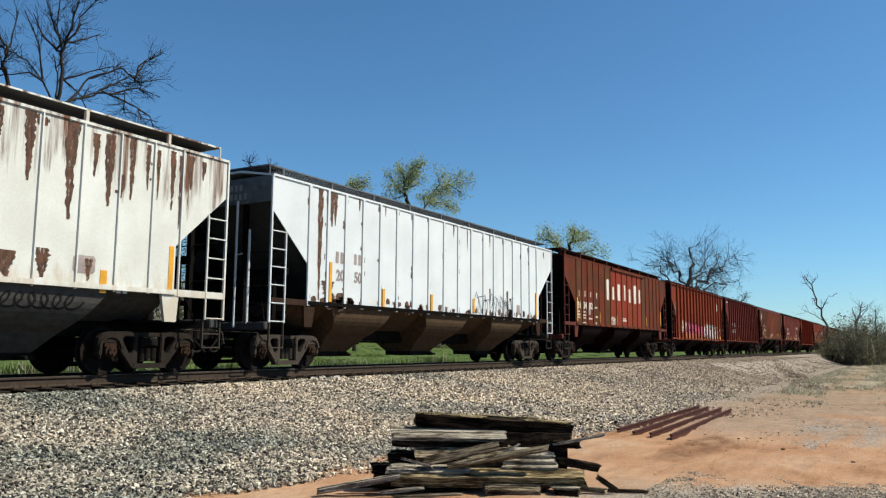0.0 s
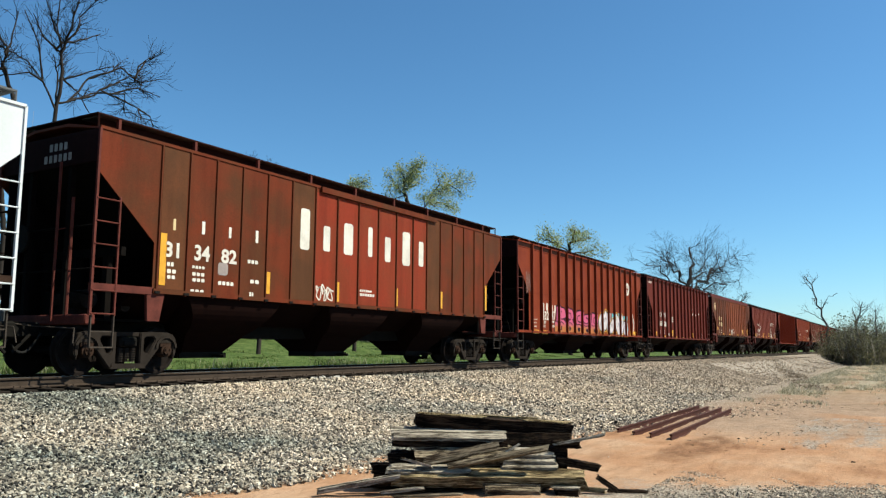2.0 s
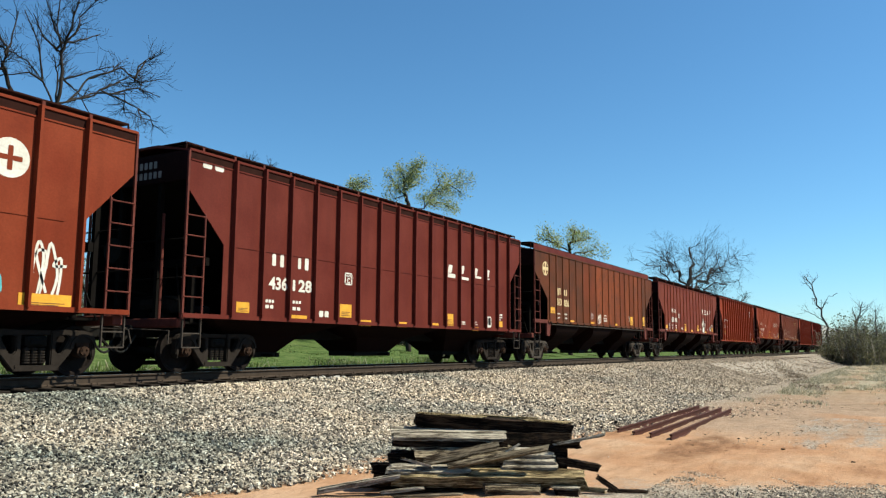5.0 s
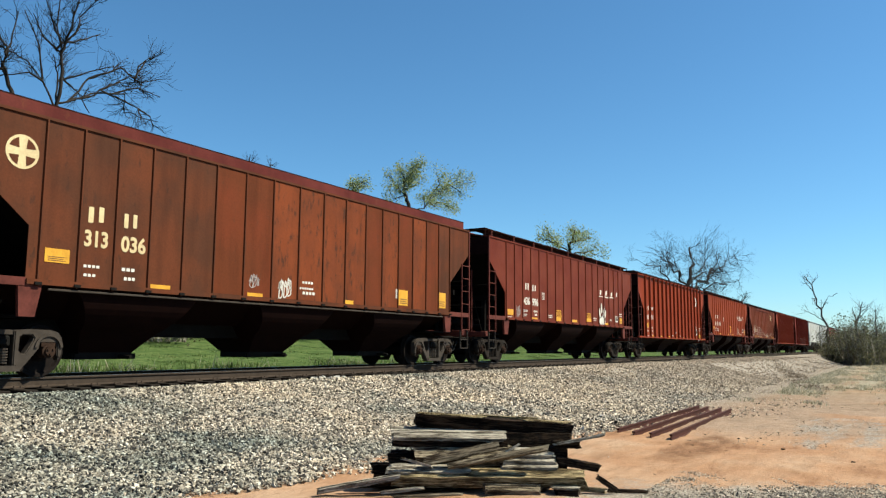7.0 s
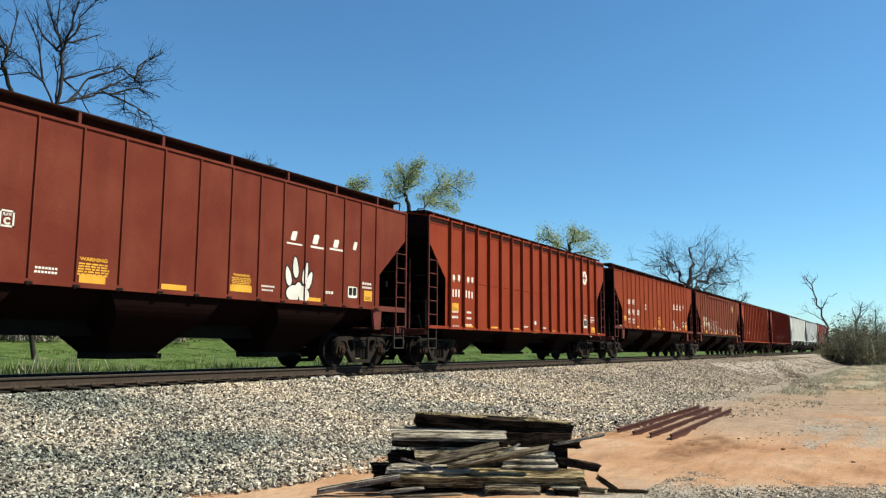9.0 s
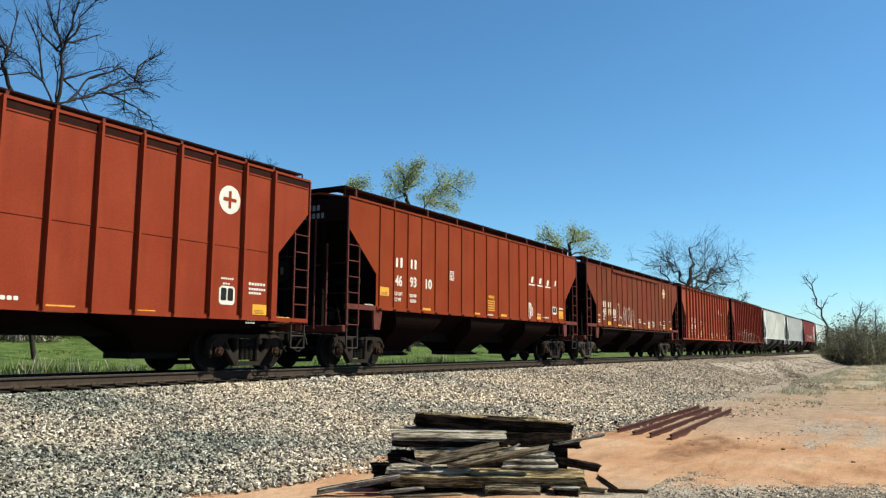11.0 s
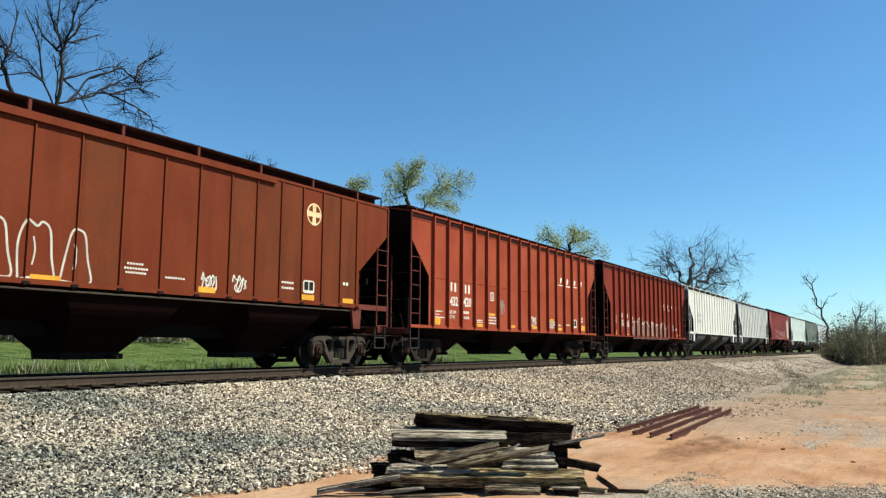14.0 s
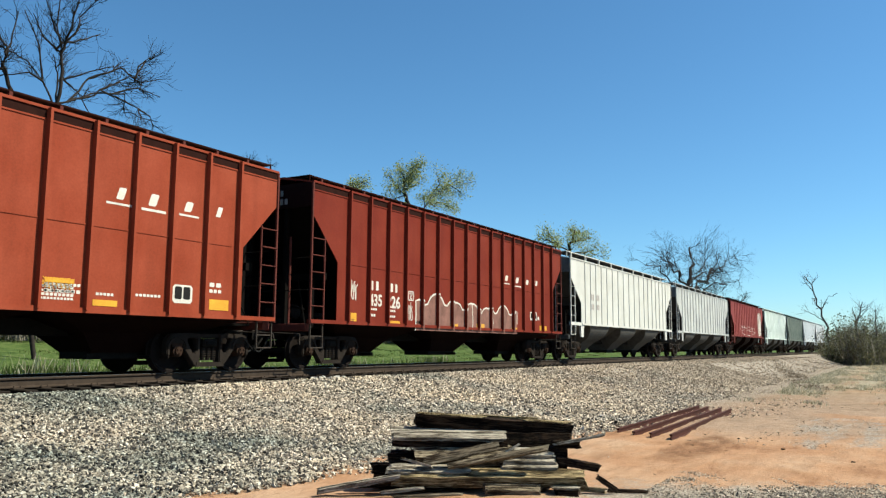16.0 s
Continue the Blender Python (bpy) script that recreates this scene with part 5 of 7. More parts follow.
def cloud_tag(c, x, z, w, h):
    fill, line = bmesh.new(), bmesh.new()
    tops = [0.75, 0.98, 0.80, 0.82, 0.72, 0.86, 0.70]
    n = len(tops)
    top = []
    for i in range(43):
        t = i / 42 * (n - 1)
        a = tops[int(t)] + (tops[min(int(t) + 1, n - 1)] - tops[int(t)]) * (t - int(t))
        top.append((x + w * i / 42, z + h * (a - 0.22 * abs(math.sin(math.pi * t)) ** 6)))
    rows = [(fill.verts.new((px, -SKIN - 0.004, z)), fill.verts.new((px, -SKIN - 0.004, pz))) for px, pz in top]
    for a, b in zip(rows, rows[1:]):
        fill.faces.new((a[0], b[0], b[1], a[1]))
    stroke(line, [(x, z), (x + 0.02, z + h * 0.4)] + top + [(x + w, z + h * 0.3)], 0.055, -SKIN - 0.007)
    for i in (8, 21, 30):
        stroke(line, [(top[i][0], top[i][1]), (top[i][0] + 0.05, z + h * 0.3), (top[i][0], z + 0.05)], 0.035, -SKIN - 0.007)
    spray(c, "spray_fill", fill, M_DULLFILL, "dull rose filling of the spray painting")
    spray(c, "spray_line", line, M_WHITE, "pale outline of the spray painting")


def streak(c, x, z, length, w, material=None):
    """A ragged stain that ran down from a seam."""
    rng = random.Random(int(991 * (x + z)))
    bm = bmesh.new()
    n = 26
    prev = None
    off = 0.0
    w *= 1.7
    for i in range(n + 1):
        t = i / n
        half = w / 2 * (1.0 - 0.8 * t ** 1.5) * rng.uniform(0.7, 1.1)
        off = off * 0.8 + w * 0.05 * rng.uniform(-1, 1)
        pair = [bm.verts.new((x + off + k * half, -SKIN - 0.0045, z - length * t)) for k in (-1, 1)]
        if prev:
            bm.faces.new((prev[0], prev[1], pair[1], pair[0]))
        prev = pair
    part("rust_streak", bm, material or M_STAIN, c["ob"], "dark rust stain")


def chips(c, x0, x1, z, count, size, y=-SKIN - 0.0045):
    """Blistered spots where paint has fallen off."""
    rng = random.Random(int(77 * (x0 + x1)))
    for i in range(count):
        bm = bmesh.new()
        blob(bm, rng.uniform(x0, x1), z + rng.uniform(0, 0.25) ** 1.3, size * rng.uniform(0.4, 1.4), size * rng.uniform(0.5, 1.6), y, i)
        part("rust_spot", bm, M_STAIN, c["ob"], "dark rust stain")


def end_print(c):
    """Rows of plain marks on the leading end."""
    x = -c["half"] + 0.022
    for row, (n, z) in enumerate(((4, c["eave"] - 0.30), (6, c["eave"] - 0.52))):
        for i in range(n):
            y = -0.25 + (i - n / 2) * 0.15
            bm = bmesh.new()
            bm.faces.new([bm.verts.new((x, y + a, z + b)) for a, b in ((0.01, 0), (0.09, 0), (0.10, 0.02), (0.10, 0.13), (0.09, 0.15), (0.01, 0.15), (0, 0.13), (0, 0.02))])
            part("end_mark", bm, M_DULL, c["ob"])


def hopper_scrawl(c, x0, x1, z):
    bm = bmesh.new()
    pts = []
    for i in range(61):
        t = i / 60
        a = t * 7 * 2 * math.pi
        pts.append((x0 + (x1 - x0) * t + 0.12 * math.cos(a), z + 0.13 * math.sin(a * 1.0 + 0.4 * math.sin(t * 9))))
    stroke(bm, pts, 0.035, 0.0)
    for v in bm.verts:
        v.co.y = -float(np.interp(v.co.z, [1.02, 1.12, 1.22, 1.32, 1.42, 1.52, 1.64], [SKIN - 0.32, SKIN - 0.22, SKIN - 0.15, SKIN - 0.10, SKIN - 0.07, SKIN - 0.05, SKIN - 0.04])) - 0.008
    part("scrawl", bm, M_BLACK, c["ob"], "looping spray-paint scrawl")


def paw(c, x, z, w, h):
    """A spray painting: four long pale lobes over a notched pad, with dark edges."""
    dark, pale = bmesh.new(), bmesh.new()

    for k, (px, pz, a, b, lean) in enumerate(((0.10, 0.55, 0.085, 0.22, -14), (0.33, 0.77, 0.085, 0.24, -6), (0.66, 0.66, 0.08, 0.26, 12), (0.80, 0.50, 0.08, 0.22, 22), (0.26, 0.17, 0.20, 0.19, 24), (0.62, 0.17, 0.17, 0.19, -16), (0.44, 0.27, 0.14, 0.16, 0))):
        lobe(dark, x + px * w, z + pz * h, a * w + 0.045, b * h + 0.045, lean, -SKIN - 0.004 - 0.0002 * k)
        lobe(pale, x + px * w, z + pz * h, a * w, b * h, lean, -SKIN - 0.008 - 0.0002 * k)
    spray(c, "spray_outline", dark, M_BLACK)
    spray(c, "spray_fill", pale, M_WHITE, "white filling of the spray painting")


reflector(c0, 6.96, 1.53, 0.11, 1.0)
reflector(c0, 5.44, 1.51, 0.14, 0.41)
patches(c0, "dark_patch", M_GREYSPRAY, [(4.89, 1.83, 0.44, 0.32)])
prints(c0, "small_print", M_WHITE, [(5.79, 1.52, 0.28, 0.09)])
scrawl(c1, 1.48, 1.66, 1.9, 0.75, 3, M_BLACK, 0.5)
scrawl(c1, 3.22, 1.72, 1.42, 0.66, 4, M_BLACK, 0.5)
reflector(c1, -3.86, 1.66, 0.1, 0.5)
reflector(c1, -1.27, 1.59, 0.1, 0.57)
reflector(c1, 1.46, 1.72, 0.1, 0.46)
reflector(c1, 6.67, 1.72, 0.09, 0.96)
patches(c1, "company_mark", M_GREYSPRAY, [(-5.95, 2.69, 0.13, 0.30), (-5.75, 2.69, 0.13, 0.30), (-5.17, 2.71, 0.12, 0.29), (-4.98, 2.71, 0.12, 0.29)])
digits(c1, "20", -5.94, 2.25, 0.34, 0.27, M_GREYSPRAY)
digits(c1, "50", -5.17, 2.25, 0.32, 0.27, M_GREYSPRAY)
prints(c1, "small_print", M_WHITE, [(-4.49, 1.73, 0.16, 0.09), (-4.17, 1.73, 0.13, 0.1)])
patches(c1, "dark_patch", M_GREYSPRAY, [(4.95, 1.78, 0.30, 0.36)])
reflector(c1, -6.22, 1.68, 0.1, 1.01)
digits(c2, "31", -6.68, 2.32, 0.35, 0.29, M_WHITE)
digits(c2, "34", -5.97, 2.32, 0.41, 0.31, M_WHITE)
digits(c2, "82", -5.23, 2.34, 0.45, 0.28, M_WHITE)
scrawl(c2, -2.08, 1.72, 0.7, 0.38, 3, M_WHITE)
marks(c2, "company_mark", M_WHITE, [(-2.79, 2.9, 0.63, 1.01), (-1.89, 2.95, 0.49, 0.64), (-1.09, 2.95, 0.72, 0.83), (0.04, 3.0, 0.37, 0.81), (0.82, 2.94, 0.52, 0.7), (1.68, 2.92, 0.74, 0.99), (2.61, 2.97, 0.49, 0.75), (-5.79, 2.87, 0.15, 0.27), (-5.03, 2.88, 0.13, 0.24), (-4.22, 2.87, 0.15, 0.28)])
marks(c2, "company_mark", M_CREAM, [(-6.53, 2.86, 0.12, 0.23)])
prints(c2, "small_print", M_WHITE, [(-6.62, 2.13, 0.19, 0.08), (-6.61, 1.99, 0.25, 0.08), (-6.6, 1.88, 0.22, 0.07), (-5.98, 2.14, 0.35, 0.06), (-5.97, 1.99, 0.35, 0.07), (-5.96, 1.87, 0.35, 0.07), (-6.0, 1.64, 0.38, 0.07), (-5.26, 1.85, 0.47, 0.08), (-4.42, 2.39, 0.35, 0.08), (-4.32, 1.95, 0.31, 0.08), (-4.33, 1.66, 0.14, 0.09), (-0.24, 2.02, 0.56, 0.06), (-0.23, 1.91, 0.68, 0.07)])
patches(c2, "dark_patch", M_GREYSPRAY, [(-5.28, 2.06, 0.28, 0.27)])
reflector(c2, -6.8, 1.74, 0.15, 1.03)
reflector(c2, -3.81, 1.75, 0.12, 0.5)
reflector(c2, -1.28, 1.7, 0.15, 0.5)
reflector(c2, 1.46, 1.71, 0.12, 0.52)
reflector(c2, 3.99, 1.76, 0.12, 0.52)
reflector(c2, 7.02, 1.82, 0.11, 0.85)
digits(c3, "432", -5.74, 1.68, 0.67, 0.33, M_WHITE)
digits(c3, "47", -4.8, 1.7, 0.46, 0.34, M_WHITE)
tag_pink(c3, -4.30, 1.10, 5.25, 1.14)
tag_white(c3, 1.08, 1.11, 4.56, 1.24)
scrawl(c3, -7.28, 2.68, 0.45, 0.85, 6, M_DULLFILL)
round_mark(c3, 5.27, 3.27, 0.67, 0.7)
scrawl(c3, 6.08, 1.33, 0.63, 0.97, 2, M_WHITE)
marks(c3, "company_mark", M_WHITE, [(-5.72, 2.04, 0.31, 0.29), (-5.34, 2.05, 0.3, 0.3), (-4.79, 2.05, 0.24, 0.27), (-4.48, 2.04, 0.27, 0.26)])
prints(c3, "small_print", M_WHITE, [(-4.83, 1.57, 0.4, 0.09), (-6.57, 1.64, 0.37, 0.03), (-6.56, 1.51, 0.3, 0.03), (-6.52, 1.36, 0.27, 0.05)])
reflector(c3, -6.59, 1.1, 0.56, 0.15)
reflector(c3, -5.76, 1.09, 0.6, 0.15)
reflector(c3, 5.91, 1.16, 0.95, 0.26)
warning(c4, 2.57, 1.24, 0.4, 0.35)
stencil(c4, 5.14, 1.24, 0.51, 0.38)
slants(c4, "slanted_mark", M_WHITE, [(2.5, 2.93, 0.55, 0.26), (3.29, 2.95, 0.55, 0.28), (4.26, 2.96, 0.51, 0.27), (5.19, 2.99, 0.44, 0.26)])
patches(c4, "white_patch", M_WHITE, [(2.5, 2.78, 0.58, 0.13), (3.29, 2.77, 0.69, 0.09), (4.2, 2.89, 0.68, 0.08), (5.15, 2.91, 0.35, 0.04)])
prints(c4, "small_print", M_WHITE, [(3.36, 1.35, 0.41, 0.05), (3.36, 1.29, 0.41, 0.04), (4.37, 1.38, 0.23, 0.03), (4.3, 1.3, 0.35, 0.03), (6.08, 1.67, 0.46, 0.07), (6.08, 1.59, 0.46, 0.05), (6.09, 1.5, 0.31, 0.06), (6.9, 1.15, 0.15, 0.09), (7.1, 1.11, 0.6, 0.07)])
reflector(c4, 4.23, 1.11, 0.46, 0.12)
reflector(c4, 6.06, 1.28, 0.47, 0.2)
digits(c4, "436", -5.6, 1.87, 0.62, 0.27, M_WHITE)
digits(c4, "28", -4.59, 1.87, 0.49, 0.27, M_WHITE)
square_mark(c4, -2.76, 2.16, 0.32, 0.32)
marks(c4, "company_mark", M_WHITE, [(-5.53, 2.41, 0.23, 0.27), (-5.26, 2.4, 0.23, 0.28), (-4.63, 2.41, 0.2, 0.26), (-4.39, 2.4, 0.25, 0.29), (-4.79, 1.87, 0.16, 0.26)])
prints(c4, "small_print", M_WHITE, [(-5.67, 1.55, 0.3, 0.07), (-5.67, 1.42, 0.3, 0.08), (-4.75, 1.57, 0.32, 0.07), (-4.75, 1.41, 0.32, 0.08), (-3.76, 1.29, 0.42, 0.15), (-7.67, 4.28, 0.67, 0.18)])
reflector(c4, -6.57, 1.29, 0.39, 0.23)
reflector(c4, -4.78, 1.13, 0.56, 0.17)
reflector(c4, -2.94, 1.31, 0.49, 0.34)
reflector(c4, -2.12, 1.11, 0.56, 0.16)
reflector(c4, -0.3, 1.12, 0.52, 0.15)
reflector(c4, 1.5, 1.13, 0.52, 0.16)
reflector(c4, 2.45, 1.31, 0.49, 0.3)
round_cream(c5, -7.5, 3.45, 0.58, 0.62)
digits(c5, "313", -6.0, 2.33, 0.48, 0.28, M_CREAM)
digits(c5, "036", -5.24, 2.31, 0.55, 0.28, M_CREAM)
scrawl(c5, -1.88, 1.87, 0.35, 0.29, 3, M_GREYSPRAY)
scrawl(c5, -0.96, 1.64, 0.49, 0.52, 3, M_WHITE)
marks(c5, "company_mark", M_CREAM, [(-5.95, 2.75, 0.19, 0.29), (-5.74, 2.78, 0.19, 0.28), (-5.2, 2.75, 0.17, 0.27), (-5.0, 2.77, 0.16, 0.26)])
prints(c5, "small_print", M_WHITE, [(-5.96, 1.94, 0.34, 0.05), (-5.95, 1.78, 0.26, 0.05), (-5.17, 1.94, 0.31, 0.06), (-5.11, 1.77, 0.26, 0.06), (-0.09, 2.07, 0.42, 0.06), (-0.18, 1.93, 0.52, 0.05), (-0.07, 1.81, 0.48, 0.07), (3.96, 1.94, 0.08, 0.26)])
reflector(c5, -6.7, 1.97, 0.46, 0.24)
reflector(c5, -4.51, 1.61, 0.47, 0.13)
reflector(c5, -1.92, 1.61, 0.48, 0.13)
reflector(c5, 1.55, 1.63, 0.41, 0.13)
reflector(c5, 4.11, 1.75, 0.47, 0.44)
reflector(c5, 6.32, 1.77, 0.46, 0.48)
digits(c6, "436", -5.43, 2.2, 0.57, 0.27, M_WHITE)
digits(c6, "996", -4.63, 2.19, 0.56, 0.27, M_WHITE)
square_mark(c6, -3.64, 2.47, 0.25, 0.28)
scrawl(c6, -6.08, 1.71, 0.39, 0.43, 4, M_GREYSPRAY)
warning(c6, -2.21, 1.8, 0.65, 0.32)
warning(c6, 1.47, 1.88, 0.58, 0.25)
paw(c6, 3.17, 1.64, 1.08, 1.04)
stencil(c6, 5.59, 1.83, 0.41, 0.3)
marks(c6, "company_mark", M_WHITE, [(-5.28, 2.77, 0.18, 0.25), (-5.07, 2.77, 0.19, 0.26), (-4.61, 2.75, 0.18, 0.25), (-4.39, 2.77, 0.16, 0.23)])
prints(c6, "small_print", M_WHITE, [(-4.47, 1.93, 0.38, 0.07), (-4.37, 1.79, 0.25, 0.08), (-2.98, 1.84, 0.42, 0.04), (-2.99, 1.77, 0.43, 0.04), (-6.83, 1.66, 0.4, 0.03), (2.38, 1.9, 0.45, 0.04), (4.68, 1.88, 0.32, 0.07), (2.41, 1.81, 0.37, 0.04), (6.22, 2.22, 0.43, 0.06), (6.22, 2.12, 0.44, 0.05)])
reflector(c6, -6.82, 1.75, 0.48, 0.21)
reflector(c6, -4.63, 1.6, 0.52, 0.12)
reflector(c6, -2.16, 1.64, 0.53, 0.17)
reflector(c6, -0.38, 1.64, 0.62, 0.13)
reflector(c6, 1.43, 1.74, 0.65, 0.14)
reflector(c6, 3.92, 1.64, 0.56, 0.11)
reflector(c6, 6.3, 1.78, 0.36, 0.28)
slants(c6, "slanted_mark", M_WHITE, [(3.26, 3.08, 0.4, 0.23), (4.05, 3.08, 0.45, 0.24), (4.86, 3.08, 0.45, 0.21), (5.72, 3.11, 0.32, 0.22)])
patches(c6, "white_patch", M_WHITE, [(3.18, 2.98, 0.56, 0.04), (4.05, 2.98, 0.51, 0.05), (4.8, 3.01, 0.54, 0.05)])
marks(c7, "company_mark", M_WHITE, [(-6.69, 2.67, 0.28, 0.22), (-6.34, 2.68, 0.26, 0.23), (-5.72, 2.68, 0.28, 0.21), (-5.41, 2.69, 0.24, 0.21), (-6.68, 2.17, 0.16, 0.25), (-6.49, 2.18, 0.16, 0.24), (-6.30, 2.17, 0.16, 0.26), (-5.81, 2.19, 0.17, 0.24), (-5.61, 2.18, 0.17, 0.25), (-5.40, 2.18, 0.17, 0.24)])
prints(c7, "small_print", M_WHITE, [(-6.67, 1.66, 0.41, 0.09), (-6.67, 1.48, 0.41, 0.08), (-5.70, 1.67, 0.34, 0.07), (-5.70, 1.48, 0.34, 0.07), (-6.60, 1.18, 0.41, 0.07), (-5.79, 1.25, 0.47, 0.07), (-1.32, 1.31, 0.55, 0.06), (-0.40, 1.44, 0.48, 0.14), (0.43, 1.29, 0.55, 0.07)])
reflector(c7, -6.67, 1.71, 0.41, 0.26)
reflector(c7, -5.76, 1.12, 0.51, 0.15)
reflector(c7, -4.02, 1.14, 0.61, 0.14)
reflector(c7, -2.23, 1.12, 0.65, 0.15)
reflector(c7, -0.45, 1.11, 0.68, 0.12)
reflector(c7, 1.29, 1.12, 0.69, 0.13)
reflector(c7, 3.10, 1.13, 0.59, 0.11)
round_mark(c7, 5.20, 3.38, 0.62, 0.68)
stencil(c7, 5.31, 1.44, 0.45, 0.4)
prints(c7, "small_print", M_WHITE, [(5.35, 1.98, 0.37, 0.04), (5.41, 1.87, 0.21, 0.04), (6.17, 1.91, 0.54, 0.06), (6.18, 1.8, 0.54, 0.05), (6.18, 1.71, 0.4, 0.05), (6.16, 1.12, 0.27, 0.05), (6.12, 1.06, 0.29, 0.04), (6.66, 1.16, 0.13, 0.04)])
reflector(c7, 6.31, 1.26, 0.44, 0.23)
reflector(c7, 7.10, 1.11, 0.44, 0.13)
digits(c8, "46", -6.10, 2.31, 0.36, 0.29, M_WHITE)
digits(c8, "93", -5.32, 2.33, 0.36, 0.27, M_WHITE)
digits(c8, "10", -4.48, 2.33, 0.36, 0.28, M_WHITE)
square_mark(c8, -2.94, 2.69, 0.26, 0.3)
warning(c8, -0.26, 1.82, 0.52, 0.55)
stencil(c8, 5.57, 1.92, 0.43, 0.31)
scrawl(c8, 3.11, 1.63, 0.48, 0.71, 2, M_WHITE)
marks(c8, "company_mark", M_WHITE, [(-6.08, 2.84, 0.19, 0.27), (-5.85, 2.84, 0.2, 0.29), (-5.29, 2.86, 0.17, 0.27), (-5.09, 2.86, 0.2, 0.28)])
prints(c8, "small_print", M_WHITE, [(-0.28, 1.66, 0.42, 0.05), (-0.25, 1.59, 0.39, 0.04), (4.02, 1.82, 0.32, 0.07), (4.56, 1.73, 0.62, 0.05), (-7.53, 1.67, 0.38, 0.04), (-7.48, 1.61, 0.28, 0.04), (6.28, 2.15, 0.42, 0.07)])
reflector(c8, -6.83, 1.98, 0.44, 0.24)
reflector(c8, -4.57, 1.61, 0.46, 0.12)
reflector(c8, -1.31, 1.62, 0.44, 0.1)
reflector(c8, 0.76, 1.6, 0.46, 0.14)
reflector(c8, 3.93, 1.62, 0.42, 0.16)
reflector(c8, 6.25, 1.76, 0.45, 0.32)
for car, x, z, step, size in ((c3, -5.75, 1.52, 0.16, 0.10), (c6, -5.43, 1.91, 0.17, 0.09), (c8, -6.10, 2.03, 0.17, 0.095), (c9, -6.09, 2.04, 0.14, 0.07), (c10, -5.67, 1.63, 0.16, 0.095)):
    word(car, "LD LMT", x, z, size * 4.3, size, M_WHITE)
    word(car, "LT WT", x, z - step, size * 3.6, size, M_WHITE)
word(c8, "222400", -5.32, 2.02, 0.38, 0.09, M_WHITE)
word(c8, "63200", -5.29, 1.86, 0.33, 0.09, M_WHITE)
word(c3, "64300", -4.80, 1.39, 0.36, 0.09, M_WHITE)
word(c10, "64000", -4.73, 1.48, 0.36, 0.09, M_WHITE)
slants(c8, "slanted_mark", M_WHITE, [(3.35, 3.08, 0.43, 0.24), (4.13, 3.08, 0.46, 0.23), (4.90, 3.05, 0.42, 0.24), (5.75, 3.1, 0.3, 0.23)])
patches(c8, "white_patch", M_WHITE, [(3.21, 2.97, 0.57, 0.05), (4.02, 2.98, 0.54, 0.05), (4.84, 2.98, 0.54, 0.05)])
digits(c9, "43", -6.11, 2.17, 0.45, 0.28, M_WHITE)
digits(c9, "19", -5.37, 2.17, 0.42, 0.28, M_CREAM)
digits(c9, "81", -4.57, 2.16, 0.43, 0.3, M_WHITE)
hollow(c9, -3.93, 1.65, 0.80, 1.12, BOOT, M_CHALK)
hollow(c9, -3.02, 1.66, 0.58, 0.96, SLAB, M_CHALK)
hollow(c9, -2.36, 1.64, 0.66, 1.02, STUB, M_CHALK)
hollow(c9, -1.58, 1.64, 0.60, 0.95, SLAB, M_CHALK)
scrawl(c9, 1.55, 1.74, 0.46, 0.34, 3, M_WHITE)
scrawl(c9, 2.43, 1.74, 0.47, 0.35, 3, M_WHITE)
round_cream(c9, 4.82, 3.54, 0.57, 0.56)
stencil(c9, 4.76, 1.85, 0.42, 0.31)
marks(c9, "company_mark", M_WHITE, [(-6.1, 2.52, 0.2, 0.28), (-5.86, 2.53, 0.22, 0.28), (-5.37, 2.52, 0.2, 0.27)])
marks(c9, "company_mark", M_CREAM, [(-5.08, 2.53, 0.21, 0.27)])
prints(c9, "small_print", M_WHITE, [(-4.54, 2.05, 0.41, 0.06), (-4.49, 1.91, 0.34, 0.06), (-6.8, 2.08, 0.33, 0.04), (-6.78, 1.86, 0.3, 0.04), (-6.8, 1.77, 0.32, 0.04), (-0.24, 2.08, 0.38, 0.04), (-0.3, 1.99, 0.55, 0.04), (-0.27, 1.91, 0.48, 0.04), (0.65, 1.88, 0.5, 0.04), (4.0, 2.03, 0.43, 0.05), (4.0, 1.9, 0.44, 0.05), (6.32, 2.14, 0.25, 0.08)])
reflector(c9, -5.38, 1.63, 0.45, 0.21)
reflector(c9, -3.8, 1.59, 0.54, 0.14)
reflector(c9, -2.11, 1.61, 0.55, 0.13)
reflector(c9, 1.5, 1.64, 0.46, 0.14)
reflector(c9, 4.69, 1.68, 0.49, 0.13)
reflector(c9, 6.32, 1.68, 0.44, 0.12)
digits(c10, "432", -5.69, 1.89, 0.52, 0.28, M_WHITE)
digits(c10, "420", -4.8, 1.9, 0.54, 0.28, M_WHITE)
square_mark(c10, -2.83, 2.18, 0.28, 0.31)
stencil(c10, 5.08, 1.41, 0.5, 0.37)
scrawl(c10, -2.05, 1.75, 0.38, 0.52, 3, M_GREYSPRAY)
scrawl(c10, 0.63, 1.4, 0.52, 0.37, 2, M_WHITE)
marks(c10, "company_mark", M_WHITE, [(-5.66, 2.34, 0.2, 0.29), (-5.42, 2.33, 0.22, 0.3), (-4.71, 2.32, 0.19, 0.29), (-4.48, 2.32, 0.21, 0.29)])
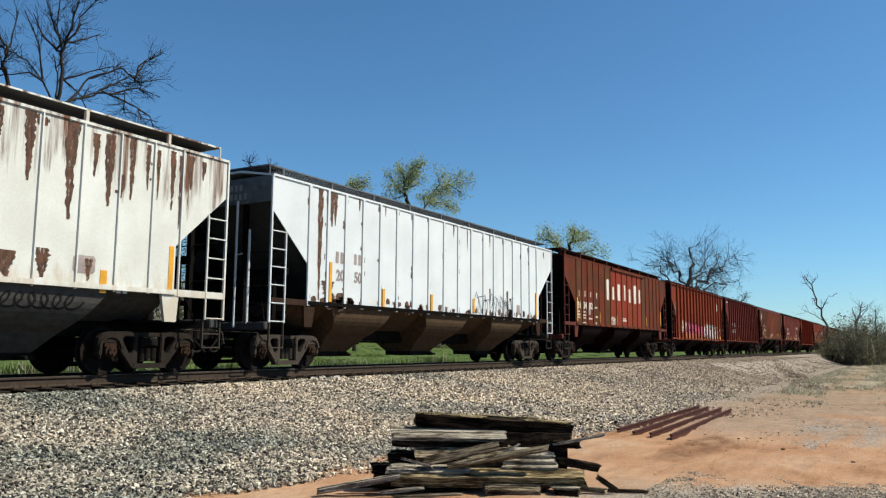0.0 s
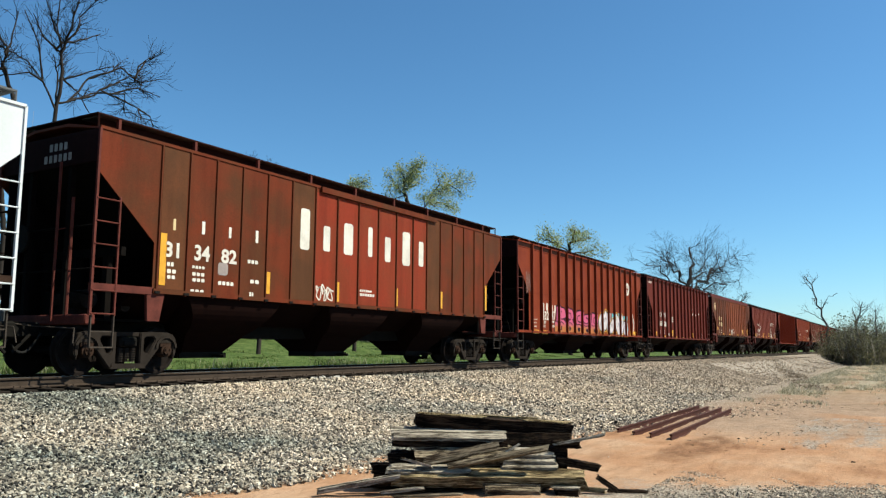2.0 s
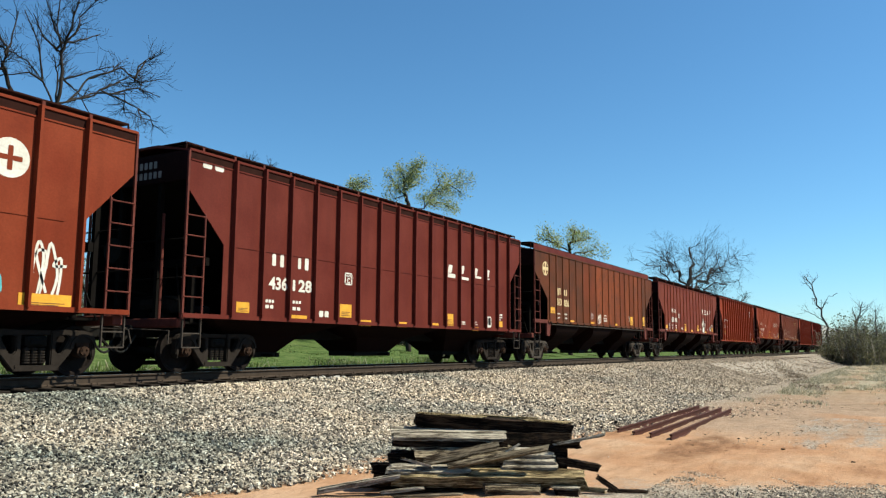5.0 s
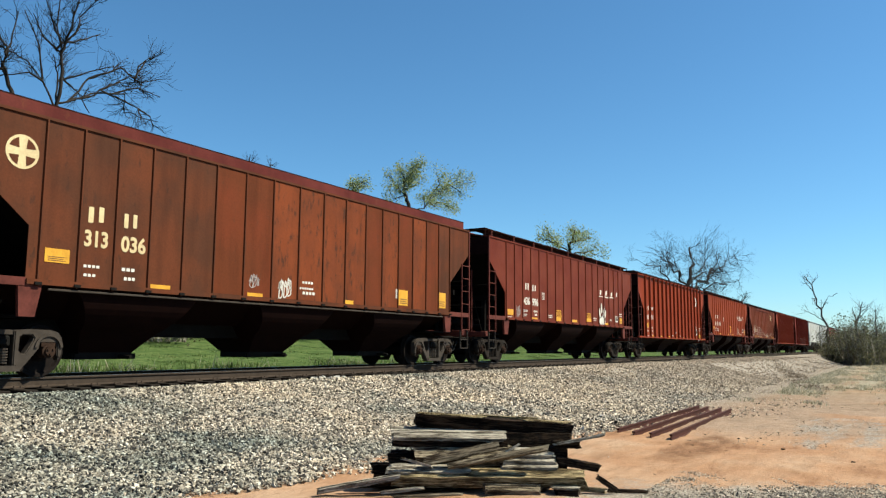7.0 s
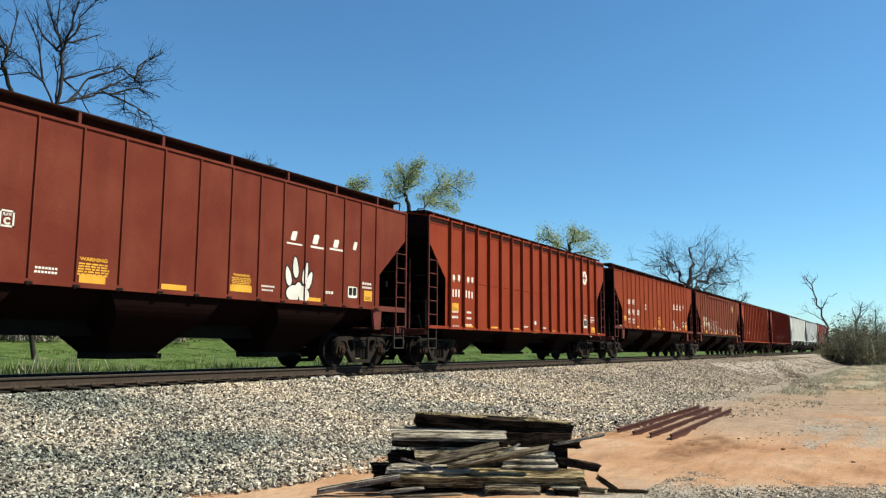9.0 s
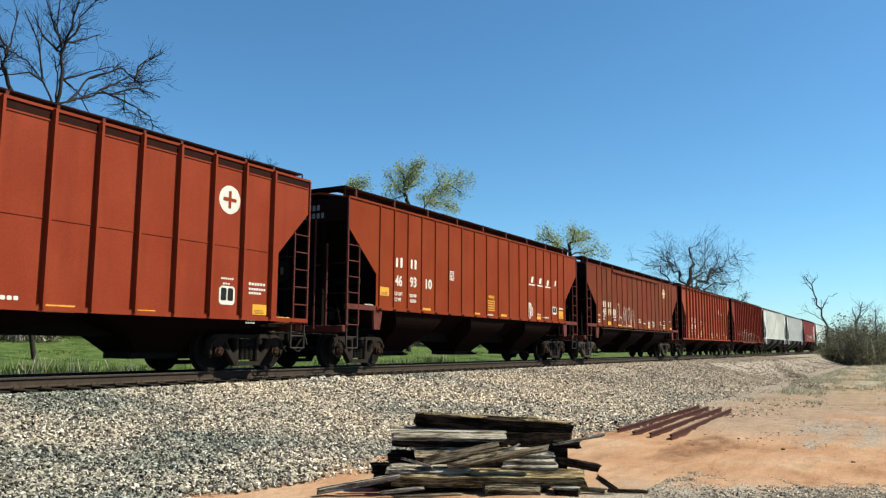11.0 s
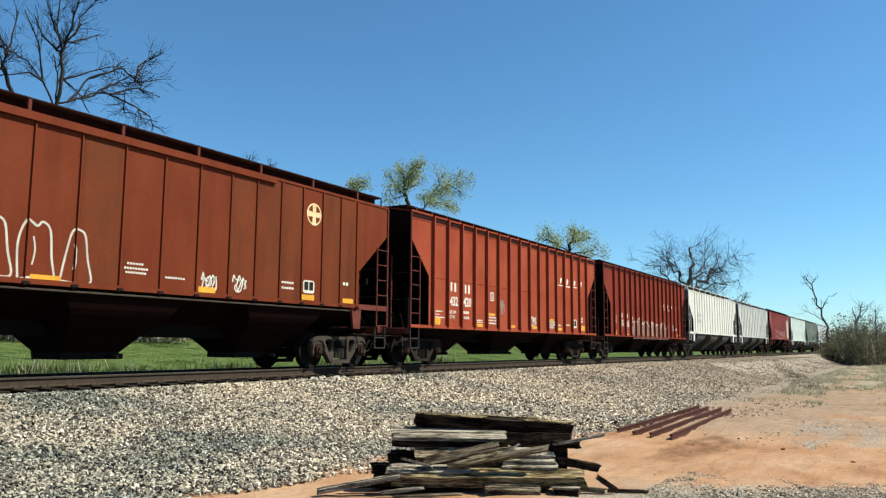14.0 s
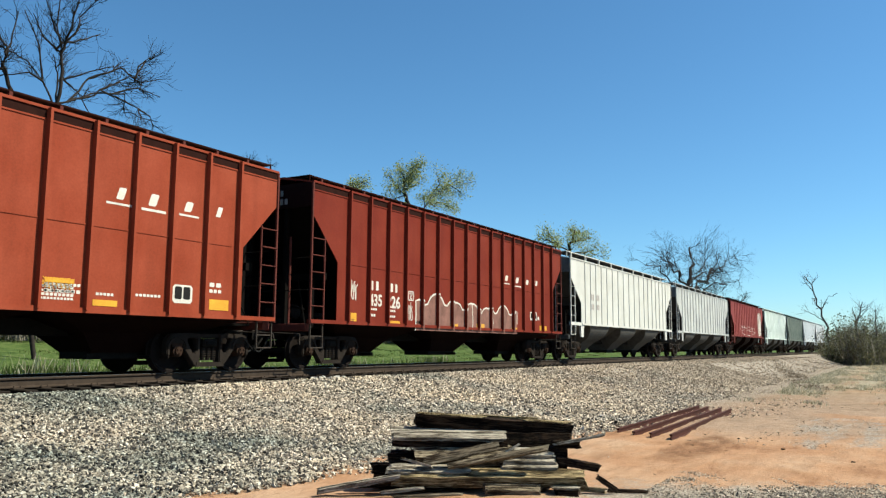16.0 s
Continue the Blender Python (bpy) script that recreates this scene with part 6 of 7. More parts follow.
prints(c10, "small_print", M_WHITE, [(-6.68, 1.65, 0.54, 0.04), (-6.67, 1.55, 0.36, 0.04), (-6.66, 1.46, 0.69, 0.04), (-4.76, 1.65, 0.39, 0.09), (-5.76, 1.16, 0.66, 0.04), (-3.81, 1.44, 0.4, 0.05), (-3.81, 1.38, 0.41, 0.04), (-3.04, 1.57, 0.69, 0.05), (-3.03, 1.47, 0.69, 0.05), (-3.02, 1.37, 0.65, 0.05), (2.38, 1.58, 0.69, 0.05), (2.38, 1.46, 0.7, 0.06), (3.37, 1.46, 0.38, 0.05), (4.21, 1.49, 0.6, 0.05), (6.03, 1.79, 0.36, 0.09), (6.03, 1.67, 0.36, 0.07)])
reflector(c10, -6.68, 1.25, 0.42, 0.22)
reflector(c10, -3.83, 1.25, 0.43, 0.1)
reflector(c10, -2.96, 1.66, 0.52, 0.08)
reflector(c10, -1.2, 1.27, 0.4, 0.1)
reflector(c10, 0.77, 1.28, 0.46, 0.1)
reflector(c10, 2.38, 1.63, 0.55, 0.08)
reflector(c10, 3.31, 1.27, 0.51, 0.11)
reflector(c10, 6.04, 1.31, 0.54, 0.22)
slants(c10, "slanted_mark", M_WHITE, [(3.62, 3.27, 0.36, 0.23), (4.33, 3.26, 0.42, 0.24), (5.21, 3.28, 0.41, 0.21), (6.08, 3.29, 0.29, 0.22)])
patches(c10, "white_patch", M_WHITE, [(3.47, 3.16, 0.55, 0.04), (4.24, 3.15, 0.58, 0.05), (5.15, 3.18, 0.51, 0.04)])
warning(c10, 2.3, 1.53, 0.6, 0.19)
prints(c10, "small_print", M_WHITE, [(2.25, 1.53, 0.69, 0.05), (2.26, 1.47, 0.69, 0.04), (2.26, 1.4, 0.69, 0.05), (2.25, 1.34, 0.69, 0.04)])
digits(c11, "435", -5.71, 1.68, 0.61, 0.31, M_WHITE)
digits(c11, "226", -4.88, 1.66, 0.69, 0.32, M_WHITE)
square_mark(c11, -3.75, 1.91, 0.31, 0.28)
scrawl(c11, -6.64, 1.79, 0.41, 0.51, 3, M_WHITE)
cloud_tag(c11, -3.33, 1.05, 7.08, 1.17)
stencil(c11, 4.94, 1.61, 0.66, 0.32)
scrawl(c11, -3.86, 1.36, 0.37, 0.49, 3, M_WHITE)
marks(c11, "company_mark", M_WHITE, [(-5.65, 2.1, 0.21, 0.25), (-5.41, 2.1, 0.22, 0.25), (-4.69, 2.1, 0.2, 0.24), (-4.46, 2.1, 0.2, 0.24)])
prints(c11, "small_print", M_WHITE, [(-5.71, 1.55, 0.42, 0.06), (-5.7, 1.38, 0.34, 0.07), (-4.85, 1.54, 0.46, 0.06), (-4.84, 1.38, 0.45, 0.06), (-3.33, 1.25, 0.31, 0.08), (5.32, 1.64, 0.55, 0.13)])
reflector(c11, -6.69, 1.15, 0.44, 0.29)
reflector(c11, -4.67, 1.14, 0.49, 0.15)
reflector(c11, -1.25, 1.14, 0.48, 0.16)
reflector(c11, 0.52, 1.16, 0.58, 0.19)
reflector(c11, 3.26, 1.14, 0.49, 0.14)
reflector(c11, 5.86, 1.12, 0.69, 0.29)
slants(c11, "slanted_mark", M_WHITE, [(2.66, 2.97, 0.48, 0.21), (3.57, 2.96, 0.51, 0.21), (4.49, 2.96, 0.48, 0.19), (5.4, 2.98, 0.39, 0.2)])
patches(c11, "white_patch", M_WHITE, [(2.47, 2.86, 0.66, 0.04), (3.43, 2.82, 0.7, 0.04)])
scrawl(c14, -4.49, 1.78, 8.23, 0.85, 3, M_WHITE)
patches(c14, "white_patch", M_WHITE, [(5.41, 1.77, 1.78, 2.26)])
patches(c12, "company_mark", M_GREYSPRAY, [(-5.90, 2.75, 0.12, 0.28), (-5.70, 2.75, 0.12, 0.28), (-5.15, 2.75, 0.12, 0.28), (-4.95, 2.75, 0.12, 0.28), (-5.90, 2.32, 0.12, 0.26), (-5.70, 2.32, 0.12, 0.26), (-5.15, 2.32, 0.12, 0.26), (-4.95, 2.32, 0.12, 0.26)])
streak(c0, 3.95, 4.5, 1.2, 0.13)
streak(c0, 4.73, 4.5, 1.75, 0.16)
streak(c0, 5.5, 4.45, 1.35, 0.14)
streak(c0, 5.98, 4.5, 1.2, 0.1)
streak(c0, 5.78, 3.75, 0.45, 0.1)
streak(c0, 6.95, 4.45, 1.2, 0.09)
streak(c0, 7.4, 4.45, 0.7, 0.12)
streak(c0, 7.75, 4.4, 0.4, 0.08)
streak(c0, 5.2, 4.4, 0.8, 0.09)
streak(c0, 6.35, 4.45, 0.9, 0.07)
streak(c0, 3.4, 4.45, 0.9, 0.12)
streak(c0, 2.6, 4.45, 1.3, 0.12)
streak(c0, 6.6, 4.4, 1, 0.06)
streak(c0, 7.15, 4.4, 1.5, 0.06)
streak(c0, 4.3, 2.2, 0.5, 0.18)
streak(c0, 3.7, 2.1, 0.45, 0.2)
streak(c0, 5.2, 2.1, 0.4, 0.1)
streak(c1, -6.28, 4.50, 2.70, 0.100)
streak(c1, -6.00, 4.50, 0.85, 0.109)
streak(c1, -6.15, 4.50, 0.90, 0.120)
streak(c1, -4.96, 4.52, 0.34, 0.059)
streak(c1, -3.73, 4.50, 0.28, 0.034)
streak(c1, 0.17, 4.50, 0.38, 0.059)
streak(c1, 1.09, 4.50, 0.76, 0.042)
streak(c1, 2.75, 4.50, 0.47, 0.059)
streak(c1, 2.75, 2.60, 0.90, 0.060)
streak(c1, 4.16, 2.60, 0.90, 0.100)
streak(c1, 6.00, 4.40, 0.28, 0.050)
streak(c1, -6.25, 2.20, 0.50, 0.300)
streak(c1, 7.55, 4.40, 0.28, 0.084)
hopper_scrawl(c0, 3.5, 5.1, 1.31)
for c in CARS[1:12]:
    end_print(c)
def post_rust(c, count):
    """Rust specks and short runs beside the posts and along the sill."""
    rng = random.Random(5)
    for i in range(count):
        x = rng.choice(c["posts"]) + rng.choice((-1, 1)) * rng.uniform(0.05, 0.10)
        z = rng.uniform(1.66, 4.5) if rng.random() < 0.6 else rng.choice((1.68, 4.35)) + rng.uniform(0, 0.12)
        bm = bmesh.new()
        blob(bm, x, z, rng.uniform(0.02, 0.07), rng.uniform(0.04, 0.22), -SKIN - 0.0045, i)
        part("rust_spot", bm, M_STAIN, c["ob"], "dark rust stain")


post_rust(c1, 90)
post_rust(c0, 50)
chips(c1, -6.7, -5.4, 1.58, 9, 0.12)
chips(c1, -4, 0.5, 1.6, 14, 0.09)
chips(c1, 1, 7, 1.68, 20, 0.12)
chips(c1, -6.8, 6.8, 1.66, 30, 0.16)
chips(c1, -6.6, -5.3, 1.60, 9, 0.28)
chips(c1, -3.3, -1.7, 1.62, 9, 0.20)
chips(c1, 3.7, 4.5, 1.68, 6, 0.26)
chips(c1, 5.9, 6.9, 1.58, 9, 0.20)
streak(c1, -6.60, 4.50, 2.80, 0.130)


# ---- wood and old rails beside the track ----
PILE = Vector((7.54, 4.44, 0))
PILE_X = Vector((0.50773, -0.86152, 0))
PILE_IN = Vector((0.86152, 0.50773, 0))


def beam(name, u0, z0, u1, z1, depth, w, h, material, label, twist=0.0, splay=0.0, seed=0):
    """A split timber between two ends of the pile; u runs along the pile, depth into it."""
    rng = random.Random(seed)
    a = PILE + PILE_X * u0 + PILE_IN * (depth - splay) + Vector((0, 0, z0))
    b = PILE + PILE_X * u1 + PILE_IN * (depth + splay) + Vector((0, 0, z1))
    L = (b - a).length
    bm = bmesh.new()
    n = 14
    rings = []
    pts = [(-0.5, -0.5), (0.42, -0.5), (0.5, -0.4), (0.5, 0.5), (0.1, 0.5), (0.06, 0.38), (0.0, 0.5), (-0.5, 0.46)]
    off = [(rng.uniform(-0.05, 0.05), rng.uniform(-0.06, 0.06)) for _ in pts]
    for i in range(n + 1):
        t = i / n
        end = 0.5 if i in (0, n) else 0.0
        rings.append([((t - 0.5) * L + end * rng.uniform(-0.09, 0.05), (py + oy) * w * (1 + rng.uniform(-0.02, 0.02) - end * rng.uniform(0, 0.35)), (pz + oz) * h * (1 + rng.uniform(-0.12, 0.08) - end * rng.uniform(0, 0.4))) for (py, pz), (oy, oz) in zip(pts, off)])
    loft(bm, rings)
    m = Matrix.Translation((a + b) / 2) @ (b - a).to_track_quat("X", "Z").to_matrix().to_4x4() @ pose(0, 0, 0, twist)
    ob = part(name, bm, material, None, "", m)
    return tagged(ob, label, "timber", "timbers of the pile")


def build_pile():
    tie_l = "weathered old railway tie lying in the pile"
    pl_l = "split grey plank lying on the pile"
    end_l = "dark tie end sticking out of the pile"
    B = beam
    # ground layer, then upward
    B("railway_tie", -0.75, 0.085, 0.40, 0.08, 0.35, 0.24, 0.17, M_WOOD_DARK, tie_l, seed=1)
    B("railway_tie", 0.30, 0.08, 1.45, 0.085, 0.45, 0.24, 0.17, M_WOOD_DARK, tie_l, seed=4)
    B("railway_tie", -0.60, 0.08, 1.30, 0.08, 0.80, 0.24, 0.17, M_WOOD_DARK, tie_l, seed=5)
    B("railway_tie", 0.45, 0.065, 1.07, 0.055, -0.12, 0.20, 0.11, M_WOOD_MID, "short brown tie end on the earth", seed=2, twist=20)
    B("railway_tie", 1.22, 0.045, 1.47, 0.045, -0.11, 0.20, 0.09, M_WOOD_DARK, "short dark tie end on the earth", seed=3)
    B("plank", 1.20, 0.098, 1.48, 0.096, -0.12, 0.18, 0.020, M_WOOD_GREY, pl_l, seed=7)
    B("railway_tie", -0.52, 0.165, 1.57, 0.17, 0.0, 0.20, 0.135, M_WOOD_BROWN, "cracked brown railway tie across the pile front", seed=6, twist=20)
    B("plank", -0.57, 0.258, 0.30, 0.258, 0.02, 0.15, 0.035, M_WOOD_GREY, pl_l, seed=8, twist=26)
    B("block_of_wood", -0.77, 0.235, -0.30, 0.245, 0.22, 0.20, 0.10, M_WOOD_DARK, end_l, seed=30)
    B("railway_tie", -0.30, 0.25, 1.35, 0.255, 0.62, 0.24, 0.17, M_WOOD_DARK, tie_l, seed=9)
    B("railway_tie", -0.57, 0.345, 0.10, 0.355, 0.32, 0.22, 0.12, M_WOOD_DARK, tie_l, seed=14)
    B("railway_tie", -0.28, 0.385, 0.80, 0.375, 0.20, 0.22, 0.15, M_WOOD_MID, "grey split railway tie lying in the pile", seed=15, twist=32)
    B("plank", 0.68, 0.295, 1.27, 0.295, 0.10, 0.15, 0.045, M_WOOD_GREY, pl_l, seed=12, twist=24)
    B("plank", 0.72, 0.358, 1.26, 0.356, 0.13, 0.15, 0.042, M_WOOD_GREY, pl_l, seed=13, twist=26)
    B("plank", 0.70, 0.420, 1.25, 0.418, 0.17, 0.16, 0.042, M_WOOD_GREY, pl_l, seed=36, twist=28)
    B("railway_tie", 0.10, 0.43, 1.40, 0.43, 0.60, 0.24, 0.17, M_WOOD_DARK, tie_l, seed=10)
    B("plank", -0.18, 0.345, 0.62, 0.515, 0.0, 0.05, 0.10, M_WOOD_MID, "tan board leaning over the pile", seed=16, twist=-14)
    B("plank", 0.08, 0.305, 1.16, 0.505, -0.06, 0.07, 0.06, M_WOOD_MID, "long thin split board leaning over the pile", seed=17, twist=-22)
    B("stick", 0.72, 0.465, 0.86, 0.54, 0.0, 0.025, 0.02, M_WOOD_GREY, "thin splinter of grey wood", seed=18)
    B("stick", -0.42, 0.375, -0.10, 0.29, -0.04, 0.03, 0.028, M_WOOD_GREY, "thin splinter of grey wood", seed=19)
    B("railway_tie", -0.53, 0.525, 0.76, 0.52, 0.30, 0.24, 0.12, M_WOOD_DARK, tie_l, seed=20)
    B("railway_tie", 0.62, 0.555, 1.50, 0.55, 0.40, 0.24, 0.17, M_WOOD_DARK, tie_l, seed=21)
    B("railway_tie", 0.0, 0.58, 1.38, 0.58, 0.68, 0.24, 0.15, M_WOOD_DARK, tie_l, seed=37)
    B("plank", -0.55, 0.612, 0.72, 0.60, 0.27, 0.24, 0.045, M_WOOD_GREY, "pale grey split plank near the top", seed=38, twist=24)
    B("plank", -0.28, 0.655, 0.55, 0.635, 0.38, 0.18, 0.03, M_WOOD_GREY, pl_l, seed=39, twist=16)
    B("railway_tie", -0.30, 0.765, 1.50, 0.66, 0.43, 0.24, 0.13, M_WOOD_DARK, "dark railway tie on top of the pile", seed=22, twist=5)
    B("plank", 0.42, 0.795, 1.02, 0.762, 0.52, 0.12, 0.024, M_WOOD_BROWN, "loose brown board on top of the pile", seed=23)
    # two thin lids added as the sunlit top face of the dark tie
    B("plank", -0.24, 0.832, 0.50, 0.789, 0.40, 0.17, 0.014, M_WOOD_BROWN, "thin brown lid added for the sunlit top of the tie", seed=44)
    B("plank", 0.95, 0.764, 1.48, 0.733, 0.41, 0.16, 0.014, M_WOOD_BROWN, "thin brown lid added for the sunlit top of the tie", seed=45)
    B("plank", 0.88, 0.775, 1.12, 0.768, 0.46, 0.05, 0.035, M_WOOD_BROWN, "loose brown splinter on top of the pile", seed=40)
    B("block_of_wood", 1.20, 0.42, 1.42, 0.42, 0.26, 0.20, 0.14, M_WOOD_DARK, end_l, seed=24)
    B("block_of_wood", 1.18, 0.28, 1.40, 0.285, 0.25, 0.20, 0.13, M_WOOD_DARK, end_l, seed=25)
    B("block_of_wood", 1.25, 0.515, 1.56, 0.51, 0.22, 0.12, 0.08, M_WOOD_DARK, end_l, seed=41)
    B("stick", 1.28, 0.525, 1.83, 0.635, 0.12, 0.05, 0.03, M_WOOD_GREY, "thin grey lath sticking out of the pile", seed=26)
    B("railway_tie", 1.28, 0.345, 1.76, 0.262, 0.14, 0.11, 0.085, M_WOOD_DARK, "dark post leaning out of the pile", seed=27)
    B("plank", -1.32, 0.04, -0.46, 0.195, -0.08, 0.10, 0.05, M_WOOD_GREY, "grey plank reaching to the earth", seed=28, twist=8)
    B("plank", -1.05, 0.06, -0.50, 0.10, 0.05, 0.08, 0.04, M_WOOD_DARK, "dark plank reaching to the earth", seed=42)
    B("stick", -0.64, 0.045, -0.20, 0.095, -0.20, 0.05, 0.03, M_WOOD_GREY, "thin splinter of grey wood", seed=29)
    B("stick", -0.50, 0.018, 0.20, 0.055, -0.30, 0.05, 0.025, M_WOOD_MID, "thin splinter of brown wood", seed=43)
    B("branch", 1.72, 0.175, 1.91, 0.045, 0.0, 0.06, 0.055, M_WOOD_DARK, "dark crooked branch on the earth", seed=31)
    B("branch", 1.86, 0.035, 2.25, 0.025, 0.08, 0.04, 0.035, M_WOOD_DARK, "dark crooked branch on the earth", seed=32)
    B("branch", 1.46, 0.055, 1.80, 0.035, 0.05, 0.06, 0.05, M_WOOD_BROWN, "brown stick on the earth", seed=33)


build_pile()


def build_old_rails():
    prof = [(-0.05, 0), (0.05, 0), (0.05, 0.009), (0.010, 0.022), (0.008, 0.088), (0.026, 0.096), (0.026, 0.118), (-0.026, 0.118), (-0.026, 0.096), (-0.008, 0.088), (-0.010, 0.022), (-0.05, 0.009)]
    for (xa, ya), (xb, yb) in (((14.4, 4.69), (21.3, 4.74)), ((14.05, 4.29), (21.1, 4.47)), ((14.0, 3.97), (20.9, 4.11)), ((13.95, 3.60), (20.6, 3.82))):
        bm = bmesh.new()
        loft(bm, [[(x, ya + (yb - ya) * (x - xa) / (xb - xa) + y, z) for y, z in prof] for x in (xa, xb)])
        ob = part("loose_rail", bm, M_RUST, None)
        ob.location.z = -0.02
        tagged(ob, "rusty old steel rail lying on the earth", "rail", "old rails laid side by side")


build_old_rails()


# ---- pale lime splashed on the stones by the rail ----
def build_lime():
    rng = np.random.default_rng(11)
    x = np.concatenate([rng.normal(15.6, 0.16, 26), rng.normal(16.25, 0.14, 22)])
    y = rng.normal(12.72, 0.07, len(x))
    v, f = splinters(x, y, 0.05, (0.02, 0.04), rng)
    tagged(joined("white_stones", v.reshape(-1, 3), f.reshape(-1, 4), M_WHITE), "small heap of white stones beside the rail", "stones", kind="stuff")


build_lime()


# ---- dark clods and bits of bark on the bare earth ----
def build_clods():
    rng = np.random.default_rng(37)
    n = 150
    x = 9.5 + 20 * rng.random(n) ** 0.9
    y = -3.0 + 7.0 * rng.random(n)
    keep = y < bed_foot(x) - 0.4
    x, y = x[keep], y[keep]
    v, f = splinters(x, y, 0.004, (0.004, 0.013), rng)
    mid = v.mean(1, keepdims=True)
    v = mid + (v - mid) * np.array([1.0, 2.2, 0.7])
    tagged(joined("earth_clods", v.reshape(-1, 3), f.reshape(-1, 4), M_BARK), "dark clods and bits of bark on bare earth", "debris", kind="stuff")


build_clods()


# ---- plants ----
def tube(verts, faces, path, radii, sides):
    start = len(verts)
    for i, (p, r) in enumerate(zip(path, radii)):
        d = (path[min(i + 1, len(path) - 1)] - path[max(i - 1, 0)]).normalized()
        a = d.orthogonal().normalized()
        b = d.cross(a)
        for k in range(sides):
            t = 2 * math.pi * k / sides
            verts.append(p + (a * math.cos(t) + b * math.sin(t)) * r)
    for i in range(len(path) - 1):
        for k in range(sides):
            s = start + i * sides
            faces.append((s + k, s + (k + 1) % sides, s + sides + (k + 1) % sides, s + sides + k))


def bent(points, rng, wobble):
    """A gnarled line through the points."""
    pts = [Vector(p) for p in points]
    out = [pts[0]]
    for a, b in zip(pts, pts[1:]):
        for k in range(1, 5):
            p = a.lerp(b, k / 4)
            if k < 4:
                p += Vector((rng.gauss(0, 1), rng.gauss(0, 1), rng.gauss(0, 1))) * wobble * (b - a).length
            out.append(p)
    return out


def twigs(p, d, length, r, level, levels, rng, verts, faces, tips, rise):
    n = 4
    path, radii = [p.copy()], [r]
    for i in range(n):
        d = (d + Vector((rng.gauss(0, 1), rng.gauss(0, 1), rng.gauss(0, 1))) * 0.2 + Vector((0, 0, rise))).normalized()
        p = p + d * length / n
        path.append(p.copy())
        radii.append(max(r * (1 - 0.8 * (i + 1) / n), 0.006))
    tube(verts, faces, path, radii, 3)
    tips += [(path[-1], d), (path[-2], d)]
    if level >= levels:
        return
    for c in range(rng.choice((3, 4, 5))):
        i = rng.randrange(1, n)
        axis = (path[i + 1] - path[i]).normalized()
        side = axis.orthogonal().normalized()
        side.rotate(Matrix.Rotation(rng.uniform(0, 2 * math.pi), 3, axis))
        twigs(path[i], (axis + side * rng.uniform(0.5, 1.1)).normalized(), length * rng.uniform(0.45, 0.75), radii[i] * 0.6, level + 1, levels, rng, verts, faces, tips, rise)


def tree(limbs, r, seed, label, leaf=None, bark=None, per=1.6, reach=2.2, levels=2, rise=0.05, twig_r=0.022, depth=0.3, limb=0.3, gnarl=0.045, fan=(0.8, 0.5, 1.1)):
    """A tree with its main limbs given as bent lines, the trunk first; fine twigs sprout from them."""
    rng = random.Random(seed)
    bark = bark or M_BARK
    ob = tagged(new("tree"), label, "tree")
    x, y, z = limbs[0][0]
    foot = (x + rng.uniform(-0.3, 0.3), y, float(ground_height(np.array(x), np.array(y))) - 0.15)
    tv, tf, tips, grown = [], [], [], []
    for k, line in enumerate(limbs):
        pts = ([foot] if k == 0 and z > foot[2] + 0.6 else []) + [p if i == 0 else (p[0], p[1] + rng.uniform(-depth, depth) * i * 0.8, p[2]) for i, p in enumerate(line)]
        if k and grown:
            near = min(grown, key=lambda q: (q - Vector(pts[0])).length)
            if (near - Vector(pts[0])).length < 1.5:
                pts[0] = near[:]
        path = bent(pts, rng, gnarl)
        grown += path
        r0 = r if k == 0 else r * limb
        radii = [r0 * (1 - 0.8 * i / (len(path) - 1)) + 0.012 for i in range(len(path))]
        v, f = [], []
        tube(v, f, path, radii, 7 if k == 0 else 5)
        joined("trunk" if k == 0 else "limb", [p[:] for p in v], f, bark, ob, True)
        total = sum((b - a).length for a, b in zip(path, path[1:]))
        for c in range(int(total * per) + 2):
            u = (0.45 if k == 0 else 0.15) + (0.55 if k == 0 else 0.85) * rng.random()
            i = min(len(path) - 2, int(u * (len(path) - 1)))
            axis = (path[i + 1] - path[i]).normalized()
            side = axis.orthogonal().normalized()
            side.rotate(Matrix.Rotation(rng.uniform(0, 2 * math.pi), 3, axis))
            twigs(path[i], (axis * fan[0] + side * rng.uniform(*fan[1:])).normalized(), reach * rng.uniform(0.4, 1.0), min(twig_r, radii[i] * 0.7), 1, levels, rng, tv, tf, tips, rise)
        tips.append((path[-1], None))
    tagged(joined("twig_spray", [p[:] for p in tv], tf, bark, ob), kind="stuff")
    if leaf:
        tagged(joined("crown", *leaves(tips, leaf[0], leaf[1], leaf[2], seed), leaf[3], ob), kind="stuff")
    return ob


def leaves(tips, per, size, reach, seed):
    rng = np.random.default_rng(seed)
    c = np.repeat(np.array([t[0][:] for t in tips]), per, 0)
    c = c + rng.normal(0, reach, c.shape)
    n = len(c)
    a = rng.normal(0, 1, (n, 3))
    a /= np.linalg.norm(a, axis=1)[:, None]
    b = np.cross(a, rng.normal(0, 1, (n, 3)))
    b /= np.linalg.norm(b, axis=1)[:, None]
    s = size * rng.uniform(0.5, 1.4, (n, 1))
    v = np.stack([c - a * s, c + b * s * 0.5, c + a * s, c - b * s * 0.5], 1).reshape(-1, 3)
    return v, np.arange(4 * n).reshape(-1, 4)


def upright(y, limbs):
    """Limbs as bent lines of x and z in one upright plane."""
    return [[(x, y, z) for x, z in line] for line in limbs]


